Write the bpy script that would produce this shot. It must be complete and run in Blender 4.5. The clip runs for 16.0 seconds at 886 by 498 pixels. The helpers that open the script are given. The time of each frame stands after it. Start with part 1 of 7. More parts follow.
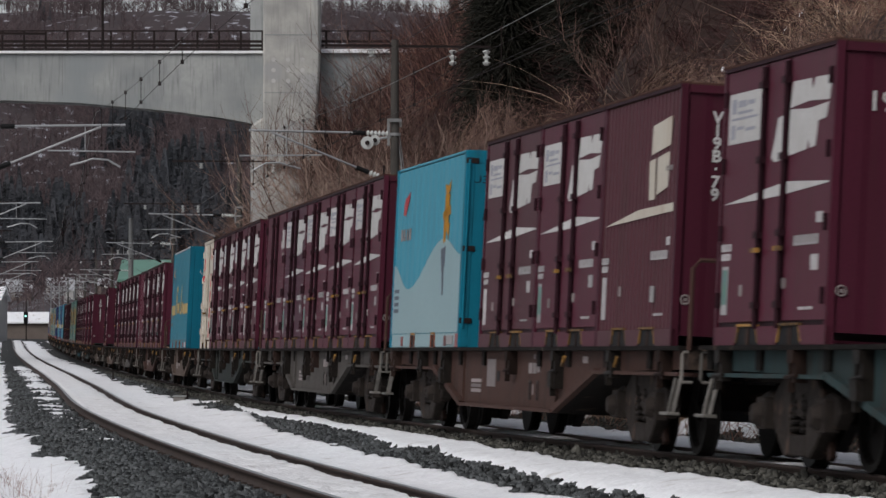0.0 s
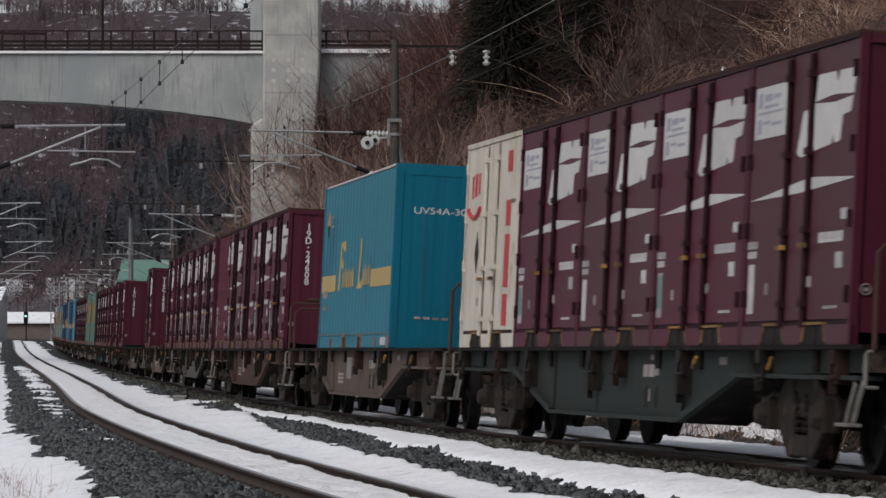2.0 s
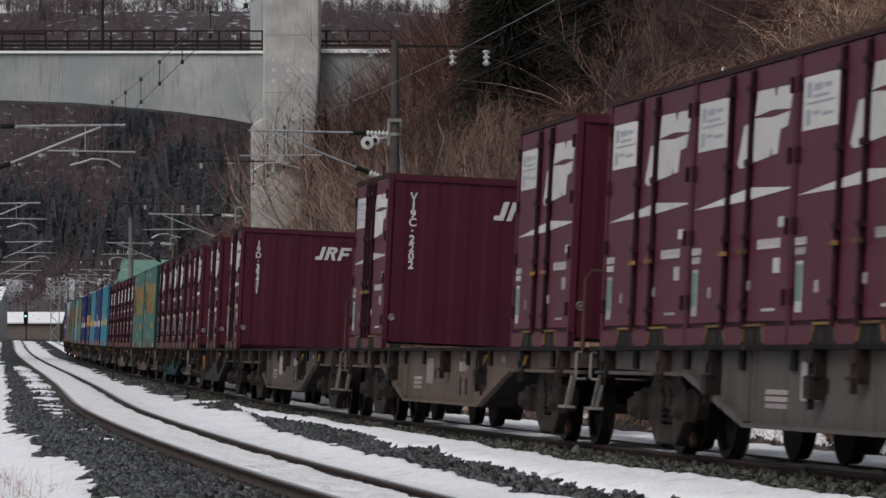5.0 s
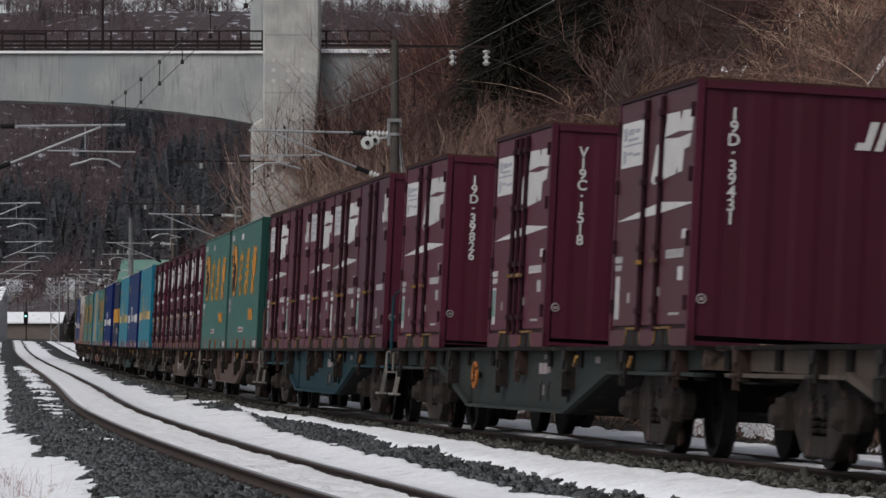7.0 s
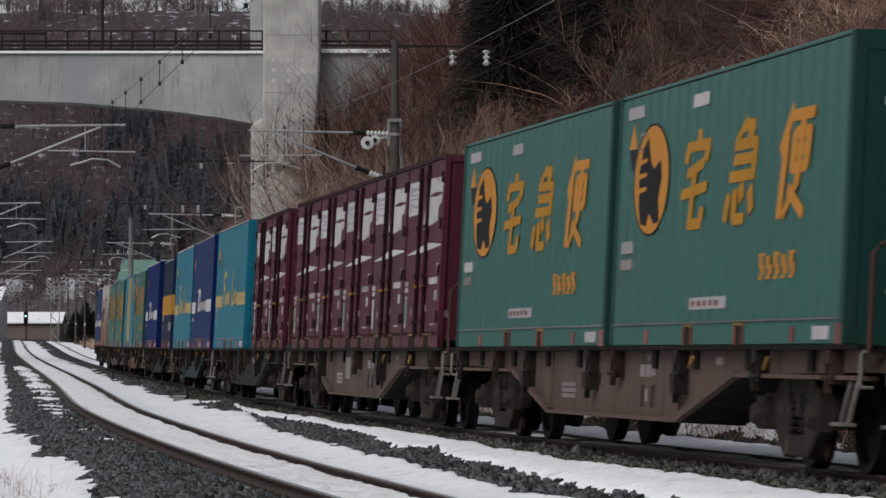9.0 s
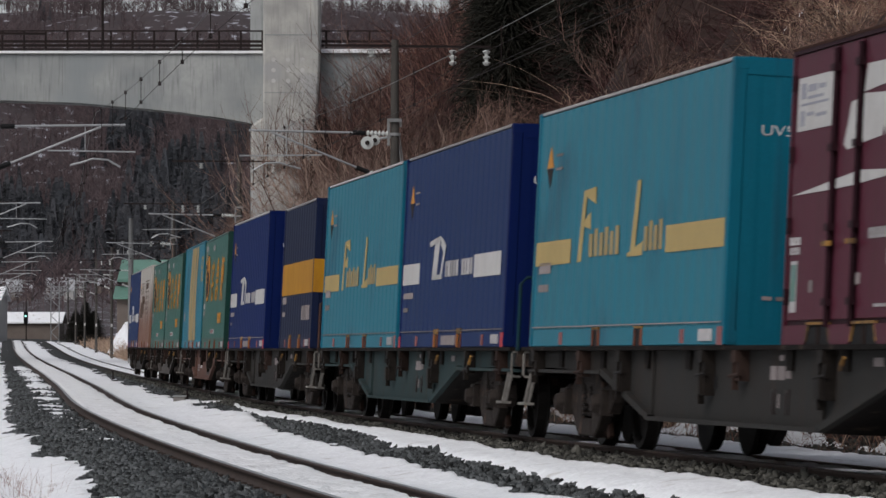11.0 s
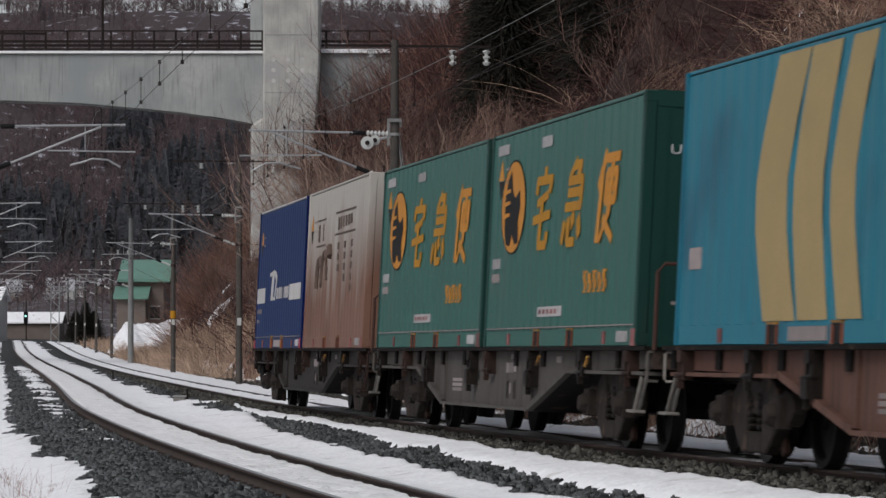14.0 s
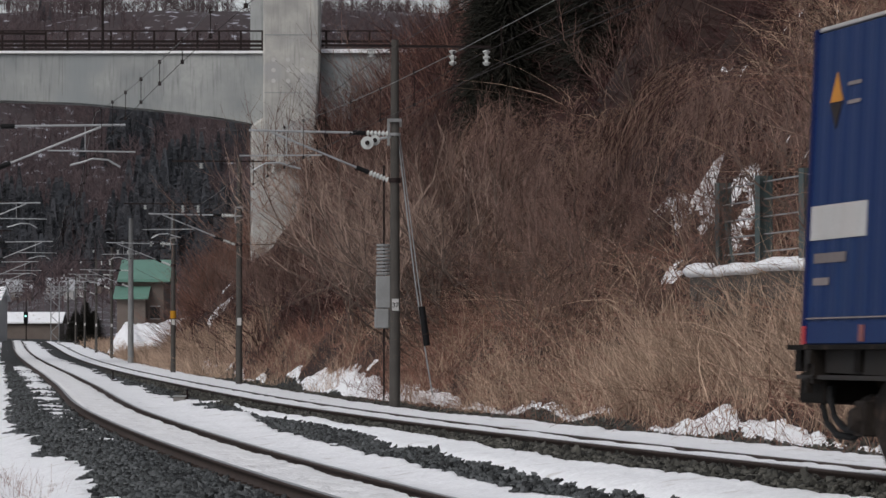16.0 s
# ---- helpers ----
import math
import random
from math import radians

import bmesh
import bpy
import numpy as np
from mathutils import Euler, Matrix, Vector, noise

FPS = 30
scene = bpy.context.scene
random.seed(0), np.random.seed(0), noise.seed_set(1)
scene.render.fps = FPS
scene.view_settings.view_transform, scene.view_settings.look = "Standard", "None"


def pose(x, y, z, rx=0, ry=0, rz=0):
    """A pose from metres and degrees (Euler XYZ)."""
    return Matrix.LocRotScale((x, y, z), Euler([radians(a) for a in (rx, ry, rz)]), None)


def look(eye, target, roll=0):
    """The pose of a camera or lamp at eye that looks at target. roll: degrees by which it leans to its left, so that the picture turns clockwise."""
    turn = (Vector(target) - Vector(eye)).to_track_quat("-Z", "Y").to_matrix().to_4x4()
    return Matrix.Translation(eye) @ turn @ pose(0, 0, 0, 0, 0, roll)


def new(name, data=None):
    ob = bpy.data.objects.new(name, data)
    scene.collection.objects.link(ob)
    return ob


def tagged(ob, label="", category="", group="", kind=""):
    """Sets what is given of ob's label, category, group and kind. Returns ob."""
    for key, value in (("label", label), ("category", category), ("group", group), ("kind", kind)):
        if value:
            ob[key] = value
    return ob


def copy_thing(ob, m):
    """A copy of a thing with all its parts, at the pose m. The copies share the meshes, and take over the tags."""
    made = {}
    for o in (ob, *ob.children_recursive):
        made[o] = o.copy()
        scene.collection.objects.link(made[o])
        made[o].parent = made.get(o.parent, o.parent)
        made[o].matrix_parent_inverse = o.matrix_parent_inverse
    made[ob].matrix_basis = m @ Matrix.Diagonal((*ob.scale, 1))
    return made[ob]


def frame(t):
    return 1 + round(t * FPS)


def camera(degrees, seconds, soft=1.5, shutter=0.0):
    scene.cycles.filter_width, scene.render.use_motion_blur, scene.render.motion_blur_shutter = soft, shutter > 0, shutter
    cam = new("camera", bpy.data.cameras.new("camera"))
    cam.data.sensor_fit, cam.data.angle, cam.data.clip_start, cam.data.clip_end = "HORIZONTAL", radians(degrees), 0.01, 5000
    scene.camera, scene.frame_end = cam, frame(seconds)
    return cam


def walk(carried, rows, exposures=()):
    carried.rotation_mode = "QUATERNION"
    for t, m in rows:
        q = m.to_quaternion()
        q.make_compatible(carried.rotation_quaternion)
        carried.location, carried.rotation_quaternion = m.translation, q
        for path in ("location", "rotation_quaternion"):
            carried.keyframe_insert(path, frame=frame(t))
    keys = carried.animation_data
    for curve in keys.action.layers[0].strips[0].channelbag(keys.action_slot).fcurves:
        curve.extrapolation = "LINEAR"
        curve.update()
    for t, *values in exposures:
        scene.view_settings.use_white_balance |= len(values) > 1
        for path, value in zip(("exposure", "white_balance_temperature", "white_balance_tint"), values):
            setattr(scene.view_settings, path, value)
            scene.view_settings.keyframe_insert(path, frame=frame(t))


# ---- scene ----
# The camera stands still beside a double-track line, far back with a long lens.
HALF = math.atan(784 / 7287.4)
cam = camera(math.degrees(HALF) * 2, 16.0, soft=1.5, shutter=0.15)
PITCH = math.degrees(math.atan(185.3 / 7287.4))
eye_pose = pose(0, 0, 0.98, 90 + PITCH, 0, 0)
walk(cam, [(0, eye_pose), (16, eye_pose)], [(0, 0.0, 6380, 12), (16, 0.0, 6380, 12)])

# Dull winter overcast: a wide soft sun under a bright sky.
SUN_EL, SUN_AZ = 42.0, 215.0
world = bpy.data.worlds.new("overcast_sky")
world.use_nodes = True
scene.world = world
wn, wl = world.node_tree.nodes, world.node_tree.links
sky = wn.new("ShaderNodeTexSky")
sky.sky_type, sky.sun_disc = "NISHITA", False
sky.sun_elevation, sky.sun_rotation = radians(SUN_EL), radians(SUN_AZ)
sky.air_density, sky.dust_density, sky.ozone_density = 1.0, 2.0, 1.0
whiten = wn.new("ShaderNodeHueSaturation")
whiten.inputs["Saturation"].default_value = 0.28
wl.new(sky.outputs[0], whiten.inputs["Color"])
wl.new(whiten.outputs[0], wn["Background"].inputs["Color"])
wn["Background"].inputs["Strength"].default_value = 0.115
sun = new("sun", bpy.data.lights.new("sun", "SUN"))
sun.data.energy, sun.data.angle, sun.data.color = 1.3, radians(30), (1, 0.96, 0.9)
az = radians(SUN_AZ)
sun.matrix_world = look((0, 0, 60), (-40 * math.sin(az), -40 * math.cos(az), 60 - 40 * math.tan(radians(SUN_EL))))


# ---- materials ----
def mat(name, base, second=None, rough=0.7, metal=0.0, scale=3.0, fine=40.0, bump=0.15, mixed=0.6, streak=None, stain=None,
        stain_at=0.62, island=0.0, spread=0.0, ior=1.3):
    """A surface in two colours at a coarse and a fine scale, with optional vertical streaks and stains; spread: variation from piece to piece."""
    m = bpy.data.materials.new(name)
    m.use_nodes = True
    nt = m.node_tree
    n, l = nt.nodes, nt.links
    b = n["Principled BSDF"]
    b.inputs["Roughness"].default_value, b.inputs["Metallic"].default_value, b.inputs["IOR"].default_value = rough, metal, ior
    second = second or tuple(c * 0.7 for c in base)
    tc = n.new("ShaderNodeTexCoord")
    src = tc.outputs["Object"]

    def noise_tex(sc, detail=5.0, stretch=None):
        t = n.new("ShaderNodeTexNoise")
        t.inputs["Scale"].default_value, t.inputs["Detail"].default_value = sc, detail
        if stretch:
            mp = n.new("ShaderNodeMapping")
            mp.inputs["Scale"].default_value = stretch
            l.new(src, mp.inputs[0])
            l.new(mp.outputs[0], t.inputs["Vector"])
        else:
            l.new(src, t.inputs["Vector"])
        return t.outputs[0]

    def ramp(v, lo, hi):
        r = n.new("ShaderNodeMapRange")
        r.inputs[1].default_value, r.inputs[2].default_value = lo, hi
        l.new(v, r.inputs[0])
        return r.outputs[0]

    def blend(fac, a, c, k=1.0, kind="MIX"):
        x = n.new("ShaderNodeMix")
        x.data_type, x.blend_type = "RGBA", kind
        if k != 1.0:
            mu = n.new("ShaderNodeMath")
            mu.operation = "MULTIPLY"
            mu.inputs[1].default_value = k
            l.new(fac, mu.inputs[0])
            fac = mu.outputs[0]
        l.new(fac, x.inputs[0])
        for v, s in ((a, x.inputs[6]), (c, x.inputs[7])):
            if isinstance(v, tuple):
                s.default_value = (*v, 1)
            else:
                l.new(v, s)
        return x.outputs[2]

    coarse, grain = noise_tex(scale), noise_tex(fine, 3.0)
    col = blend(ramp(coarse, 0.35, 0.65), base, second, mixed)
    col = blend(ramp(grain, 0.3, 0.75), col, tuple(c * 0.72 for c in base), 0.5)
    if streak:
        col = blend(ramp(noise_tex(2.2, 4.0, (3.0, 3.0, 0.25)), 0.5, 0.78), col, streak, 0.8)
    if stain:
        col = blend(ramp(noise_tex(scale * 0.8, 6.0), stain_at, stain_at + 0.1), col, stain, 0.85)
    if spread:
        if island:
            rnd = n.new("ShaderNodeNewGeometry").outputs["Random Per Island"]
        else:
            rnd = n.new("ShaderNodeObjectInfo").outputs["Random"]
        hs = n.new("ShaderNodeHueSaturation")
        l.new(ramp2(nt, rnd, 1 - spread, 1 + spread), hs.inputs["Value"])
        l.new(col, hs.inputs["Color"])
        col = hs.outputs[0]
    l.new(col, b.inputs["Base Color"])
    if bump:
        bp = n.new("ShaderNodeBump")
        bp.inputs["Strength"].default_value, bp.inputs["Distance"].default_value = bump, 0.02
        l.new(grain, bp.inputs["Height"])
        l.new(bp.outputs[0], b.inputs["Normal"])
    return m


def ramp2(nt, v, lo, hi):
    r = nt.nodes.new("ShaderNodeMapRange")
    r.inputs[3].default_value, r.inputs[4].default_value = lo, hi
    nt.links.new(v, r.inputs[0])
    return r.outputs[0]


M = {}
# grey spots: dirt in old snow, and the shade of dents painted in
M["snow"] = mat("snow", (0.89, 0.90, 0.92), (0.79, 0.795, 0.82), 0.7, scale=1.9, fine=16, bump=0.9, stain=(0.50, 0.48, 0.46), stain_at=0.62)
M["trodden"] = mat("trodden_snow", (0.86, 0.86, 0.87), (0.70, 0.695, 0.695), 0.7, scale=2.8, fine=16, bump=1.0, stain=(0.38, 0.36, 0.345), stain_at=0.63)
M["ballast"] = mat("ballast", (0.0367, 0.0382, 0.0382), (0.0171, 0.0176, 0.0181), 0.95, scale=5, fine=22, bump=1.0)
M["stone"] = mat("ballast_stone", (0.078, 0.083, 0.085), (0.022, 0.025, 0.026), 0.85, scale=2, fine=60, spread=0.85, island=1)
M["rail"] = mat("rail_rust", (0.0595, 0.042, 0.035), (0.0315, 0.0224, 0.0196), 0.75, 0.3, scale=4, fine=50)
M["railhead"] = mat("rail_head", (0.30, 0.29, 0.29), (0.2, 0.19, 0.19), 0.35, 0.9, scale=6, fine=60)
M["sleeper"] = mat("sleeper_concrete", (0.2, 0.19, 0.18), (0.13, 0.12, 0.11), 0.9, scale=5, fine=60)
M["lock"] = mat("oily_iron", (0.014, 0.012, 0.011), (0.03, 0.024, 0.02), 0.6, 0.3, scale=6, fine=40, bump=0.3, ior=1.15)
M["far_snow"] = mat("dull_roof_snow", (0.42, 0.43, 0.45), (0.3, 0.3, 0.31), 0.8, scale=0.6, fine=6, bump=0)
M["soil"] = mat("hill_soil", (0.0317, 0.018, 0.0148), (0.019, 0.0116, 0.0106), 0.95, scale=0.7, fine=7, bump=1.0)
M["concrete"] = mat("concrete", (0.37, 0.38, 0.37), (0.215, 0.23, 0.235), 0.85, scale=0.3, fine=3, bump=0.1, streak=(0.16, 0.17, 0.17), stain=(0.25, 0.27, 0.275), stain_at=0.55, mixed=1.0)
# the bridge concrete again, with brighter light on pylon and pier in the colour
M["concrete_lit"] = mat("pylon_concrete_lit", (0.47, 0.46, 0.43), (0.27, 0.27, 0.26), 0.85, scale=0.6, fine=5, bump=0.1, streak=(0.25, 0.25, 0.24), stain=(0.34, 0.34, 0.335), stain_at=0.55, mixed=0.9)
M["dark_steel"] = mat("dark_steel", (0.025, 0.02, 0.02), (0.045, 0.03, 0.027), 0.6, 0.4, scale=5, fine=50, ior=1.15)
M["galv"] = mat("galvanised", (0.36, 0.37, 0.38), (0.22, 0.225, 0.23), 0.5, 0.6, scale=6, fine=60)
M["pole"] = mat("mast_concrete", (0.07, 0.064, 0.058), (0.042, 0.038, 0.035), 0.85, scale=3, fine=30, streak=(0.045, 0.043, 0.04))
M["pole_light"] = mat("mast_concrete_pale", (0.23, 0.235, 0.235), (0.17, 0.17, 0.17), 0.85, scale=3, fine=30)
M["porcelain"] = mat("porcelain", (0.504, 0.518, 0.504), (0.42, 0.434, 0.42), 0.25, scale=8, fine=60, bump=0)
M["black"] = mat("flat_black", (0.012, 0.012, 0.013), (0.02, 0.02, 0.02), 0.6, scale=8, fine=60, ior=1.15)
M["purple"] = mat("purple_paint", (0.076, 0.0122, 0.0262), (0.081, 0.0192, 0.031), 0.5, scale=1.1, fine=45, bump=0.08, streak=(0.05, 0.017, 0.019), stain=(0.042, 0.019, 0.018), stain_at=0.70, ior=1.25)
M["purple_violet"] = mat("violet_paint", (0.06, 0.0165, 0.032), (0.064, 0.022, 0.032), 0.5, scale=1.1, fine=45, bump=0.08, streak=(0.045, 0.017, 0.023), stain=(0.04, 0.019, 0.021), stain_at=0.70, ior=1.25)
M["purple_brown"] = mat("brown_purple_paint", (0.068, 0.02, 0.028), (0.07, 0.0255, 0.0325), 0.5, scale=1.1, fine=45, bump=0.08, streak=(0.045, 0.02, 0.021), stain=(0.037, 0.019, 0.019), stain_at=0.68, ior=1.25)
M["ink"] = mat("faded_blue_ink", (0.27, 0.275, 0.32), (0.33, 0.33, 0.35), 0.6, scale=9, fine=60, bump=0)
M["pink_mark"] = mat("faded_red_mark", (0.22, 0.085, 0.085), (0.15, 0.05, 0.05), 0.7, scale=9, fine=60, bump=0, spread=0.4)
M["sticker_green"] = mat("green_route_card", (0.10, 0.20, 0.16), (0.12, 0.19, 0.22), 0.5, scale=9, fine=60, bump=0)
M["cream"] = mat("dirty_cream_paint", (0.165, 0.154, 0.139), (0.0825, 0.075, 0.0675), 0.6, scale=9, fine=50, bump=0.1, spread=0.4)
M["orange_dull"] = mat("dull_orange_paint", (0.30, 0.10, 0.02), (0.2, 0.07, 0.02), 0.6, scale=9, fine=50, bump=0.1)
M["lock_rust"] = mat("rusty_lock_iron", (0.035, 0.021, 0.017), (0.015, 0.012, 0.011), 0.75, 0.2, scale=6, fine=40, bump=0.3, spread=0.5, ior=1.15)
M["shoulder_stone"] = mat("shoulder_stone", (0.074, 0.072, 0.063), (0.02, 0.02, 0.018), 0.95, scale=2, fine=60, spread=0.8, island=1)
# darker copy of the side paint: the ends' weaker light is in the colour
M["purple_end"] = mat("purple_end_dim", (0.0633, 0.0113, 0.0235), (0.0534, 0.0105, 0.0203), 0.5, scale=1.4, fine=45, bump=0.08, streak=(0.05, 0.014, 0.021), spread=0.14, ior=1.22)
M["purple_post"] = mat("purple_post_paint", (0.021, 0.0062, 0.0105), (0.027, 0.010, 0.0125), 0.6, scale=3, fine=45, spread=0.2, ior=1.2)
M["rust_rim"] = mat("rusted_rim", (0.052, 0.025, 0.021), (0.085, 0.05, 0.035), 0.85, scale=4, fine=40, spread=0.25, ior=1.15)
M["white"] = mat("white_paint", (0.513, 0.506, 0.499), (0.392, 0.378, 0.363), 0.55, scale=3, fine=40, bump=0.03, streak=(0.45, 0.42, 0.40), spread=0.12)
M["sticker"] = mat("label_white", (0.39, 0.375, 0.375), (0.26, 0.245, 0.25), 0.6, scale=9, fine=60, bump=0, spread=0.3)
M["sticker_pink"] = mat("label_faded", (0.24, 0.205, 0.20), (0.18, 0.15, 0.15), 0.6, scale=9, fine=60, bump=0, spread=0.35)
M["yellow"] = mat("yellow_paint", (0.26, 0.135, 0.03), (0.10, 0.055, 0.025), 0.65, scale=9, fine=50, stain=(0.05, 0.032, 0.02), stain_at=0.48, spread=0.45)
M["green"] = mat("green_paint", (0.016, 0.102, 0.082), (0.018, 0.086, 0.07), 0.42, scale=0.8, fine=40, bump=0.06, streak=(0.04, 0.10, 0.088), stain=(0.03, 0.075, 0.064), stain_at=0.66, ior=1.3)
# side green darkened: dirt and the dimmer light on the ends in one colour
M["green_end"] = mat("green_end_dim", (0.009, 0.042, 0.034), (0.012, 0.036, 0.03), 0.55, scale=0.8, fine=40, bump=0.06, streak=(0.018, 0.032, 0.028), ior=1.2)
M["orange"] = mat("orange_paint", (0.508, 0.213, 0.0205), (0.41, 0.164, 0.0164), 0.55, scale=2, fine=40, bump=0.03)
M["gold"] = mat("gold_paint", (0.43, 0.205, 0.016), (0.34, 0.155, 0.016), 0.55, scale=2, fine=40, bump=0.03, streak=(0.27, 0.12, 0.02), ior=1.18)
M["tan"] = mat("tan_paint", (0.339, 0.251, 0.111), (0.281, 0.207, 0.0963), 0.55, scale=2, fine=40, bump=0.03)
M["liner"] = mat("pale_yellow_paint", (0.42, 0.31, 0.12), (0.33, 0.24, 0.095), 0.55, scale=2, fine=40, bump=0.03)
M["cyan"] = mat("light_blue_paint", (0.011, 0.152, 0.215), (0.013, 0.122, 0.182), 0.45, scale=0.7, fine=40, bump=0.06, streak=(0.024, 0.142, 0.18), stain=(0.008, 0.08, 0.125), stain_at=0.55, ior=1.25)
# light blue deepened to paint the end face as less lit
M["cyan_end"] = mat("cyan_end_dim", (0.004, 0.112, 0.17), (0.006, 0.09, 0.145), 0.5, scale=0.8, fine=40, bump=0.06, streak=(0.012, 0.06, 0.09), ior=1.2)
# sky blue likewise: the end's dimmer light put into a deeper colour
M["sky_end"] = mat("sky_end_dim", (0.007, 0.15, 0.225), (0.008, 0.12, 0.185), 0.5, scale=0.8, fine=40, bump=0.06, streak=(0.015, 0.08, 0.11), ior=1.2)
M["faded_dark"] = mat("faded_dark_paint", (0.085, 0.06, 0.05), (0.13, 0.085, 0.065), 0.7, scale=6, fine=40, bump=0)
M["sky_blue"] = mat("sky_blue_paint", (0.05, 0.265, 0.36), (0.05, 0.225, 0.31), 0.5, scale=0.8, fine=40, bump=0.06, streak=(0.075, 0.25, 0.33), ior=1.2)
M["slate_mark"] = mat("slate_paint", (0.07, 0.08, 0.105), (0.10, 0.115, 0.14), 0.6, scale=6, fine=40, bump=0)
M["cyan_pale"] = mat("pale_blue_paint", (0.25, 0.36, 0.385), (0.22, 0.32, 0.345), 0.5, scale=0.8, fine=40, bump=0.06)
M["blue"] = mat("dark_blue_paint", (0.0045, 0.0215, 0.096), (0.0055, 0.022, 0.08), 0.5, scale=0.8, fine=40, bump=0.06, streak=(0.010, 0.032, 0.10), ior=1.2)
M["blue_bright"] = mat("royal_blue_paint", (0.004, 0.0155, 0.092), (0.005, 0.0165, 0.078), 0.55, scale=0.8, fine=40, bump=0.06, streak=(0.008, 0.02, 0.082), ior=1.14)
# royal blue darkened, so the end face looks less lit by colour
M["blue_end"] = mat("royal_end_dim", (0.0028, 0.0095, 0.066), (0.0035, 0.0105, 0.055), 0.55, scale=0.8, fine=40, bump=0.06, streak=(0.006, 0.012, 0.05), ior=1.14)
M["navy"] = mat("navy_paint", (0.007, 0.0125, 0.041), (0.009, 0.0135, 0.036), 0.5, scale=0.8, fine=40, bump=0.06, streak=(0.017, 0.021, 0.043), ior=1.16)
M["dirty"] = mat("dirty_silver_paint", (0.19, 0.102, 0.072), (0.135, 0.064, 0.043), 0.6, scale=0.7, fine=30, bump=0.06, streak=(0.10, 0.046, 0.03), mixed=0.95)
# rust-brown dirt over the silver sheet, denser towards the bottom with an uneven edge
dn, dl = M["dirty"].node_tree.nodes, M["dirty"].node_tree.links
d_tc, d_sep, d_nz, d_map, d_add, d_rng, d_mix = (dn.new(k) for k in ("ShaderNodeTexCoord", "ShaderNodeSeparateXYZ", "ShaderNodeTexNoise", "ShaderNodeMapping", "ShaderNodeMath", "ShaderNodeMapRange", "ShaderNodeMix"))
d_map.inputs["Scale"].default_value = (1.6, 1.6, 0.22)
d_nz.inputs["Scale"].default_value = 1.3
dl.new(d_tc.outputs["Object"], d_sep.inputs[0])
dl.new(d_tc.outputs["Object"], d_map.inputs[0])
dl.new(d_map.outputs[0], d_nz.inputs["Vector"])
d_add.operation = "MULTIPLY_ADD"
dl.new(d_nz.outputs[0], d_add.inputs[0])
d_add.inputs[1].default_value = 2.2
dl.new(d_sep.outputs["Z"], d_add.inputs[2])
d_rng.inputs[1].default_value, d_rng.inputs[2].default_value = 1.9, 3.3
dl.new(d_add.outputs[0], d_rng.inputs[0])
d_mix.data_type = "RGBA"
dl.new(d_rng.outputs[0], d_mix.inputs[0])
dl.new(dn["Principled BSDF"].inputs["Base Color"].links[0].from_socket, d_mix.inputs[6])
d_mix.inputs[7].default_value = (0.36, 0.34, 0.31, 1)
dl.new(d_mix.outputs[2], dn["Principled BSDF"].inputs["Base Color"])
for key in ("green", "cyan", "green_end"):  # road dust on the paint
    dusty = M[key].node_tree.nodes["Principled BSDF"]
    dusty.inputs["Sheen Weight"].default_value, dusty.inputs["Sheen Roughness"].default_value = 0.018, 0.2
    dusty.inputs["Sheen Tint"].default_value = (0.75, 0.7, 0.66, 1)
M["ivory"] = mat("ivory_paint", (0.527, 0.493, 0.425), (0.425, 0.374, 0.306), 0.6, scale=1.5, fine=40, bump=0.06, streak=(0.30, 0.20, 0.14), stain=(0.22, 0.12, 0.07), stain_at=0.68)
M["red"] = mat("red_paint", (0.42, 0.035, 0.04), (0.33, 0.03, 0.035), 0.5, scale=3, fine=40, bump=0.03)
# near-black: grime, with the shade below the wagons put into the colour
M["grime_shade"] = mat("brown_grime_shade", (0.0116, 0.00949, 0.00839), (0.00582, 0.0051, 0.00473), 0.8, 0.15, scale=4, fine=30, bump=0.4, stain=(0.07, 0.05, 0.04), stain_at=0.6, ior=1.15)
M["wheel"] = mat("wheel_steel", (0.0182, 0.0163, 0.0156), (0.0117, 0.0104, 0.00975), 0.6, 0.5, scale=5, fine=40, ior=1.15)
FRAME_COLOURS = {
    "blue": (0.008, 0.036, 0.047), "green": (0.024, 0.031, 0.03), "tan": (0.082, 0.066, 0.056), "brown": (0.108, 0.08, 0.067), "moss": (0.024, 0.031, 0.03), "umber": (0.105, 0.072, 0.062),
    "grey": (0.085, 0.078, 0.073), "rust": (0.066, 0.036, 0.03), "oxide": (0.118, 0.063, 0.05), "dark": (0.026, 0.026, 0.025), "soot": (0.034, 0.032, 0.031), "teal": (0.027, 0.047, 0.049)}
for key, c in FRAME_COLOURS.items():
    M["frame_" + key] = mat("wagon_paint_" + key, c, tuple(0.7 * a + 0.3 * b for a, b in zip(c, (0.045, 0.033, 0.028))), 0.7, scale=1.6, fine=30,
                            bump=0.2, streak=(0.033, 0.025, 0.021), stain=(0.05, 0.031, 0.023), stain_at=0.68, ior=1.15)
M["grass"] = mat("dry_grass", (0.40, 0.288, 0.212), (0.25, 0.163, 0.118), 0.9, scale=0.6, fine=6, bump=0, spread=0.6, island=1)
# near-black, so that the shade inside the bushes comes from the colour
M["shade_core"] = mat("bush_shade", (0.030, 0.018, 0.016), (0.012, 0.008, 0.0075), 0.95, scale=3.0, fine=14, bump=1.0)
M["vine"] = mat("dead_creeper", (0.215, 0.14, 0.106), (0.11, 0.07, 0.057), 0.9, scale=0.4, fine=5, bump=0, spread=0.6, island=1)
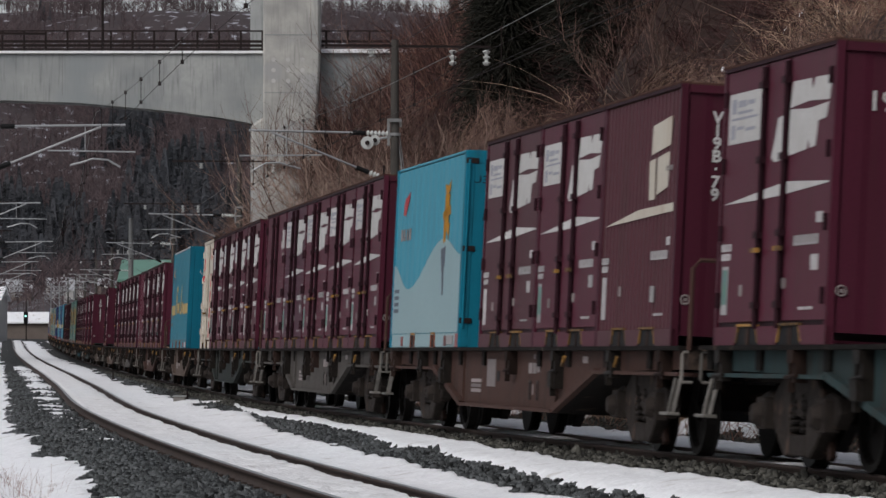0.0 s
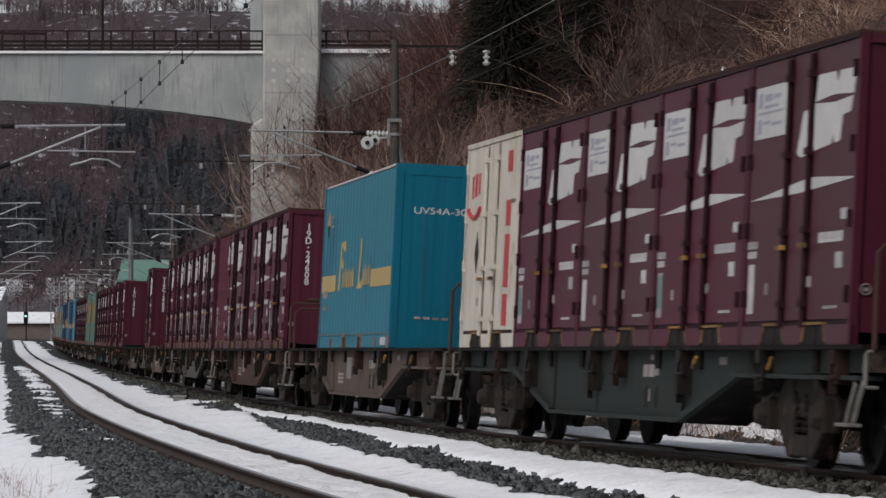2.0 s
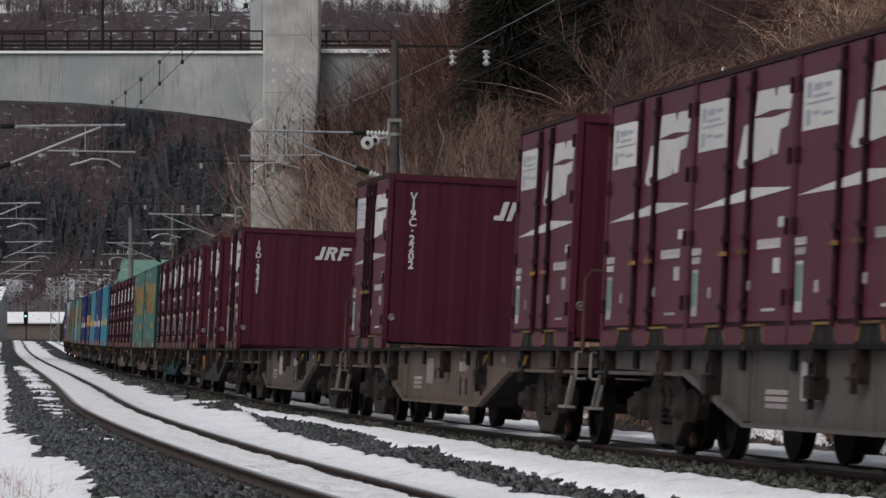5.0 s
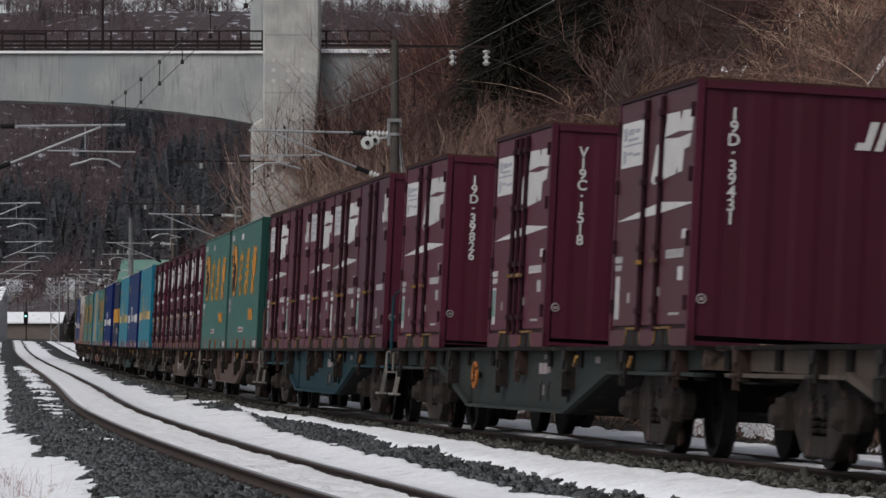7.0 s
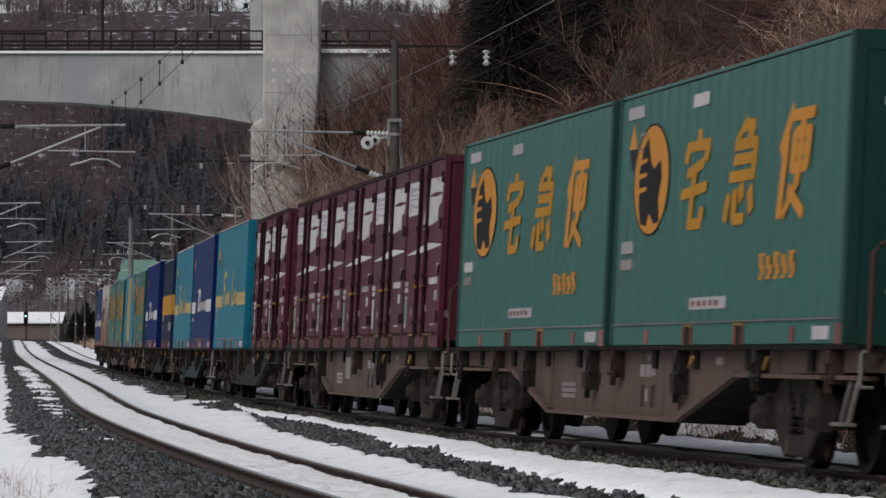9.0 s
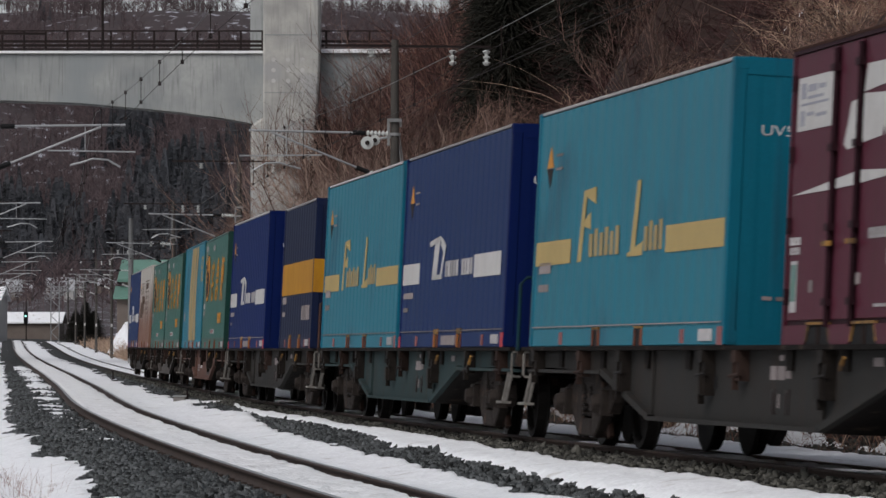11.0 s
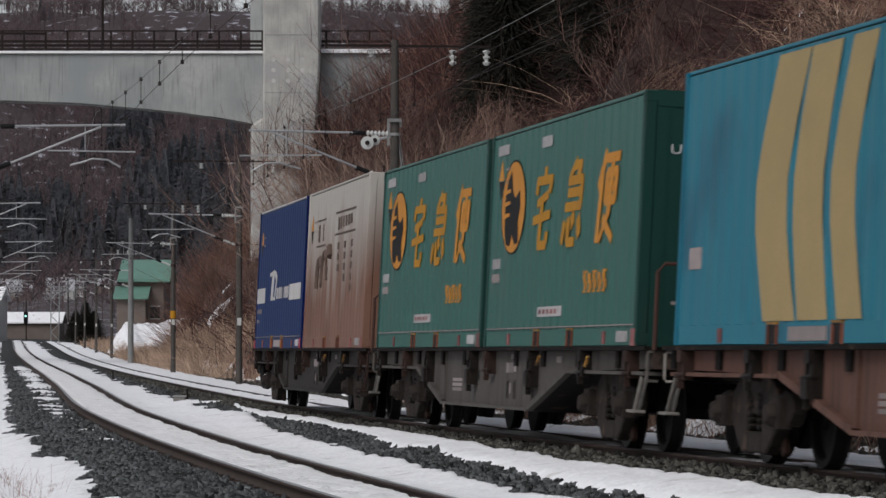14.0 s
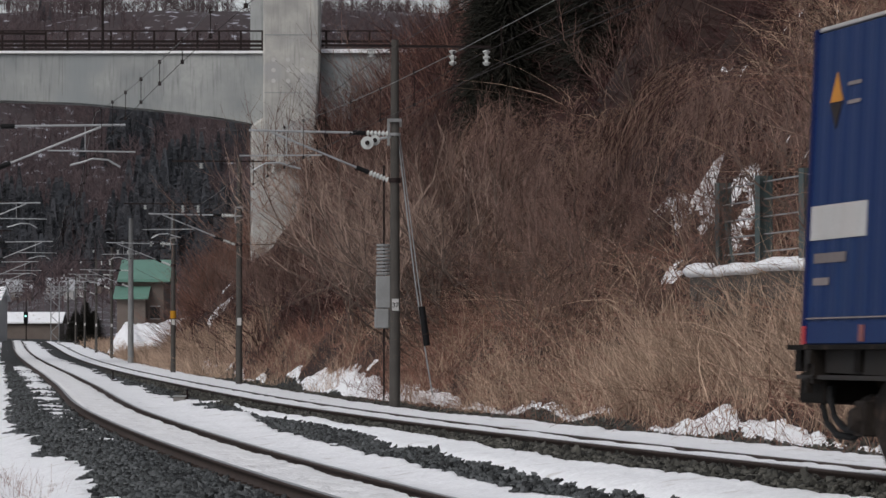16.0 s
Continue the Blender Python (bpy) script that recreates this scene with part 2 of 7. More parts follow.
M["pale_twig"] = mat("pale_bare_twig", (0.30, 0.215, 0.175), (0.19, 0.13, 0.105), 0.9, scale=0.5, fine=6, bump=0, spread=0.4, island=1)
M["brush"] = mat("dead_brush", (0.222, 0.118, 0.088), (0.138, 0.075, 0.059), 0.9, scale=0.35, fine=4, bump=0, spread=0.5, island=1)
# purple-brown twigs, darkened to carry the upper slope's shade in the colour
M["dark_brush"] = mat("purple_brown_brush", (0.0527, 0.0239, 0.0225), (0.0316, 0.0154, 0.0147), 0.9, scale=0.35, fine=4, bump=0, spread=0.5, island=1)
M["bogie"] = mat("bogie_paint", (0.032, 0.026, 0.023), (0.009, 0.008, 0.0077), 0.75, 0.2, scale=7, fine=30, bump=0.6, streak=(0.012, 0.010, 0.009), stain=(0.075, 0.05, 0.04), stain_at=0.58, ior=1.15)
M["cheek"] = mat("red_oxide_paint", (0.16, 0.05, 0.026), (0.10, 0.035, 0.022), 0.7, scale=6, fine=50, spread=0.4)
M["twig"] = mat("bare_twig", (0.188, 0.119, 0.0975), (0.106, 0.065, 0.0562), 0.9, scale=0.5, fine=6, bump=0, spread=0.4, island=1)
M["bark"] = mat("bark", (0.12, 0.09, 0.075), (0.07, 0.05, 0.043), 0.95, scale=3, fine=30, bump=0.6)
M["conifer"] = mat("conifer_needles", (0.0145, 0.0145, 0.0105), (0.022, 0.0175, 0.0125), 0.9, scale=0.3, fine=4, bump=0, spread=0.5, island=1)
# paler and bluer than near conifers: distance haze mixed into the colour
M["hazy_conifer"] = mat("hazy_conifer", (0.042, 0.046, 0.053), (0.056, 0.053, 0.058), 0.95, scale=0.05, fine=0.6, bump=0, spread=0.5, island=1)
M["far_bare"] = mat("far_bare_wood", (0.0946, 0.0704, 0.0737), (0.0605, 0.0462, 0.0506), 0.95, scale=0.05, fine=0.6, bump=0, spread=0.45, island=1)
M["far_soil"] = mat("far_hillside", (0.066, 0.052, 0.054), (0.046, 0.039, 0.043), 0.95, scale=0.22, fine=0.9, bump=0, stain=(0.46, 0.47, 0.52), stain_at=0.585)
M["roof_green"] = mat("green_sheet_roof", (0.13, 0.25, 0.20), (0.105, 0.2, 0.165), 0.5, scale=1, fine=12)
M["house_wall"] = mat("house_wall", (0.15, 0.124, 0.109), (0.112, 0.09, 0.0788), 0.85, scale=1, fine=12)
M["house_pale"] = mat("pale_house_wall", (0.42, 0.41, 0.40), (0.33, 0.32, 0.31), 0.85, scale=1, fine=12)
M["pane"] = mat("dark_window", (0.02, 0.022, 0.025), None, 0.1, bump=0)
M["fence_green"] = mat("fence_paint", (0.075, 0.10, 0.10), (0.06, 0.08, 0.08), 0.6, 0.2, scale=4, fine=40)
lamp_green = bpy.data.materials.new("green_signal_light")
lamp_green.use_nodes = True
lamp_green.node_tree.nodes["Principled BSDF"].inputs["Emission Color"].default_value = (0.2, 1, 0.75, 1)
lamp_green.node_tree.nodes["Principled BSDF"].inputs["Emission Strength"].default_value = 2.0
M["signal"] = lamp_green


# ---- building helpers ----
def box(bm, x0, x1, y0, y1, z0, z1):
    v = [bm.verts.new((x, y, z)) for z in (z0, z1) for y in (y0, y1) for x in (x0, x1)]
    for f in ((0, 2, 3, 1), (4, 5, 7, 6), (0, 1, 5, 4), (2, 6, 7, 3), (0, 4, 6, 2), (1, 3, 7, 5)):
        bm.faces.new([v[i] for i in f])
    return bm


def boxes(*rows):
    bm = bmesh.new()
    for r in rows:
        box(bm, *r)
    return bm


def prism(bm, outline, axis, a, b):
    """The outline (pairs) pushed from a to b along an axis: x takes (y, z) pairs, y takes (x, z), z takes (x, y)."""
    def at(p, q, w):
        return {"x": (w, p, q), "y": (p, w, q), "z": (p, q, w)}[axis]
    lo, hi = [[bm.verts.new(at(p, q, w)) for p, q in outline] for w in (a, b)]
    k = len(outline)
    bm.faces.new(lo[::-1])
    bm.faces.new(hi)
    for i in range(k):
        bm.faces.new((lo[i], lo[(i + 1) % k], hi[(i + 1) % k], hi[i]))
    bmesh.ops.recalc_face_normals(bm, faces=bm.faces)
    return bm


def tube(bm, pts, r0, r1=None, sides=6):
    """A round bar through the points, tapering from r0 to r1."""
    r1 = r0 if r1 is None else r1
    pts = [Vector(p) for p in pts]
    rings = []
    for i, p in enumerate(pts):
        d = (pts[min(i + 1, len(pts) - 1)] - pts[max(i - 1, 0)]).normalized()
        a = d.cross(Vector((0, 0, 1)) if abs(d.z) < 0.9 else Vector((0, 1, 0))).normalized()
        b = d.cross(a)
        r = r0 + (r1 - r0) * i / (len(pts) - 1)
        rings.append([bm.verts.new(p + (a * math.cos(t) + b * math.sin(t)) * r) for t in [2 * math.pi * j / sides for j in range(sides)]])
    for A, B in zip(rings, rings[1:]):
        for j in range(sides):
            bm.faces.new((A[j], A[(j + 1) % sides], B[(j + 1) % sides], B[j]))
    bm.faces.new(rings[0][::-1])
    bm.faces.new(rings[-1])
    return bm


def link(name, bm, material):
    me = bpy.data.meshes.new(name)
    bmesh.ops.recalc_face_normals(bm, faces=bm.faces)
    bm.to_mesh(me)
    bm.free()
    me.materials.append(material)
    return new(name, me)


def part(name, bm, material, parent, label=""):
    ob = link(name, bm, material)
    ob.parent = parent
    return tagged(ob, label)


def shared(name, me, parent, m=None):
    ob = new(name, me)
    ob.parent = parent
    if m is not None:
        ob.matrix_basis = m
    return ob


def soften(bm, w=0.012):
    bmesh.ops.bevel(bm, geom=list(bm.edges), offset=w, segments=1, affect="EDGES")
    return bm


def raw_mesh(name, verts, faces, material):
    """A mesh from number arrays; faces all have the same number of corners."""
    verts, faces = np.asarray(verts, np.float32), np.asarray(faces, np.int32)
    me = bpy.data.meshes.new(name)
    k = faces.shape[1]
    me.vertices.add(len(verts))
    me.vertices.foreach_set("co", verts.ravel())
    me.loops.add(faces.size)
    me.loops.foreach_set("vertex_index", faces.ravel())
    me.polygons.add(len(faces))
    me.polygons.foreach_set("loop_start", np.arange(0, faces.size, k, dtype=np.int32))
    me.update(calc_edges=True)
    me.validate()
    me.materials.append(material)
    return new(name, me)


# ---- the line ----
NODES = np.array([-120.0, -20.0, 0.0, 25.0, 60.0, 110.0, 180.0, 300.0, 900.0])
HEADS = np.array([0.26, 0.19619, 0.17043, 0.13895, 0.1101, 0.11078, 0.1085, 0.104, 0.112])
UT = np.linspace(-120, 900, 2041)
_th = np.interp(UT, NODES, HEADS)
_th = np.convolve(np.pad(_th, 10, "edge"), np.ones(21) / 21, "valid")
_mid = (_th[1:] + _th[:-1]) / 2
_X = np.concatenate([[0], np.cumsum(-np.sin(_mid))]) * 0.5
_Y = np.concatenate([[0], np.cumsum(np.cos(_mid))]) * 0.5
_X += 3.988 - _X[240]
_Y += 35.0 - _Y[240]
CANT_R, CANT_L = 0.049, 0.0294


def line(u):
    """Place and heading of the far track's middle, u metres on from the reference."""
    return np.interp(u, UT, _X), np.interp(u, UT, _Y), np.interp(u, UT, _th)


def rise(u):
    u = np.asarray(u, float)
    return np.where(u < 330, 2.546e-5 * u * u / 2, 1.386 + 0.0084 * (u - 330)) - 0.045


def left_mid(u):
    return -np.interp(u, [-120, 0, 45, 60, 80, 120, 160, 200, 250, 330], [4.5, 4.0945, 3.90, 3.79, 3.66, 3.54, 3.55, 3.62, 3.77, 4.0])


def left_top(u):
    return rise(u) + 0.153 - 0.417 * np.exp(-np.asarray(u, float) / 63.3)


def at_line(u, lat, z):
    """World point at a lateral distance from the far track's middle and a height over the datum."""
    x, y, t = line(u)
    return np.stack([x + lat * np.cos(t), y + lat * np.sin(t), z + 0 * x], -1)


def track_pose(u):
    x, y, t = line(u)
    return Matrix.Translation((float(x), float(y), float(rise(u)))) @ Matrix.Rotation(float(t), 4, "Z") @ Matrix.Rotation(CANT_R, 4, "Y")


# ---- ground, snow and rails ----
_rng = np.random.default_rng(4)
_GRID = _rng.random((6, 256, 256))


def vnoise(x, y, scale, k=0):
    x, y = np.asarray(x, float) / scale, np.asarray(y, float) / scale
    i, j = np.floor(x).astype(int), np.floor(y).astype(int)
    fx, fy = x - i, y - j
    fx, fy = fx * fx * (3 - 2 * fx), fy * fy * (3 - 2 * fy)
    g = _GRID[k % 6]
    a, b = g[i % 256, j % 256], g[(i + 1) % 256, j % 256]
    c, d = g[i % 256, (j + 1) % 256], g[(i + 1) % 256, (j + 1) % 256]
    return (a * (1 - fx) + b * fx) * (1 - fy) + (c * (1 - fx) + d * fx) * fy - 0.5


def fbm(x, y, scale, k=0, octaves=4):
    return sum(vnoise(x + 17 * o, y + 31 * o, scale / 2 ** o, k + o) / 2 ** o for o in range(octaves))


def hill_foot(u):
    """Where the slope beside the line begins; it draws back where the house stands."""
    return 3.7 + np.interp(u, [-200, 165, 240, 272, 900], [0, 0, 1.2, 30, 60])


def ground(u, lat):
    u, lat = np.broadcast_arrays(np.asarray(u, float), np.asarray(lat, float))
    zr, zl, lm = rise(u), left_top(u), left_mid(u)
    right = zr - 0.10 - CANT_R * lat
    left = zl - 0.17 - CANT_L * (lat - lm)
    r_edge, l_edge = -1.0, lm + 1.2
    k = np.clip((lat - l_edge) / (r_edge - l_edge), 0, 1)
    k = k * k * (3 - 2 * k)
    mid = (zl - 0.17 - CANT_L * 1.2) * (1 - k) + (zr - 0.10 + CANT_R) * k - 0.02 * np.sin(math.pi * k)
    z = np.where(lat > r_edge, right, np.where(lat > l_edge, mid, left))
    z = z - 0.07 * np.exp(-((lat + 1.25) / 0.35) ** 2) * (u < 75)
    out = np.clip((lm - 1.35 - lat) / 1.3, 0, 1)
    z = np.where(lat < lm - 1.35, zl - 0.13 - 0.30 * out - 0.03 * np.clip(lm - 2.6 - lat, 0, 12), z)
    z = np.where(lat > 1.4, zr - 0.10 - CANT_R * 1.4 - 0.06 * np.clip(lat - 1.4, 0, 1.2), z)
    foot = hill_foot(u) + 0.7 * fbm(u, lat, 9, 1)
    up = np.clip(lat - foot, 0, None)
    height = np.where(up < 26, up * 1.02, 26.5 + (up - 26) * 0.45)
    bumps = fbm(u, lat, 8, 2) * np.clip(up * 0.5, 0, 3.4) + fbm(u, lat, 2.6, 3) * np.clip(up * 0.3, 0, 1.1)
    return z + height * (1 - 0.55 * np.clip((u - 250) / 150, 0, 1)) + bumps


def grid_sheet(name, us, lats, zf, material):
    U, L = np.meshgrid(us, lats, indexing="ij")
    Z = zf(U, L)
    v = at_line(U.ravel(), L.ravel(), Z.ravel())
    n, m = len(us), len(lats)
    i = (np.arange(n - 1)[:, None] * m + np.arange(m - 1)[None]).ravel()
    ob = raw_mesh(name, v, np.stack([i, i + 1, i + m + 1, i + m], -1), material)
    ob.data.polygons.foreach_set("use_smooth", np.ones(len(i), bool))
    return ob, U, L


g_us = np.concatenate([np.arange(-110, -6, 4), np.arange(-6, 70, 0.4), np.arange(70, 200, 1.0), np.arange(200, 420, 4), np.arange(420, 900, 20)])
g_lats = np.concatenate([[-400, -200, -100, -50, -25, -15], np.arange(-10, 4.4, 0.2), np.arange(4.4, 14, 0.5), np.arange(14, 60, 2), [80, 120, 200, 400]])
ground_ob, gU, gL = grid_sheet("ground", g_us, g_lats, lambda u, l: ground(u, l) + 0.03 * fbm(u, l, 0.8, 4), M["soil"])
ground_ob.data.materials.append(M["ballast"])
cU = (gU[:-1, :-1] + gU[1:, 1:]).ravel() / 2
cL = (gL[:-1, :-1] + gL[1:, 1:]).ravel() / 2
ground_ob.data.polygons.foreach_set("material_index", ((cL > left_mid(cU) - 3.6) & (cL < 3.7)).astype(np.int32))
tagged(ground_ob, "dark ballast bed beside brown winter soil", "ground", kind="structure")


def snow_depth(u, lat):
    """Snow over the ground; below zero it is bare."""
    lm = left_mid(u)
    w = 0.55 * fbm(u, lat, 1.6, 0) + 0.25 * fbm(u, lat, 0.5, 2)
    low = np.interp(u, [0, 5, 10, 14, 19, 25, 34, 39, 43, 50, 58, 67], [-2.3, -2.25, -2.2, -2.15, -2.1, -2.03, -1.88, -1.66, -1.45, -1.73, -1.76, -1.75])
    top = np.interp(u, [0, 7, 11, 15, 20, 26, 31, 36, 42, 46, 50, 57], [-1.97, -1.91, -1.82, -1.72, -1.67, -1.37, -1.31, -1.42, -1.45, -1.4, -1.2, -1.05])
    shoulder = np.interp(u, [0, 9, 16, 27, 35, 44, 52, 57, 62, 67, 87, 101, 133, 178, 246, 300], [-1.15, -1.14, -1.07, -0.98, -0.98, -1.07, -1.0, -1.07, -1.6, -1.75, -1.62, -1.8, -1.5, -1.45, -1.6, -2.0])

    def band(a, b, soft=0.18):
        return np.minimum(lat - a, b - lat) / soft

    v = 0.35 * fbm(u / 2.5, lat, 0.8, 1) + 0.22 * fbm(u / 1.8, lat, 0.22, 2)
    verge = np.interp(u, [0, 36, 45, 55, 100, 160], [3.4, 3.35, 2.85, 2.7, 2.8, 3.0])
    s = np.maximum.reduce([
        band(lm - 0.49, lm + 0.49, 0.05) - 0 * w,
        band(lm + 0.64, low + 0.5 * v, 0.1),
        np.where(u < 57, band(top + 0.5 * v, shoulder + 0.3 * v, 0.1), band(lm + 0.64, shoulder + 1.3 * v)),
        band(-0.49, 0.49, 0.05),
        band(0.64, verge + 0.7 * v, 0.15),
        band(3.72 + 0.3 * v, 4.02 + 0.5 * fbm(u, 0 * u, 6, 2) + 0.1 * v, 0.25) + 1.2 * v + np.interp(u, [0, 12, 14, 22, 23.5, 25, 29, 31, 56, 72, 96, 99, 200], [-0.5, -0.4, 0.15, 0.1, -0.5, 0.2, 0.15, -0.42, -0.3, 0.3, 0.25, -0.15, -0.3]),
        np.where((u > 78) & (u < 94), band(3.5, 4.25 + 1.1 * v, 0.35) + 1.3 * v, -9),
        band(lm - 30, lm - 1.85 + 0.7 * w, 0.3),
        np.where((u > 22) & (lat > lm - 1.4) & (lat < lm - 0.62), 2.6 * w - 0.1 - 2.0 * np.abs(lat - lm + 1.0) + 0.9 * np.clip((u - 30) / 40, 0, 1) - 1.6 * np.clip((u - 150) / 50, 0, 1), -1)])
    specks = 1.6 * fbm(u / 3, lat, 0.6, 4) - 0.92
    s = np.maximum(s, np.where((lat > 5) & (u < 110), specks, -9))
    return np.where((u > 330) & (lat > lm - 1.5), s - 1.1 + 4.5 * fbm(u / 6, lat, 1.5, 3), s)


def snow_z(u, lat):
    s = np.clip(snow_depth(u, lat), -1.2, 1)
    lm = left_mid(u)
    thick = np.where(np.abs(lat) < 0.56, 0.085, np.where(np.abs(lat - lm) < 0.56, 0.125, np.where(lat > 3.6, 0.16, np.where(lat > 0.6, 0.075, 0.055))))
    rough = 0.024 * fbm(u, lat, 0.3, 3) + 0.025 * fbm(u, lat, 1.5, 1) + np.where(lat > 3.6, 0.18 * np.clip(fbm(u, lat, 1.2, 5), -0.3, 1), 0)
    trodden = np.where(np.abs(lat - lm) < 0.5, 0.11, 0.045) * np.clip(fbm(u / 1.7, lat, 0.34, 1) - 0.16, 0, 0.4)
    rough = rough - trodden
    return ground(u, lat) + np.where(s > 0, thick * np.sqrt(np.clip(s, 0, 1)) + rough * np.clip(s * 3, 0, 1), 0.10 * s) - 0.004


for nm, us, lats in (("snow_near", np.arange(-5, 62, 0.13), np.arange(-9.5, 4.65, 0.05)),
                     ("snow_middle", np.arange(62, 200, 0.5), np.arange(-9.5, 5.0, 0.09)),
                     ("snow_far", np.arange(199.5, 470, 1.5), np.arange(-11, 9.0, 0.12)),
                     ("snow_slope", np.arange(20, 75, 0.3), np.arange(4.55, 12, 0.1))):
    ob, sU, sL = grid_sheet(nm, us, lats, snow_z, M["snow"])
    ob.data.materials.append(M["trodden"])
    cu, cl = (sU[:-1, :-1] + sU[1:, 1:]).ravel() / 2, (sL[:-1, :-1] + sL[1:, 1:]).ravel() / 2
    ob.data.polygons.foreach_set("material_index", (np.abs(cl - left_mid(cu)) < 0.52).astype(np.int32))
    tagged(ob, "thin old snow lying in trampled patches between the rails and banks", "snow", kind="structure")

# Old snow caught in small lumps among the twigs beside the fence.
lu = _rng.uniform(38.5, 58, 7600)
ll = 7.25 + (lu - 40) * 0.092 + _rng.uniform(-0.3, 0.45, 7600)
keep = 0.6 * fbm(lu / 2, ll, 0.6, 2) + 0.3 * (1 - np.abs(lu - 51) / 12) > _rng.uniform(-0.2, 0.3, 7600)
lu, ll = lu[keep], ll[keep]
ring_a = np.linspace(0, 2 * math.pi, 7)[:-1]
dome = np.concatenate([np.stack([np.cos(ring_a), np.sin(ring_a), 0 * ring_a - 0.4], -1), np.stack([0.7 * np.cos(ring_a + 0.3), 0.7 * np.sin(ring_a + 0.3), 0 * ring_a + 0.6], -1), [[0, 0, 1.0]]])
dome_f = np.array([(j, (j + 1) % 6, 6 + (j + 1) % 6, 6 + j) for j in range(6)] + [(6 + j, 6 + (j + 1) % 6, 12, 12) for j in range(6)])
dome_f = np.concatenate([dome_f[:6][:, [0, 1, 2]], dome_f[:6][:, [0, 2, 3]], dome_f[6:][:, [0, 1, 2]]])
n_l = len(lu)
lumps = dome[None] * _rng.uniform(0.6, 1.3, (n_l, 13, 1)) * (_rng.uniform(0.03, 0.10, (n_l, 1, 1)) * np.array([1.3, 1.3, 0.9]))
lumps = lumps + at_line(lu, ll, ground(lu, ll) + 0.05)[:, None]
lump_ob = raw_mesh("slope_snow", lumps.reshape(-1, 3), (dome_f[None] + 13 * np.arange(n_l)[:, None, None]).reshape(-1, 3), M["snow"])
tagged(lump_ob, "old snow caught in lumps among twigs on the slope", "snow", kind="stuff")

# Loose ballast stones where the snow has gone.
su, sl = _rng.uniform(-4, 66, 300000), _rng.uniform(-6.9, 3.8, 300000)
su[225000:] = _rng.uniform(60, 150, 75000)
keep = (snow_depth(su, sl) < 0.12) & (_rng.random(300000) < np.interp(su, [-4, 20, 66], [1.0, 0.9, 0.7]))
keep &= (np.abs(np.abs(sl) - 0.565) > 0.09) & (np.abs(np.abs(sl - left_mid(su)) - 0.565) > 0.09)
su, sl = su[keep][:130000], sl[keep][:130000]
cube = np.array([(x, y, z) for z in (-1, 1) for y in (-1, 1) for x in (-1, 1)], float)
cube_f = np.array([(0, 2, 3, 1), (4, 5, 7, 6), (0, 1, 5, 4), (2, 6, 7, 3), (0, 4, 6, 2), (1, 3, 7, 5)])
k = len(su)
shape = cube[None] * _rng.uniform(0.35, 1.0, (k, 8, 3)) * _rng.uniform(0.012, 0.036, (k, 1, 1)) * np.where(sl > -1.25, 1.05, 1.0)[:, None, None] * _rng.uniform(0.8, 1.6, (k, 1, 3)) * np.array([1.0, 1.0, 0.62])
ang = _rng.uniform(0, 6.28, k)
ca, sa = np.cos(ang)[:, None], np.sin(ang)[:, None]
tilt = _rng.normal(0, 0.6, k)[:, None]
sx, sy, sz = shape[..., 0], shape[..., 1], shape[..., 2]
sz, sx = sz + sx * tilt, sx - sz * tilt * 0.5
shape = np.stack([sx * ca - sy * sa, sx * sa + sy * ca, sz], -1)
base = at_line(su, sl, ground(su, sl) + 0.016)
for nm, pick, key in (("ballast_stones", sl < -1.25, "stone"), ("shoulder_stones", sl >= -1.25, "shoulder_stone")):
    n_st = int(pick.sum())
    stones = raw_mesh(nm, (shape + base[:, None])[pick].reshape(-1, 3), (cube_f[None] + 8 * np.arange(n_st)[:, None, None]).reshape(-1, 4), M[key])
    tagged(stones, "loose dark grey crushed stone ballast" if key == "stone" else "brownish grey crushed stone under the busy track", "ballast", kind="stuff")

RAIL = [(-0.032, 0), (0.032, 0), (0.034, -0.03), (0.009, -0.045), (0.009, -0.12), (0.062, -0.14), (0.062, -0.153),
        (-0.062, -0.153), (-0.062, -0.14), (-0.009, -0.12), (-0.009, -0.045), (-0.034, -0.03)]


def rail_mesh(side, left):
    us = np.concatenate([np.arange(-60, 70, 1.0), np.arange(70, 472, 4.0)])
    lm, top, cant = (left_mid(us), left_top(us), CANT_L) if left else (0 * us, rise(us), CANT_R)
    rings = [at_line(us, lm + side * 0.565 + p, top - side * 0.565 * cant + q) for p, q in RAIL]
    v = np.stack(rings, 1).reshape(-1, 3)
    n, k = len(us), len(RAIL)
    i = np.arange(n - 1)[:, None] * k
    j = np.arange(k)[None]
    f = np.stack([i + j, i + (j + 1) % k, i + k + (j + 1) % k, i + k + j], -1).reshape(-1, 4)
    return v, f


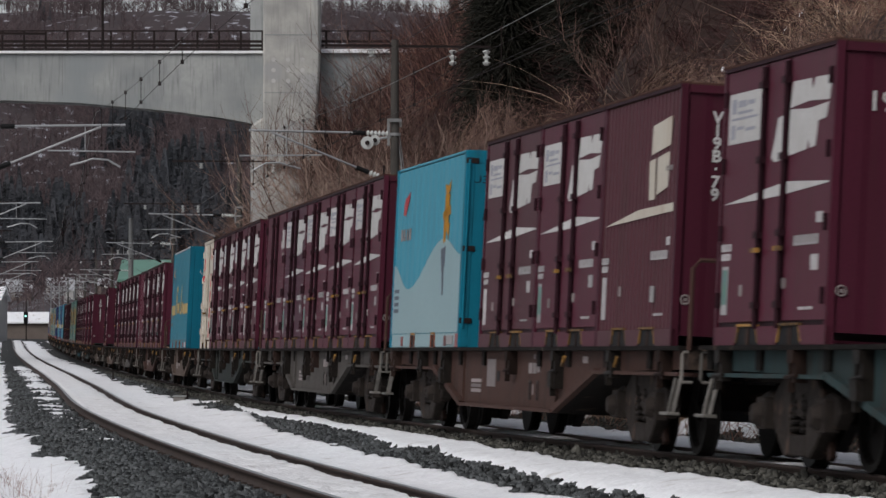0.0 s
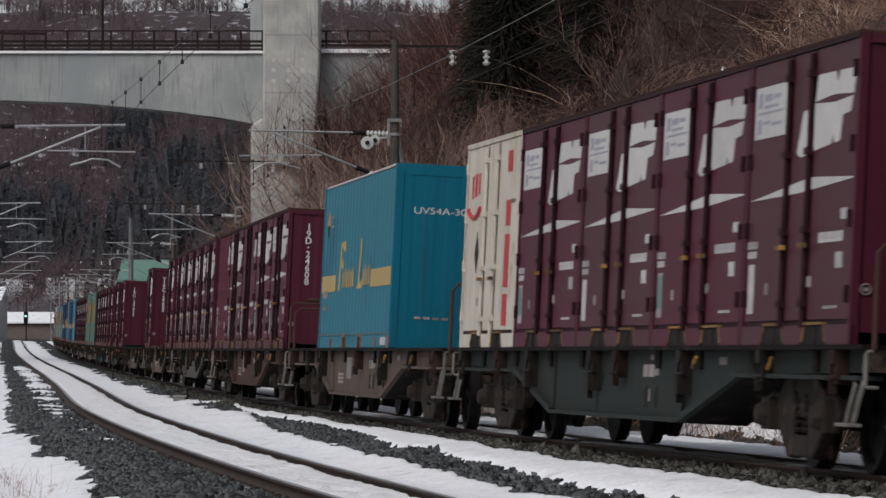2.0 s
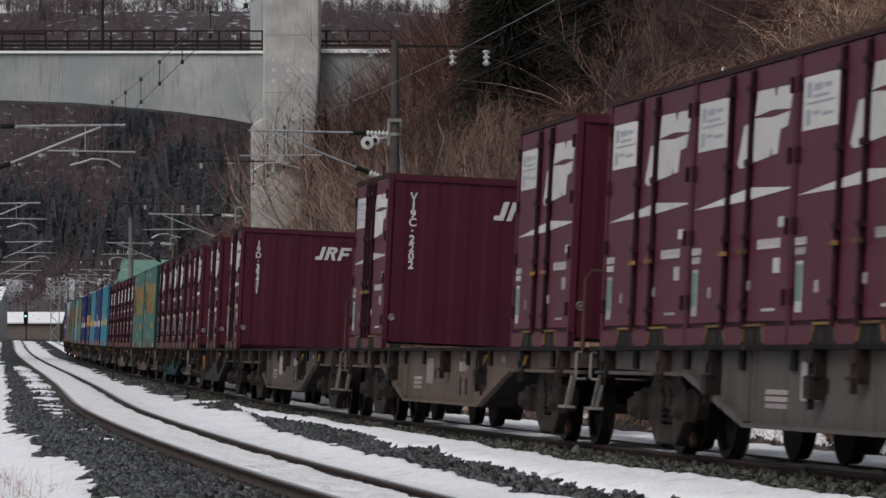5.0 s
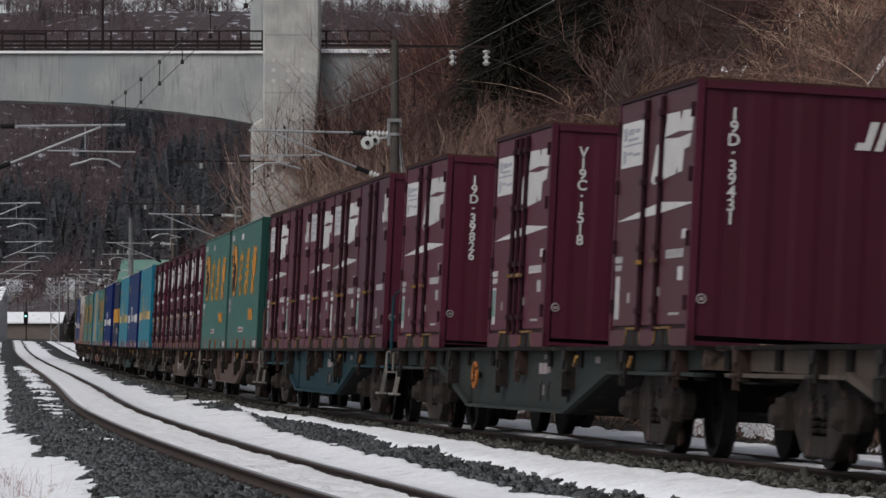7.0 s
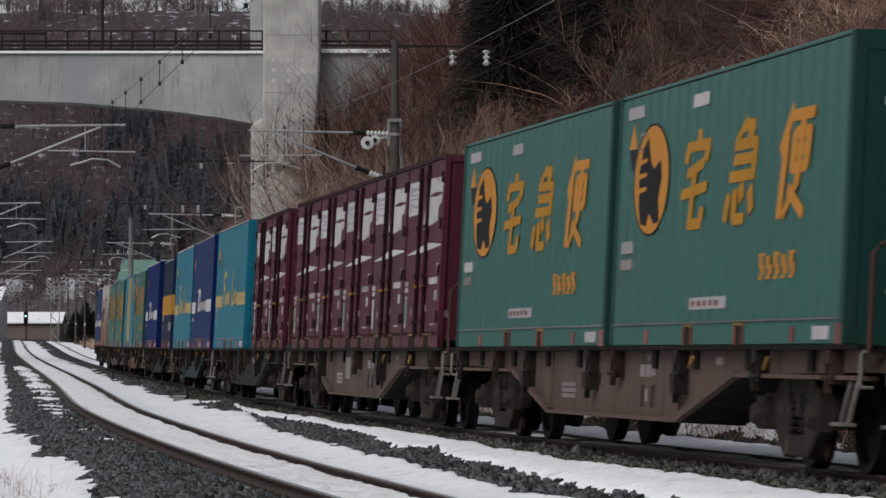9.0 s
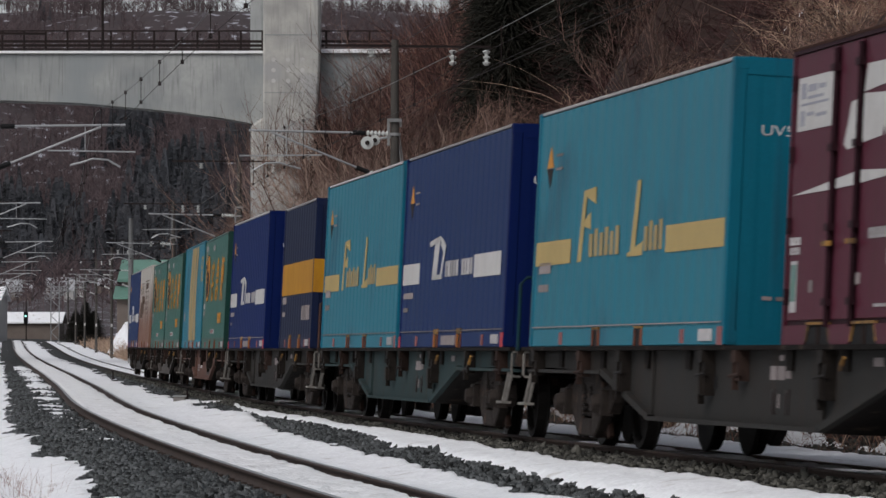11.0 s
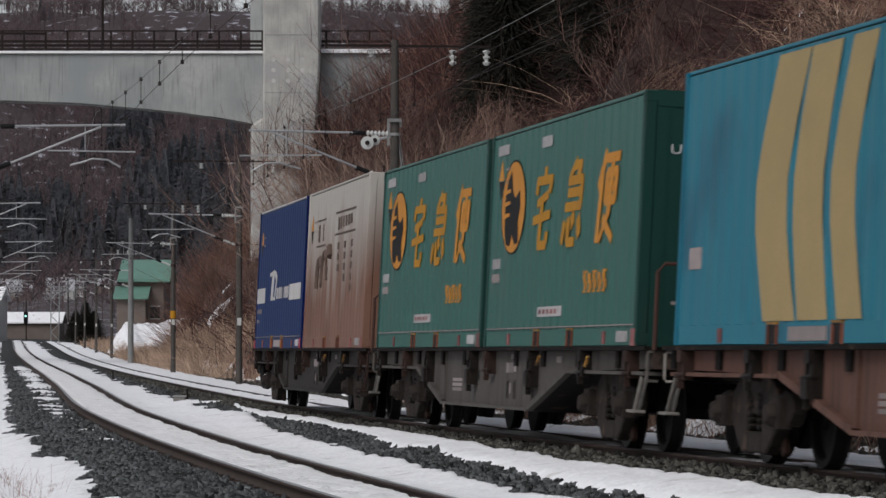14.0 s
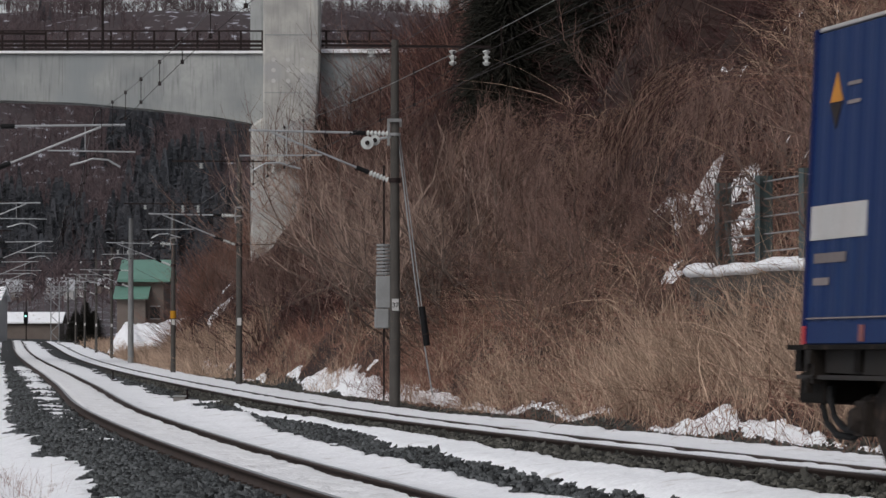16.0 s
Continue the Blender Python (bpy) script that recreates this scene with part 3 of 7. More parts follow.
def railway_track(left):
    top = tagged(new("railway_track"), "curved track with rusty rails half buried in snow", "track", "tracks", "structure")
    for side in (-1, 1):
        v, f = rail_mesh(side, left)
        ob = raw_mesh("rail", v, f, M["rail"])
        ob.data.materials.append(M["railhead"])
        idx = np.zeros(len(f), np.int32)
        idx[0::len(RAIL)] = 1
        ob.data.polygons.foreach_set("material_index", idx)
        ob.parent = top
    bm = bmesh.new()
    prism(bm, [(-1.0, 0.0), (1.0, 0.0), (0.98, 0.15), (0.4, 0.12), (-0.4, 0.12), (-0.98, 0.15)], "y", -0.12, 0.12)
    me = link("sleeper", bm, M["sleeper"])
    clip_bm = boxes((-0.68, -0.62, -0.05, 0.05, 0.14, 0.185), (-0.50, -0.44, -0.05, 0.05, 0.14, 0.185),
                    (0.44, 0.50, -0.05, 0.05, 0.14, 0.185), (0.62, 0.68, -0.05, 0.05, 0.14, 0.185))
    cl = link("rail_clip", clip_bm, M["rail"])
    for i in range(130):
        u = -4 + 0.6 * i
        x, y, t = line(u)
        lm, z, cant = (left_mid(u), left_top(u), CANT_L) if left else (0.0, rise(u), CANT_R)
        p = at_line(np.array([u]), lm, z - 0.30)[0]
        m = Matrix.Translation(p) @ Matrix.Rotation(float(t), 4, "Z") @ Matrix.Rotation(cant, 4, "Y")
        shared("sleeper", me.data, top, m)
        if i < 90:
            shared("rail_clip", cl.data, top, m)
    bpy.data.objects.remove(me)
    bpy.data.objects.remove(cl)


railway_track(True)
railway_track(False)


# ---- the goods train ----
SPEED, EASE, LAST = 22.7996, -0.05816, 35.249
PITCH_WAGON = 20.4


def travelled(t):
    return SPEED * (t - 14) + EASE * (t - 14) ** 2 / 2


def bogie_mesh():
    """The cross beams of one bogie, in wagon space round its middle."""
    bm = box(bmesh.new(), -1.0, 1.0, -0.2, 0.2, 0.45, 0.72)
    return bm


def side_frame_mesh():
    """A cast frame: two broad cheeks over the axle boxes, joined above and below a window for the springs."""
    bm = bmesh.new()
    for e in (-1, 1):
        lump = [(-1.30, 0.47), (-1.22, 0.62), (-0.98, 0.66), (-0.80, 0.62), (-0.58, 0.76), (-0.27, 0.80), (-0.27, 0.11), (-0.40, 0.09), (-0.58, 0.20), (-0.80, 0.38), (-1.12, 0.35)]
        prism(bm, [(e * p, q) for p, q in lump], "x", -0.07, 0.07)
    box(bm, -0.06, 0.06, -0.265, 0.265, 0.655, 0.80)
    box(bm, -0.07, 0.07, -0.265, 0.265, 0.105, 0.29)
    return soften(bm, 0.016)


def spring_mesh():
    pts = [(0.062 * math.cos(a), 0.062 * math.sin(a), 0.32 * a / 34) for a in np.linspace(0, 34, 56)]
    return tube(bmesh.new(), pts, 0.02, sides=4)


def axle_box_mesh():
    bm = box(bmesh.new(), -0.10, 0.05, -0.15, 0.15, -0.13, 0.15)
    tube(bm, [(-0.09, 0, 0), (-0.14, 0, 0), (-0.18, 0, 0)], 0.13, 0.085, 6)
    return bm


def wheel_mesh():
    bm = bmesh.new()
    rings = []
    for r, x in ((0.0, 0.05), (0.09, 0.06), (0.10, 0.02), (0.33, -0.01), (0.36, 0.045), (0.425, 0.05), (0.43, -0.06), (0.455, -0.075), (0.44, -0.095), (0.0, -0.09)):
        rings.append([bm.verts.new((x, max(r, 0.002) * math.cos(a), max(r, 0.002) * math.sin(a))) for a in [2 * math.pi * j / 24 for j in range(24)]])
    for A, B in zip(rings, rings[1:]):
        for j in range(24):
            bm.faces.new((A[j], A[(j + 1) % 24], B[(j + 1) % 24], B[j]))
    bmesh.ops.remove_doubles(bm, verts=bm.verts, dist=0.001)
    return bm


BARE_ENDS = (("moss", -1), ("tan", 1), ("soot", 1))  # wagon ends without steps


def container_wagon(colour):
    """A skeletal container flat wagon, 20.4 m long, with its middle at the origin and the rail top at z = 0."""
    paint = M["frame_" + colour]
    w = new("container_wagon")
    for s in (-1, 1):
        bm = prism(bmesh.new(), [(-9.75, 0.956), (9.75, 0.956), (9.75, 0.78), (5.7, 0.74), (3.45, 0.31), (-3.1, 0.31), (-5.35, 0.74), (-9.75, 0.78)], "x", s * 1.08, s * 1.12)
        sill = part("side_sill", bm, paint, w)
        part("sill_flange", prism(bmesh.new(), [(-3.05, 0.315), (3.4, 0.315), (3.4, 0.275), (-3.05, 0.275)], "x", s * 1.0, s * 1.2), paint, sill)
        for y0, y1 in ((-9.6, -5.35), (5.7, 9.6)):
            part("sill_flange", boxes((min(s * 1.0, s * 1.2), max(s * 1.0, s * 1.2), y0, y1, 0.715, 0.75)), paint, sill)
        for a, b in ((3.4, 5.75), (-3.05, -5.4)):
            q = 0.05 if a > 0 else -0.05
            lip = 1.02 if a > 0 else 1.12
            part("sill_flange", prism(bmesh.new(), [(a, 0.275), (a - q, 0.335), (b - q, 0.775), (b, 0.715)], "x", s * lip, s * 1.19), paint, sill)
            # inner plate near-black: the shaded underside of the slope is painted on
            part("belly_plate", prism(bmesh.new(), [(a, 0.272), (a - q, 0.33), (b - q, 0.77), (b, 0.712)], "x", s * 0.5, s * (lip - 0.002)), M["grime_shade"], sill)
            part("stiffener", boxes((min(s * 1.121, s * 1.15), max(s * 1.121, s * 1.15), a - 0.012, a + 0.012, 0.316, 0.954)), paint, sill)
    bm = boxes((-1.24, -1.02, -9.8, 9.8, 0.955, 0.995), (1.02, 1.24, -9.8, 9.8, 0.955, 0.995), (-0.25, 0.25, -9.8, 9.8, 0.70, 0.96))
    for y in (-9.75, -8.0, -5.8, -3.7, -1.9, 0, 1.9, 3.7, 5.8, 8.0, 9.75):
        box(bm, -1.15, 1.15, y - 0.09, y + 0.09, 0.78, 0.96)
    part("underframe", bm, M["grime_shade"], w)
    bog = link("bogie", bogie_mesh(), M["bogie"])
    whl = link("wheel", wheel_mesh(), M["wheel"])
    spr = link("spring", spring_mesh(), M["lock"])
    sfr = link("side_frame", side_frame_mesh(), M["bogie"])
    axb = link("axle_box", soften(axle_box_mesh(), 0.012), M["bogie"])
    rod = link("brake_rod", soften(boxes((-0.03, 0.03, -0.05, 0.05, -0.22, 0.30), (-0.05, 0.05, -0.09, 0.09, 0.02, 0.16)), 0.008), M["lock_rust"])
    for y in (-7.1, 7.1):
        b = shared("bogie", bog.data, w, pose(0, y, 0))
        for s in (-1, 1):
            shared("side_frame", sfr.data, b, pose(s * 0.95, 0, 0))
        for q in (-0.16, 0.16):
            shared("spring", spr.data, b, pose(-0.96, q, 0.30))
        for q in (-0.55, 0.55):
            shared("brake_rod", rod.data, b, pose(-0.88, q, 0.3, 25 if q > 0 else -25, 0, 0))
        for q in (-0.95, 0.95):
            shared("axle_box", axb.data, b, pose(-1.0, q, 0.45))
            for s in (-1, 1):
                shared("wheel", whl.data, b, pose(s * 0.60, q, 0.43, 0, 0, 0 if s > 0 else 180))
    bpy.data.objects.remove(bog)
    bpy.data.objects.remove(whl)
    bpy.data.objects.remove(spr)
    bpy.data.objects.remove(sfr)
    bpy.data.objects.remove(axb)
    bpy.data.objects.remove(rod)
    for e in (-1, 1):
        bm = boxes((-0.12, 0.12, min(e * 9.7, e * 10.2), max(e * 9.7, e * 10.2), 0.76, 0.98))
        soften(bm, 0.02)
        part("coupler", bm, M["grime_shade"], w)
        if (colour, e) not in BARE_ENDS:
            for y in (e * 9.58, e * 9.36):
                part("step_bar", boxes((-0.012, 0.012, -0.024, 0.024, -0.19, 0.19)), M["lock_rust"] if colour == "soot" else M["cream"], w).matrix_basis = pose(-1.19, y, 0.53, 0, 5, 0) @ Matrix.Rotation(0.45, 4, "X")
            part("step_tread", soften(boxes((-1.27, -1.15, e * 9.47 + 0.095 - 0.19, e * 9.47 + 0.095 + 0.19, 0.345, 0.375)), 0.006), M["lock_rust"] if colour == "soot" else M["cream"], w)
            bm = tube(bmesh.new(), [(-1.10, e * 9.80, 0.94), (-1.19, e * 9.82, 0.94), (-1.205, e * 9.82, 0.92), (-1.205, e * 9.82, 0.68), (-1.19, e * 9.82, 0.66), (-1.10, e * 9.80, 0.66)], 0.016, sides=6)
            part("grab_iron", bm, M["lock_rust" if colour == "soot" else "cream"], w)
    if colour != "moss":
        bm = tube(bmesh.new(), [(-1.15, -9.85, 0.96), (-1.15, -9.85, 1.72), (-1.08, -9.85, 1.80), (0.95, -9.85, 1.80), (1.05, -9.85, 1.72), (1.05, -9.85, 0.96)], 0.022, sides=6)
        part("end_railing", bm, M["frame_blue"] if colour in ("blue", "teal") else M["frame_rust"], w)
    if colour in ("umber", "brown", "dark", "moss"):
        bm = tube(bmesh.new(), [(-1.13, 9.86, 0.96), (-1.13, 9.86, 1.62), (-1.05, 9.86, 1.70), (0.9, 9.86, 1.70), (1.0, 9.86, 1.62), (1.0, 9.86, 0.96)], 0.022, sides=6)
        part("end_railing", bm, M["orange_dull" if colour in ("umber", "moss") else "frame_rust"], w, "dull orange pipe railing" if colour in ("umber", "moss") else "")
    if colour != "moss":
        bm = tube(bmesh.new(), [(-0.62, -9.8, 0.96), (-0.62, -9.8, 1.85)], 0.05, sides=8)
        tube(bm, [(-0.85, -9.8, 1.87), (-0.38, -9.8, 1.87)], 0.035, sides=8)
        part("hand_brake", bm, M["rust_rim"], w, "rusty hand brake column")
    bm = boxes((-0.55, 0.55, -2.6, -1.2, 0.32, 0.62), (-0.5, 0.5, 1.0, 2.3, 0.36, 0.66))
    tube(bm, [(-0.8, -0.5, 0.55), (-0.8, 0.7, 0.55)], 0.17, sides=10)
    part("brake_gear", bm, M["grime_shade"], w)
    for k, y in enumerate((-8.9, -6.4, -3.25, -0.3, 4.6, 6.6, 9.1) if colour in ("rust", "oxide", "brown", "tan") else (-8.9, -6.4, -3.25, -0.3, 1.0, 4.6, 6.6, 9.1)):
        deep = 0.14 if y in (-3.25, 1.0, 4.6) else 0.0
        bm = boxes((-1.25, -1.12, y - 0.08, y + 0.08, 0.84, 0.952), (-1.22, -1.12, y - 0.10, y + 0.05, 0.68 - deep, 0.85), (-1.24, -1.18, y + 0.03, y + 0.07, 0.60 - deep, 0.86))
        tube(bm, [(-1.22, y - 0.14, 0.74), (-1.23, y + 0.18, 0.72)], 0.02, sides=6)
        if deep:
            prism(bm, [(y - 0.09, 0.55), (y + 0.11, 0.55), (y + 0.13, 0.70), (y - 0.06, 0.72)], "x", -1.26, -1.14)
        part("twist_lock", bm, M["lock" if k % 3 else "lock_rust"], w)
    if colour == "moss":
        ring = [(-1.2, 2.8 + 0.15 * math.cos(t), 0.66 + 0.15 * math.sin(t)) for t in np.linspace(0, 6.283, 19)]
        wheel = part("brake_wheel", tube(bmesh.new(), ring, 0.022, sides=6), M["orange_dull"], w, "orange brake hand wheel")
        part("spoke", boxes((-1.21, -1.19, 2.66, 2.94, 0.645, 0.675)), M["orange_dull"], wheel)
        part("hub", tube(bmesh.new(), [(-1.12, 2.8, 0.66), (-1.22, 2.8, 0.66)], 0.035, sides=8), M["lock"], wheel)
    for y in (-6.9, -4.0):
        bm = tube(bmesh.new(), [(-1.24, y, 0.89), (-1.25, y + 0.09, 0.79)], 0.02, sides=6)
        part("release_handle", bm, M["yellow"], w, "yellow release handle")
    for y, z, a, c in ((-1.28, 0.76, 0.10, 0.12), (-1.55, 0.76, 0.12, 0.12), (-1.8, 0.77, 0.09, 0.11), (-1.55, 0.89, 0.06, 0.05), (4.8, 0.86, 0.16, 0.07), (-4.6, 0.86, 0.14, 0.07)):
        part("painted_mark", boxes((-1.127, -1.118, y - a, y + a, z - c / 2, z + c / 2)), M["sticker_pink"], w, "faded white lettering worn to a bar")
    for y in (-1.25, -1.72):
        part("painted_mark", boxes((-1.127, -1.118, y - 0.03, y + 0.03, 0.40, 0.62), (-1.127, -1.118, y - 0.13, y - 0.10, 0.40, 0.62), (-1.127, -1.118, y - 0.10, y - 0.03, 0.59, 0.62)), M["dark_steel"], w)
    part("painted_mark", boxes((-1.127, -1.118, -1.52, -1.46, 0.46, 0.58)), M["sticker_pink"], w)
    if colour in ("grey", "tan", "oxide", "brown", "rust", "umber"):
        for z in (0.455, 0.515, 0.575):
            part("painted_mark", boxes((-1.127, -1.118, 2.12, 2.85, z, z + 0.042)), M["sticker_pink"], w, "faded white lettering worn to a bar")
        part("route_card", boxes((-1.128, -1.118, 1.08, 1.68, 0.53, 0.86)), M["sticker" if colour == "oxide" else "sticker_pink"], w, "pale card on the sill")
    if colour == "oxide":
        part("painted_panel", boxes((-1.1245, -1.118, -2.5, -1.0, 0.38, 0.86)), M["frame_grey"], w, "grey repainted panel")
    if colour == "soot":
        part("equipment_box", soften(boxes((-1.14, -0.6, 8.95, 9.7, 0.52, 0.775)), 0.02), M["grime_shade"], w)
        for dy, dz in ((0.0, 0.0), (-0.22, 0.05)):
            hose = [(-1.08, 9.15 + dy, 0.66), (-1.1, 9.1 + dy, 0.50 + dz), (-1.1, 8.95 + dy, 0.36 + dz), (-1.08, 8.7 + dy, 0.27 + dz), (-1.02, 8.45 + dy, 0.26 + dz), (-0.95, 8.25 + dy, 0.34 + dz), (-0.9, 8.2 + dy, 0.5)]
            part("brake_hose", tube(bmesh.new(), hose, 0.03, sides=8), M["black"], w, "black hanging air hose")
    # black plates on the sill paint the dark inside its holes
    part("sill_hole", boxes((-1.126, -1.118, 1.15, 1.4, 0.58, 0.70)), M["black"], w)
    part("sill_hole", boxes((-1.126, -1.118, 0.80, 0.98, 0.60, 0.72)), M["black"], w)
    for o in w.children:
        if not o.name.startswith("bogie"):
            o.location.z += 0.045
    return w


def lettering(text, size, material, parent, m, vertical=False):
    """Painted letters as a flat mesh lying on its support."""
    step = 0
    for ch in ([text] if not vertical else text):
        cu = bpy.data.curves.new("lettering", "FONT")
        cu.body, cu.size, cu.extrude, cu.align_x, cu.offset = ch, size, 0.002, "CENTER" if vertical else "LEFT", 0.004 if vertical else 0.0
        tmp = bpy.data.objects.new("tmp", cu)
        me = bpy.data.meshes.new_from_object(tmp)
        bpy.data.objects.remove(tmp)
        me.materials.append(material)
        ob = new("lettering", me)
        ob.parent = parent
        ob.matrix_basis = m @ Matrix.Translation((0, -step, 0))
        step += size * 0.76


# Faces of a container: text lies in x to the right and y up.
END = Matrix(((1, 0, 0, 0), (0, 0, -1, 0), (0, 1, 0, 0), (0, 0, 0, 1)))


def side_shape(bm, pts, x, d=0.004):
    prism(bm, pts, "x", x - d, x)
    return bm


def corrugated(length, z0, z1, x, depth, pitch, thick=0.03):
    """A vertical-ribbed wall along y, its outer face round x (outward is minus x)."""
    n = max(int(length / pitch), 1)
    p = length / n
    out = []
    for i in range(n):
        y = -length / 2 + i * p
        out += [(x, y), (x, y + p * 0.35), (x + depth, y + p * 0.5), (x + depth, y + p * 0.85)]
    out.append((x, length / 2))
    bm = bmesh.new()
    lo = [bm.verts.new((a, b, z0)) for a, b in out]
    hi = [bm.verts.new((a, b, z1)) for a, b in out]
    for i in range(len(out) - 1):
        bm.faces.new((lo[i], lo[i + 1], hi[i + 1], hi[i]))
    bk = [bm.verts.new(v) for v in ((x + depth + thick, -length / 2, z0), (x + depth + thick, length / 2, z0), (x + depth + thick, length / 2, z1), (x + depth + thick, -length / 2, z1))]
    bm.faces.new(bk)
    return bm


def end_wall(width, z0, z1, y, depth, pitch):
    bm = corrugated(width, z0, z1, 0, depth, pitch)
    bmesh.ops.transform(bm, matrix=Matrix(((0, 1, 0, 0), (1, 0, 0, y), (0, 0, 1, 0), (0, 0, 0, 1))), verts=bm.verts)
    return bm


def logo_side(c, x):
    """The operator's slanted mark, as plain blocks."""
    bm = bmesh.new()
    side_shape(bm, [(0.14, 1.61), (0.02, 1.565), (-0.26, 1.58), (-0.31, 1.96), (-0.05, 1.945), (0.04, 1.76)], x)
    side_shape(bm, [(-0.43, 2.005), (-0.50, 2.225), (-1.06, 2.22), (-1.13, 2.12), (-1.21, 2.22), (-1.73, 2.21), (-1.65, 2.008), (-1.05, 2.034)], x)
    side_shape(bm, [(-0.42, 1.60), (-1.00, 1.63), (-1.04, 1.72), (-1.10, 1.635), (-1.27, 1.645), (-1.33, 1.85), (-1.58, 1.865), (-1.64, 1.99), (-1.05, 1.968), (-0.43, 1.993)], x)
    part("painted_mark", bm, M["white"], c, "white slanted block mark")


def goods_container(code, kind="plain", vented=False, paint="purple"):
    """A purple twelve-foot steel goods container; kind: plain, marked or ribbed."""
    c = new("goods_container")
    L, W, H = 3.715, 2.45, 2.5
    h, x = L / 2, -W / 2
    part("roof", soften(boxes((-W / 2 + 0.02, W / 2 - 0.02, -h + 0.02, h - 0.02, H - 0.07, H - 0.015)), 0.01), M["rust_rim"], c)
    part("floor_frame", boxes((-W / 2 + 0.03, W / 2 - 0.03, -h + 0.03, h - 0.03, 0.10, 0.2)), M["purple_post"], c)
    for s in (-1, 1):
        for e in (-1, 1):
            bm = box(bmesh.new(), s * W / 2 - (0.07 if s > 0 else 0), s * W / 2 + (0.07 if s < 0 else 0), e * h - (0.07 if e > 0 else 0), e * h + (0.07 if e < 0 else 0), 0, H - 0.02)
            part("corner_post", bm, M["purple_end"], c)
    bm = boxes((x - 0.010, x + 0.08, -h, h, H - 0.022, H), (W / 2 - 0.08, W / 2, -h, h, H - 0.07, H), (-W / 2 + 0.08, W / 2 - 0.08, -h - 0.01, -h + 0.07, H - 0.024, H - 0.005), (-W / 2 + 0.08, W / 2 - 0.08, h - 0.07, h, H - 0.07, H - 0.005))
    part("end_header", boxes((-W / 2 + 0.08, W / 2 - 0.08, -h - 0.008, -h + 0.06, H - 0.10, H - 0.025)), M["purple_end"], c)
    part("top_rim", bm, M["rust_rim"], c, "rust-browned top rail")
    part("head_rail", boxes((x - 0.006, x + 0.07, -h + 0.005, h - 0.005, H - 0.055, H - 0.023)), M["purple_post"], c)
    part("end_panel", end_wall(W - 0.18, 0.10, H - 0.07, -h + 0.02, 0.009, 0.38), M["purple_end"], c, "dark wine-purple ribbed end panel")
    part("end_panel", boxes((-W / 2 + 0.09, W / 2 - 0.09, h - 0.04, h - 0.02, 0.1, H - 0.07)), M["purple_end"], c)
    part("side_panel", boxes((W / 2 - 0.05, W / 2 - 0.02, -h + 0.09, h - 0.09, 0.1, H - 0.07)), M[paint], c)
    if kind == "ribbed":
        bm = corrugated(L - 0.18, 0.16, H - 0.07, x + 0.012, 0.03, 0.17)
        part("side_panel", bm, M[paint], c, "fine-ribbed purple side panel")
    else:
        for y0, y1 in ((-h + 0.10, -0.42), (-0.33, 0.33), (0.42, h - 0.10)):
            part("door_leaf", soften(boxes((x + 0.012, x + 0.05, y0, y1, 0.2, H - 0.056)), 0.008), M[paint], c)
        for y in ((-0.375, 0.375) if not vented else (-0.375, 0.0, 0.375)):
            bm = tube(bmesh.new(), [(x - 0.012, y, 0.14), (x - 0.012, y, H - 0.09)], 0.026, sides=6)
            for z in (0.34, 0.95, 1.6, 2.25):
                box(bm, x - 0.05, x + 0.02, y - 0.06, y + 0.06, z - 0.03, z + 0.03)
            part("lock_bar", bm, M["purple_post"], c)
            part("latch", boxes((x - 0.07, x - 0.03, y - 0.13, y + 0.05, 0.795, 0.835)), M["yellow"], c, "yellow door latch")
        for y in (-h + 0.12, h - 0.12):
            for z in (0.4, 1.0, 1.6, 2.2):
                part("hinge", tube(bmesh.new(), [(x, y, z - 0.07), (x, y, z + 0.07)], 0.03, sides=6), M["purple_post"], c)
    # foot rail with fork pockets
    for y0, y1 in ((-h, -1.12), (-0.28, 0.28), (1.12, h)):
        bm = prism(bmesh.new(), [(y0, 0.0), (y1, 0.0), (y1 + 0.09 * (y1 < 1.5), 0.16), (y0 - 0.09 * (y0 > -1.5), 0.16)], "x", x + 0.002, x + 0.05)
        part("foot_rail", bm, M[paint], c)
    for y in (-0.70, 0.70):
        # shallow black plate: the shade of the pocket opening is painted
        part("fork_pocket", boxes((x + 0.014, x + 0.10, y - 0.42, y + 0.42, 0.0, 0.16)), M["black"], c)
        part("pocket_edge", boxes((x - 0.012, x + 0.05, y - 0.33, y + 0.33, 0.161, 0.183)), M["yellow"], c, "worn yellow fork pocket edge")
        part("pocket_web", boxes((x + 0.006, x + 0.05, y - 0.05, y + 0.05, 0.0, 0.15)), M["lock_rust"], c)
        for e in (-1, 1):
            bm = prism(bmesh.new(), [(y + e * 0.40, 0.02), (y + e * 0.33, 0.158), (y + e * 0.29, 0.158), (y + e * 0.36, 0.02)], "x", x + 0.0, x + 0.03)
            part("pocket_flank", bm, M["yellow"], c)
    xs = x + 0.011
    if kind == "plain":
        part("painted_square", side_shape(bmesh.new(), [(1.66, 1.79), (0.50, 1.79), (0.52, 2.24), (1.66, 2.24)], xs), M["white"], c, "white painted square with faded lettering bars")
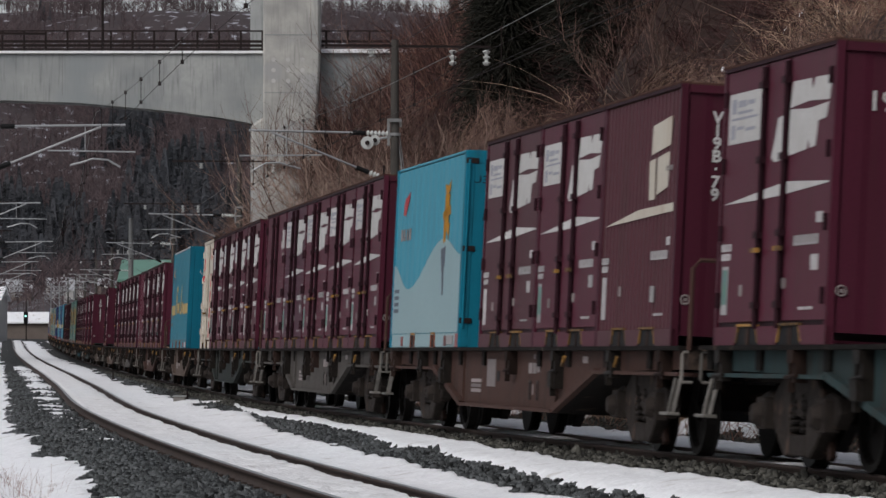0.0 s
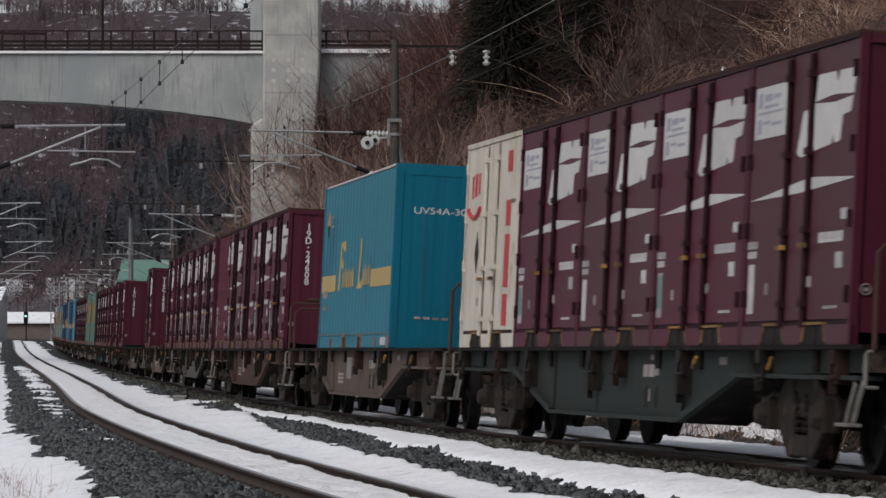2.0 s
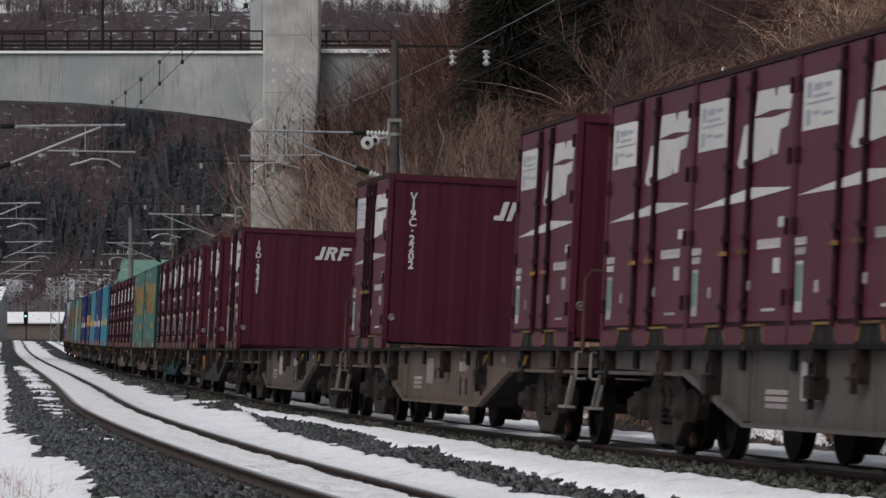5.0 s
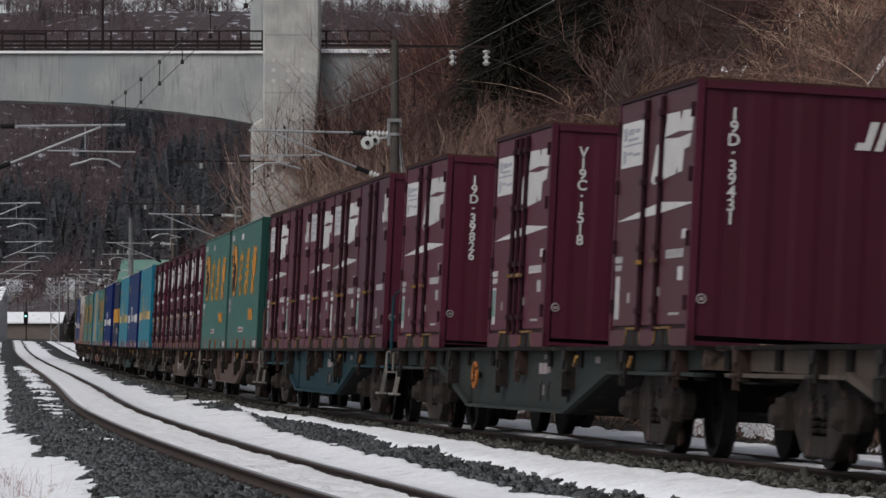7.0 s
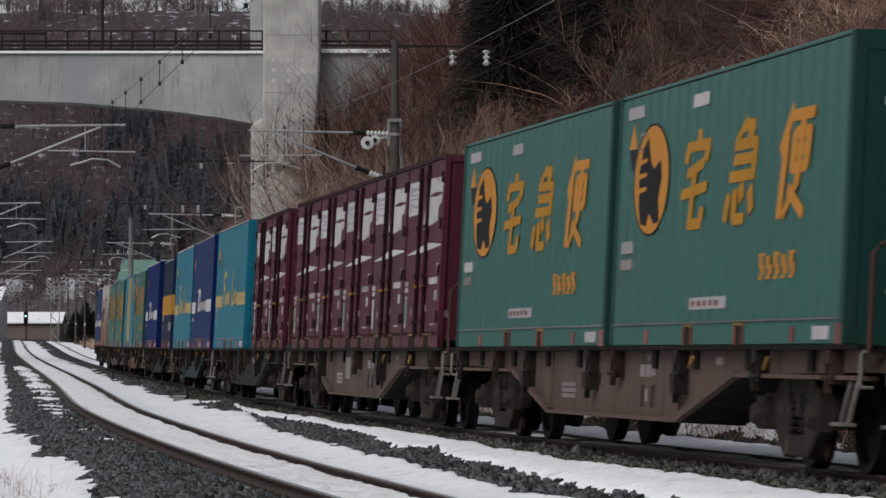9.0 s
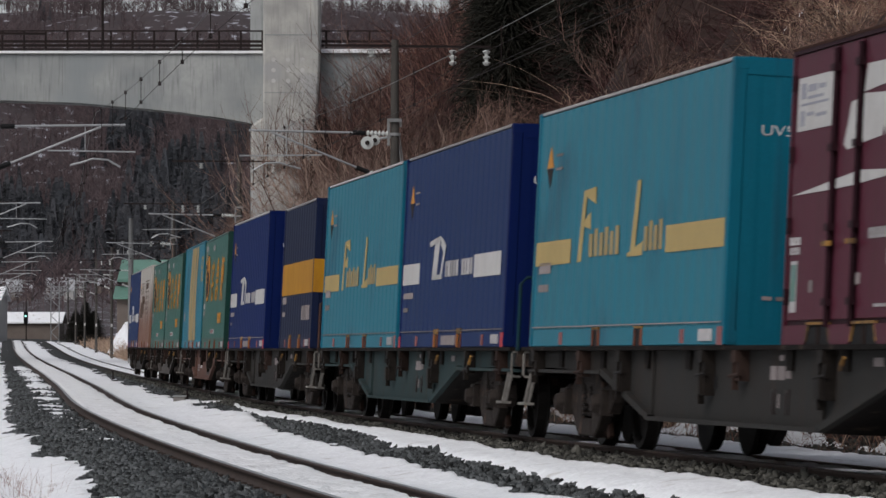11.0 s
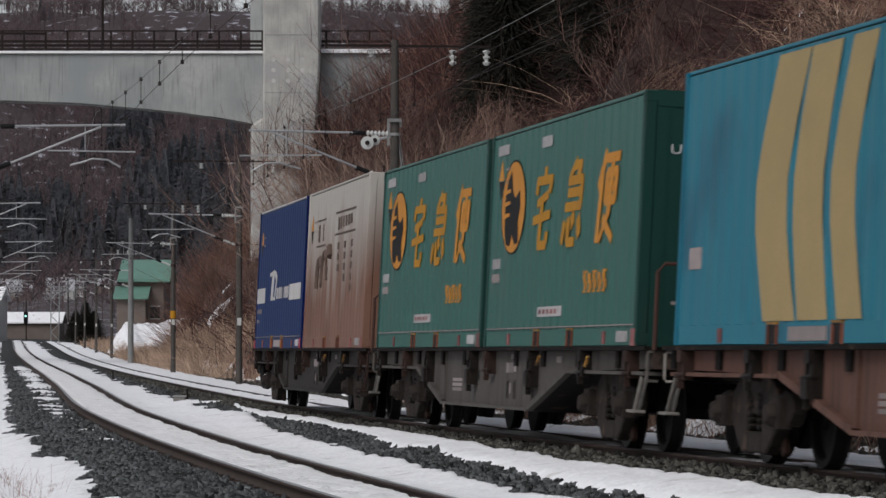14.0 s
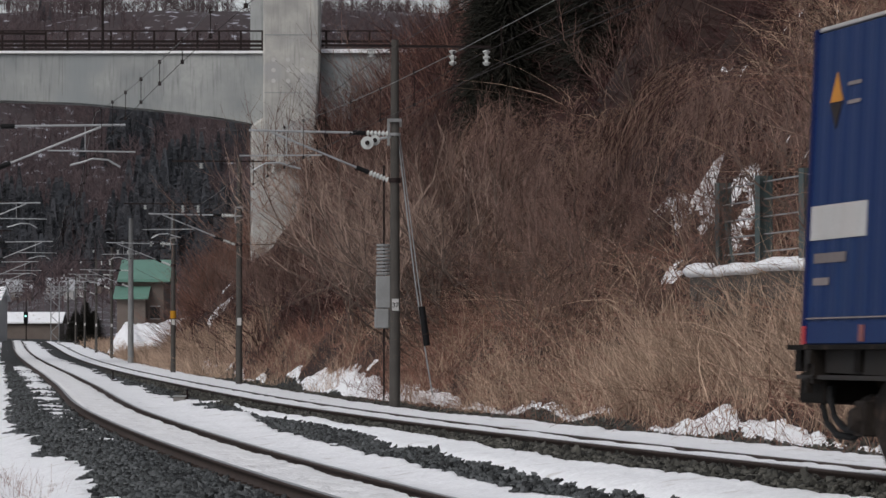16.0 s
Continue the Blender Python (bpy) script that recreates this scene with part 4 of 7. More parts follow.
        for a0, a1, b0, b1 in ((1.56, 1.40, 2.06, 2.19), (1.34, 1.06, 2.11, 2.17), (1.0, 0.78, 2.12, 2.16), (1.34, 0.84, 2.05, 2.075), (1.56, 1.42, 1.83, 1.96), (1.36, 1.12, 1.91, 1.94), (1.06, 0.72, 1.89, 1.92), (1.56, 0.66, 2.0, 2.02)):
            part("faded_lettering", side_shape(bmesh.new(), [(a0, b0), (a1, b0), (a1, b1), (a0, b1)], xs - 0.004, 0.003), M["ink"], c, "faded blue lettering bars")
        logo_side(c, xs)
        bm = side_shape(bmesh.new(), [(h - 0.12, 1.255), (0.42, 1.262), (0.42, 1.335)], xs)
        side_shape(bm, [(0.33, 1.263), (-0.33, 1.275), (-0.33, 1.382), (0.33, 1.342)], xs)
        side_shape(bm, [(-0.42, 1.28), (-h + 0.12, 1.325), (-h + 0.12, 1.338), (-0.42, 1.385)], xs)
        part("painted_stripe", bm, M["white"], c, "white lozenge stripe")
        marks = [(1.0, 0.48, 0.06, 0.1), (-1.5, 1.05, 0.1, 0.09), (-1.40, 0.68, 0.11, 0.13), (-0.46, 0.52, 0.06, 0.09)]
    else:
        bm = side_shape(bmesh.new(), [(-1.28, 1.90), (-1.37, 1.86), (-1.37, 2.20), (-1.28, 2.20)], xs)
        side_shape(bm, [(-1.08, 1.95), (-1.10, 1.84), (-1.20, 1.79), (-1.30, 1.80), (-1.37, 1.855), (-1.28, 1.895), (-1.20, 1.88), (-1.17, 1.95)], xs)
        side_shape(bm, [(-1.42, 1.80), (-1.49, 1.80), (-1.49, 2.20), (-1.42, 2.20)], xs)
        side_shape(bm, [(-1.495, 2.13), (-1.59, 2.13), (-1.66, 2.15), (-1.60, 2.20), (-1.495, 2.20)], xs)
        side_shape(bm, [(-1.60, 2.05), (-1.68, 2.05), (-1.69, 2.12), (-1.662, 2.148), (-1.595, 2.128)], xs)
        side_shape(bm, [(-1.495, 1.99), (-1.60, 1.985), (-1.68, 2.045), (-1.60, 2.048), (-1.495, 2.05)], xs)
        side_shape(bm, [(-1.52, 1.985), (-1.60, 1.98), (-1.71, 1.80), (-1.62, 1.80)], xs)
        if not (kind == "ribbed" and code):
            part("painted_mark", bm, M["white"], c, "white two-letter block mark")
        marks = [(-1.42, 1.70, 0.16, 0.05), (-1.5, 1.0, 0.08, 0.08), (-0.85, 0.5, 0.09, 0.16), (0.75, 0.55, 0.06, 0.1), (-0.3, 1.2, 0.05, 0.5)][:4]
    if kind == "ribbed" and code:
        bm = side_shape(bmesh.new(), [(-0.55, 1.86), (-1.42, 1.92), (-1.46, 2.20), (-0.58, 2.14)], xs)
        side_shape(bm, [(-0.5, 1.42), (-0.78, 1.42), (-0.74, 1.82), (-0.46, 1.80)], xs)
        side_shape(bm, [(-0.86, 1.46), (-1.36, 1.52), (-1.40, 1.86), (-0.84, 1.82)], xs)
        part("painted_mark", bm, M["ivory"], c, "yellowed slanted block mark")
        part("painted_stripe", side_shape(bmesh.new(), [(h - 0.2, 1.22), (-h + 0.2, 1.28), (-h + 0.2, 1.36), (0.0, 1.34)], xs), M["ivory"], c, "yellowed lozenge stripe")
    for i, (y, z, a, b) in enumerate(marks):
        part("label_plate", boxes((xs - 0.004, xs, y - a, y + a, z - b / 2, z + b / 2)), M["sticker" if i % 3 else "sticker_pink"], c)
    card = part("route_card", side_shape(bmesh.new(), [(1.66, 0.27), (1.46, 0.27), (1.46, 0.70), (1.66, 0.70)], xs), M["sticker"], c, "white route card in a holder")
    if paint != "purple_brown":
        part("card_print", side_shape(bmesh.new(), [(1.645, 0.36), (1.475, 0.36), (1.475, 0.67), (1.645, 0.67)], xs - 0.004, 0.003), M["sticker_green"], card)
    for n, y0, y1, z0, z1 in ((4, 1.74, 1.36, 0.835, 0.90), (3, 1.72, 1.38, 0.755, 0.815), (7, -0.72, -1.52, 0.83, 0.915), (4, -0.96, -1.42, 0.29, 0.315)):
        p, low = (y1 - y0) / n, z0 + 0.25 * (z1 - z0)
        teeth = [q for i in range(n) for q in ((y0 + p * i, low), (y0 + p * i, z1), (y0 + p * (i + 0.72), z1), (y0 + p * (i + 0.72), low))]
        part("faded_lettering", side_shape(bmesh.new(), [(y0, z0), *teeth, (y1 - p * 0.28, z0)], xs), M["sticker"], c, "small white lettering worn to bars")
    if code == "19G":
        lettering(code, 0.24, M["white"], c, Matrix.Translation((-0.95, -h + 0.016, 1.92)) @ END)
    elif code:
        lettering(code, 0.16, M["white"], c, Matrix.Translation((-0.86, -h + 0.016, 2.12)) @ END, True)
    bm = bmesh.new()
    for pts in ([(0.30, 1.90), (0.46, 1.90), (0.55, 2.17), (0.46, 2.17), (0.40, 1.97), (0.32, 1.97)], [(0.51, 1.90), (0.59, 1.90), (0.68, 2.17), (0.60, 2.17)],
                [(0.681, 2.17), (0.78, 2.17), (0.82, 2.11), (0.76, 2.04), (0.64, 2.04), (0.652, 2.08), (0.73, 2.08), (0.74, 2.115), (0.663, 2.115)], [(0.66, 2.039), (0.74, 2.039), (0.77, 1.90), (0.69, 1.90)],
                [(0.81, 1.90), (0.89, 1.90), (0.98, 2.17), (0.90, 2.17)], [(0.981, 2.17), (1.14, 2.17), (1.12, 2.11), (0.962, 2.11)], [(0.945, 2.06), (1.08, 2.06), (1.06, 2.0), (0.925, 2.0)]):
        prism(bm, [(p * 0.9 + 0.03, q) for p, q in pts], "y", -h + 0.012, -h + 0.018)
    part("painted_mark", bm, M["white"], c, "white slanted block mark")
    ring = [(-1.10 + 0.042 * math.cos(t), -h + 0.008, 0.44 + 0.042 * math.sin(t)) for t in np.linspace(0, 6.283, 15)]
    mark = part("round_mark", tube(bmesh.new(), ring, 0.009, sides=4), M["sticker_pink"], c)
    part("round_mark_centre", boxes((-1.118, -1.082, -h + 0.004, -h + 0.01, 0.425, 0.455)), M["sticker_pink"], mark)
    return c


# Strokes of the three large block signs, each from one end to the other in a unit square.
BLOCK_SIGNS = (
    ((0.5, 0.98, 0.5, 0.9), (0.05, 0.84, 0.95, 0.84), (0.09, 0.82, 0.07, 0.70), (0.90, 0.82, 0.86, 0.70), (0.78, 0.66, 0.18, 0.57), (0.02, 0.37, 0.98, 0.42), (0.46, 0.62, 0.46, 0.1), (0.42, 0.06, 0.92, 0.06), (0.9, 0.1, 0.9, 0.2)),
    ((0.45, 0.98, 0.15, 0.80), (0.38, 0.93, 0.76, 0.93), (0.72, 0.93, 0.62, 0.8), (0.12, 0.76, 0.9, 0.76), (0.15, 0.62, 0.88, 0.62), (0.05, 0.46, 0.92, 0.46), (0.88, 0.74, 0.88, 0.48), (0.08, 0.28, 0.02, 0.06), (0.3, 0.32, 0.34, 0.08), (0.34, 0.05, 0.72, 0.05), (0.5, 0.36, 0.58, 0.24), (0.85, 0.32, 0.97, 0.12)),
    ((0.28, 0.98, 0.02, 0.62), (0.17, 0.72, 0.17, 0.02), (0.36, 0.92, 0.98, 0.92), (0.44, 0.76, 0.92, 0.76), (0.44, 0.60, 0.92, 0.60), (0.44, 0.45, 0.92, 0.45), (0.45, 0.76, 0.45, 0.45), (0.91, 0.76, 0.91, 0.45), (0.68, 0.92, 0.66, 0.3), (0.66, 0.3, 0.32, 0.03), (0.42, 0.26, 0.98, 0.02)))


def long_container(length, height, side, style, code="", end=None, ribbed=True):
    """A long box container with fine vertical ribs."""
    c = new("freight_container")
    W, H, h = 2.49, height, length / 2
    x = -W / 2
    end = end or side
    part("side_wall", corrugated(length - 0.24, 0.18, H - 0.05, x + 0.01, 0.008, 0.42), M[side], c)
    part("side_wall", boxes((W / 2 - 0.05, W / 2 - 0.02, -h + 0.12, h - 0.12, 0.18, H - 0.1)), M[side], c)
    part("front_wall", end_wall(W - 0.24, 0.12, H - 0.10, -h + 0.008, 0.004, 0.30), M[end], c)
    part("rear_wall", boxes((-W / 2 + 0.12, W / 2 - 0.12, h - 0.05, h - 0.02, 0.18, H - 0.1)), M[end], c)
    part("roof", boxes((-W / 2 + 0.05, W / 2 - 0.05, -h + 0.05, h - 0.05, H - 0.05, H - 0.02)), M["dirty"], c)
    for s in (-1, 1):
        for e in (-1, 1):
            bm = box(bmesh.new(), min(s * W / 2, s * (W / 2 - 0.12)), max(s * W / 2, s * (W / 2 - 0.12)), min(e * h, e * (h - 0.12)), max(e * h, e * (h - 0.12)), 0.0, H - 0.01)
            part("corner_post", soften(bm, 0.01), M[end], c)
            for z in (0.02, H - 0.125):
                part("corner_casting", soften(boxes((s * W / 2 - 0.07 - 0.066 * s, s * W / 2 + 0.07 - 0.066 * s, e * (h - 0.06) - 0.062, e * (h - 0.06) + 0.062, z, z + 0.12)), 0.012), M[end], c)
    for s in (-1, 1):
        a, b = sorted((s * W / 2 - s * 0.012, s * (W / 2 - 0.09)))
        part("top_rail", soften(boxes((a, b, -h + 0.12, h - 0.12, H - 0.035, H)), 0.008), M["sticker" if s < 0 and style not in ("wave", "sooty", "parcel", "curves") else side], c)
        part("bottom_rail", soften(boxes((a, b, -h + 0.12, h - 0.12, 0.0, 0.19)), 0.01), M["cyan_pale" if style == "wave" else side], c)
    for z in (0.09, H - 0.07):
        part("end_rail", boxes((-W / 2 + 0.12, W / 2 - 0.12, -h + 0.0, -h + 0.08, z - 0.09, z + 0.07)), M[end], c)
    xs, xt = x - 0.002, x + 0.009
    gap = 1.02 if length > 7 else 0.9
    for y in (-gap, gap):
        # black plate in place of a recess paints the pocket's inner shade
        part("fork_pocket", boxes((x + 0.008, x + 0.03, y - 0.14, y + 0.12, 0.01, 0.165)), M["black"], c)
        bright = style in ("group", "band")
        part("pocket_lip", boxes((xs - 0.004, x + 0.03, y - 0.17, y + 0.17, 0.17, 0.235 if bright else 0.195)), M["yellow"], c, "worn yellow lip over the fork pocket")
        part("pocket_cheek", boxes((xs - 0.004, x + 0.03, y + (0.06 if bright else 0.12), y + 0.17, 0.0, 0.165)), M["orange_dull" if bright else "cheek"], c)
        part("pocket_cheek", boxes((xs - 0.004, x + 0.03, y - 0.17, y - 0.13, 0.0, 0.165)), M["cheek"], c)
    if style in ("group", "curves"):
        part("label_plate", boxes((xs - 0.004, x + 0.01, -gap + 0.3, gap - 0.55, 0.03, 0.15)), M["sticker_pink"], c)
    if style in ("group", "liner", "parcel"):
        part("trim_line", boxes((xs - 0.002, x + 0.01, -h + 0.14, h - 0.14, 0.205, 0.217)), M["sticker_pink"], c)
    for y in (-h * 0.64, h * 0.62):
        part("foot_mark", boxes((xs - 0.004, x + 0.01, y - 0.06, y + 0.06, 0.02, 0.15)), M["pink_mark"], c)
    part("tail_mark", boxes((xs - 0.004, x + 0.01, -h + 0.02, -h + 0.22, 0.0, 0.17)), M["red" if style == "group" else "pink_mark"], c, "red corner mark")
    part("label_plate", boxes((xs - 0.004, x + 0.01, -h + 0.45, -h + 0.95, 0.04, 0.15)), M["sticker"], c)

    def bar(nm, y0, y1, z0, z1, m, label=""):
        part(nm, boxes((xt - 0.005, xt, y1, y0, z0, z1)), M[m], c, label)

    if style == "parcel":  # orange oval and three block signs
        bm = bmesh.new()
        prism(bm, [(h * 0.64 + 0.78 * math.cos(a), 1.62 + 0.53 * math.sin(a)) for a in [2 * math.pi * i / 28 for i in range(28)]], "x", xt - 0.005, xt)
        part("oval_mark", bm, M["orange"], c, "orange oval mark")
        oy = h * 0.64
        rim = [[(oy + a * math.cos(t), 1.62 + b * math.sin(t)) for t in [2 * math.pi * i / 28 for i in range(28)]] for a, b in ((0.785, 0.532), (0.815, 0.552))]
        bm = bmesh.new()
        for i in range(28):
            j = (i + 1) % 28
            prism(bm, [rim[0][i], rim[1][i], rim[1][j], rim[0][j]], "x", xt - 0.005, xt)
        part("oval_rim", bm, M["black"], c)
        bm = side_shape(bmesh.new(), [(oy + 0.52, 1.36), (oy + 0.42, 1.20), (oy + 0.16, 1.17), (oy + 0.02, 1.30), (oy - 0.20, 1.18), (oy - 0.44, 1.20), (oy - 0.36, 1.44), (oy - 0.50, 1.62), (oy - 0.42, 1.80), (oy - 0.12, 1.72), (oy + 0.04, 1.80), (oy + 0.18, 2.04), (oy + 0.40, 1.94), (oy + 0.56, 1.70)], xt - 0.005, 0.003)
        part("oval_figure", bm, M["black"], c, "dark plain shape")
        for z in (1.50, 1.64, 1.78):
            part("oval_stripe", side_shape(bmesh.new(), [(oy + 0.56, z), (oy + 0.20, z + 0.02), (oy + 0.20, z + 0.06), (oy + 0.56, z + 0.05)], xt - 0.008, 0.003), M["orange"], c)
        for i, y in enumerate((h * 0.26 - 0.2, -h * 0.09 - 0.5, -h * 0.46 - 0.65)):
            for k, (p, q, r, t) in enumerate(BLOCK_SIGNS[i]):
                w = 0.055 if abs(p - r) > abs(q - t) else 0.085  # upright strokes are broader
                d = Vector((r - p, t - q)).normalized()
                n = Vector((-d.y, d.x)) * w
                pts = [(p + n.x - d.x * 0.02, q + n.y - d.y * 0.02), (p - n.x - d.x * 0.02, q - n.y - d.y * 0.02), (r - n.x + d.x * 0.02, t - n.y + d.y * 0.02), (r + n.x + d.x * 0.02, t + n.y + d.y * 0.02)]
                quad = [(y + 0.52 - 1.04 * a - 0.30 * (b - 0.5), 1.07 + 0.93 * b) for a, b in pts]
                part("sign_stroke", side_shape(bmesh.new(), quad, xt - 0.0006 * k, 0.004), M["gold" if i < 2 else "orange"], c)

        for k in range(5):
            y0 = -h * (0.36 + 0.058 * k)
            for a, b, z0, z1 in ((0.0, 0.22, 0.765, 0.79), (0.02, 0.22, 0.66, 0.685), (0.08, 0.135, 0.56, 0.764), (0.0, 0.07, 0.56, 0.585), (0.17, 0.22, 0.60, 0.655), (0.0, 0.05, 0.69, 0.76))[k % 2:]:
                bar("small_sign", y0 - a, y0 - b, z0, z1, "orange")
        bar("label_plate", h * 0.22, -h * 0.10, 0.33, 0.44, "sticker")
        for k in range(5):
            part("plate_print", boxes((xt - 0.008, xt - 0.0051, h * (0.17 - 0.052 * k), h * (0.20 - 0.052 * k), 0.36, 0.41)), M["pink_mark"], c)
        bar("label_plate", h * 0.90, h * 0.74, 2.26, 2.38, "sticker")
        bar("label_plate", h * 0.26, h * 0.12, 2.22, 2.34, "sticker")
        bar("label_plate", h * 0.92, h * 0.80, 0.92, 1.04, "sticker")
        bar("label_plate", h * 0.92, h * 0.80, 0.76, 0.86, "sticker_pink")
    elif style == "liner":  # yellow stripe with two tall initials
        bar("stripe", h - 0.14, h * 0.55, 0.89, 1.15, "liner")
        bar("stripe", -h * 0.45, -h + 0.14, 0.89, 1.15, "liner")
        for y, foot in ((h * 0.44, 0), (-h * 0.13, 1)):
            bm = side_shape(bmesh.new(), [(y + 0.14, 0.89), (y - 0.06, 0.89), (y - 0.26, 1.64), (y - 0.10, 1.64)], xt)
            if foot:
                side_shape(bm, [(y - 0.075, 0.89), (y - 0.42, 0.89), (y - 0.46, 1.03), (y - 0.08, 0.97)], xt)
                side_shape(bm, [(y + 0.28, 0.89), (y + 0.135, 0.89), (y + 0.13, 0.94), (y + 0.26, 0.93)], xt)
            else:
                side_shape(bm, [(y - 0.24, 1.57), (y - 0.72, 1.48), (y - 0.70, 1.66), (y - 0.26, 1.64)], xt)
                side_shape(bm, [(y - 0.16, 1.26), (y - 0.50, 1.22), (y - 0.48, 1.40), (y - 0.18, 1.33)], xt)
            part("initial_mark", bm, M["liner"], c, "tall pale yellow stroke mark")
        for y0, y1, n in ((h * 0.34, h * 0.0, 6), (-h * 0.24, -h * 0.43, 4)):
            for i in range(n):
                p = (y1 - y0) / n
                bar("sign_stroke", y0 + p * i, y0 + p * (i + 0.62), 0.93, 1.22 if i % 2 else 1.17, "tan")
        bar("label_plate", h * 0.92, h * 0.78, 0.80, 0.92, "sticker_pink")
        bar("label_plate", h * 0.92, h * 0.80, 0.60, 0.68, "sticker_pink")
    elif style == "group":  # white band with a slanted initial
        bar("stripe", h - 0.14, h * 0.62, 0.85, 1.13, "white", "white band")
        bar("stripe", -h * 0.44, -h + 0.5, 0.85, 1.13, "white", "white band")
        bm = side_shape(bmesh.new(), [(h * 0.36, 0.88), (h * 0.27, 0.88), (h * 0.22, 1.41), (h * 0.31, 1.41)], xt)
        side_shape(bm, [(h * 0.42, 1.32), (h * 0.22, 1.37), (h * 0.22, 1.44), (h * 0.42, 1.39)], xt)
        side_shape(bm, [(h * 0.22, 0.88), (h * 0.16, 0.95), (h * 0.10, 1.30), (h * 0.16, 1.39), (h * 0.22, 1.44), (h * 0.20, 1.32), (h * 0.15, 1.23), (h * 0.19, 0.99)], xt)
        side_shape(bm, [(h * 0.36, 0.88), (h * 0.16, 0.88), (h * 0.18, 0.94), (h * 0.34, 0.94)], xt)
        part("initial_mark", bm, M["white"], c, "white slanted initial mark")
        for i in range(10):
            if i != 5:
                bar("sign_stroke", h * (0.10 - 0.052 * i), h * (0.062 - 0.052 * i), 0.90, 1.10, "sticker")
        bar("label_plate", h * 0.94, h * 0.74, 0.66, 0.74, "sticker_pink")
        bar("label_plate", h * 0.94, h * 0.84, 0.48, 0.54, "sticker_pink")
    elif style == "band":  # broad yellow band
        bar("stripe", h - 0.02, -h + 0.02, 0.93, 1.48, "gold", "broad yellow band")
        part("stripe", boxes((-W / 2 + 0.002, W / 2, -h - 0.006, -h + 0.01, 0.93, 1.48)), M["gold"], c, "broad yellow band")
        for i in range(5):
            bar("sign_stroke", -h * (0.36 + 0.1 * i), -h * (0.43 + 0.1 * i), 0.48, 0.72, "sticker_pink")
        bar("label_plate", h * 0.88, h * 0.66, 0.78, 0.9, "sticker_pink")
        bar("label_plate", h * 0.88, h * 0.72, 0.56, 0.64, "sticker_pink")
    elif style == "curves":  # three pale yellow curved stripes
        zs = np.linspace(0.2, 2.48, 16)
        bulge = np.interp(zs, [0.2, 0.6, 1.0, 1.4, 1.9, 2.48], [0.06, 0.32, 0.56, 0.6, 0.3, -0.2])
        for top, broad, swing in ((1.32, 1.03, 0.78), (0.20, 0.92, 0.56), (-1.02, 0.72, 0.66)):
            bm = bmesh.new()
            for i in range(15):
                p, q = top + swing * bulge[i], top + swing * bulge[i + 1]
                side_shape(bm, [(p, zs[i]), (p - broad, zs[i]), (q - broad, zs[i + 1]), (q, zs[i + 1])], xt)
            part("stripe", bm, M["tan"], c, "pale yellow curved stripe")
        for y0, y1, z0, z1 in ((0.72, 0.75, 1.9, 2.2), (0.85, 0.88, 1.9, 2.2), (0.75, 0.85, 2.14, 2.2), (0.75, 0.85, 1.9, 1.95), (0.73, 0.77, 1.6, 1.86), (0.81, 0.84, 1.64, 1.86), (0.84, 0.9, 1.6, 1.66)):
            bar("sign_stroke", -h * y0, -h * y1, z0, z1, "tan")
        bar("label_plate", h * 0.9, h * 0.8, 0.7, 0.9, "sticker_pink")
    elif style == "wave":  # pale lower field with a wave edge
        bm = bmesh.new()
        ys = np.linspace(h - 0.1, -h + 0.1, 26)
        turns = ((h, 1.15), (0.52 * h, 0.79), (-0.48 * h, 1.40), (-h, 1.15))  # crests and hollows of the wave
        zs = []
        for y in ys:
            (p, u), (q, v) = next(k for k in zip(turns, turns[1:]) if y >= k[1][0])
            zs.append(u + (v - u) * (0.5 - 0.5 * math.cos(math.pi * (p - y) / (p - q))))
        side_shape(bm, [(-h + 0.1, 0.19), (h - 0.1, 0.19), *zip(ys, zs)], xt, 0.003)
        part("lower_field", bm, M["cyan_pale"], c, "pale grey-blue wave field")
        bm = bmesh.new()
        for pts in (((-0.46, 2.10), (-0.50, 1.96), (-0.60, 2.0), (-0.62, 2.14), (-0.55, 2.07)),
                    ((-0.48, 1.96), (-0.47, 1.62), (-0.58, 1.58), (-0.59, 1.97)),
                    ((-0.43, 1.74), (-0.44, 1.64), (-0.64, 1.70), (-0.62, 1.82)),
                    ((-0.46, 1.62), (-0.47, 1.34), (-0.52, 1.36), (-0.53, 1.56), (-0.60, 1.38), (-0.62, 1.58))):
            side_shape(bm, [(h * y, z) for y, z in pts], xt - 0.003)
        part("painted_figure", bm, M["gold"], c, "plain yellow shape")
        bm = side_shape(bmesh.new(), [(-0.42 * h, 1.26), (-0.45 * h, 0.98), (-0.53 * h, 1.04), (-0.54 * h, 1.30)], xt - 0.003)
        side_shape(bm, [(-0.46 * h, 1.0), (-0.49 * h, 0.66), (-0.52 * h, 0.68), (-0.51 * h, 1.02)], xt - 0.003)
        part("painted_figure", bm, M["slate_mark"], c, "plain dark shape")
        bm = side_shape(bmesh.new(), [(h * 0.76, 1.82), (h * 0.68, 1.80), (h * 0.56, 2.12), (h * 0.72, 2.02)], xt)
        part("painted_mark", bm, M["red"], c, "red slanted mark")
        for i in range(4):
            bar("sign_stroke", h * (0.80 - 0.085 * i), h * (0.755 - 0.085 * i), 1.46, 1.62, "sticker_pink")
        for i in range(4):
            bar("sign_stroke", h * 0.92, h * 0.78, 0.48 + 0.09 * i, 0.53 + 0.09 * i, "slate_mark")
        for z in (0.3, 1.2, 2.3):
            part("hinge", soften(boxes((-W / 2 - 0.002, -W / 2 + 0.16, -h - 0.012, -h + 0.01, z, z + 0.07)), 0.006), M["dark_steel"], c)
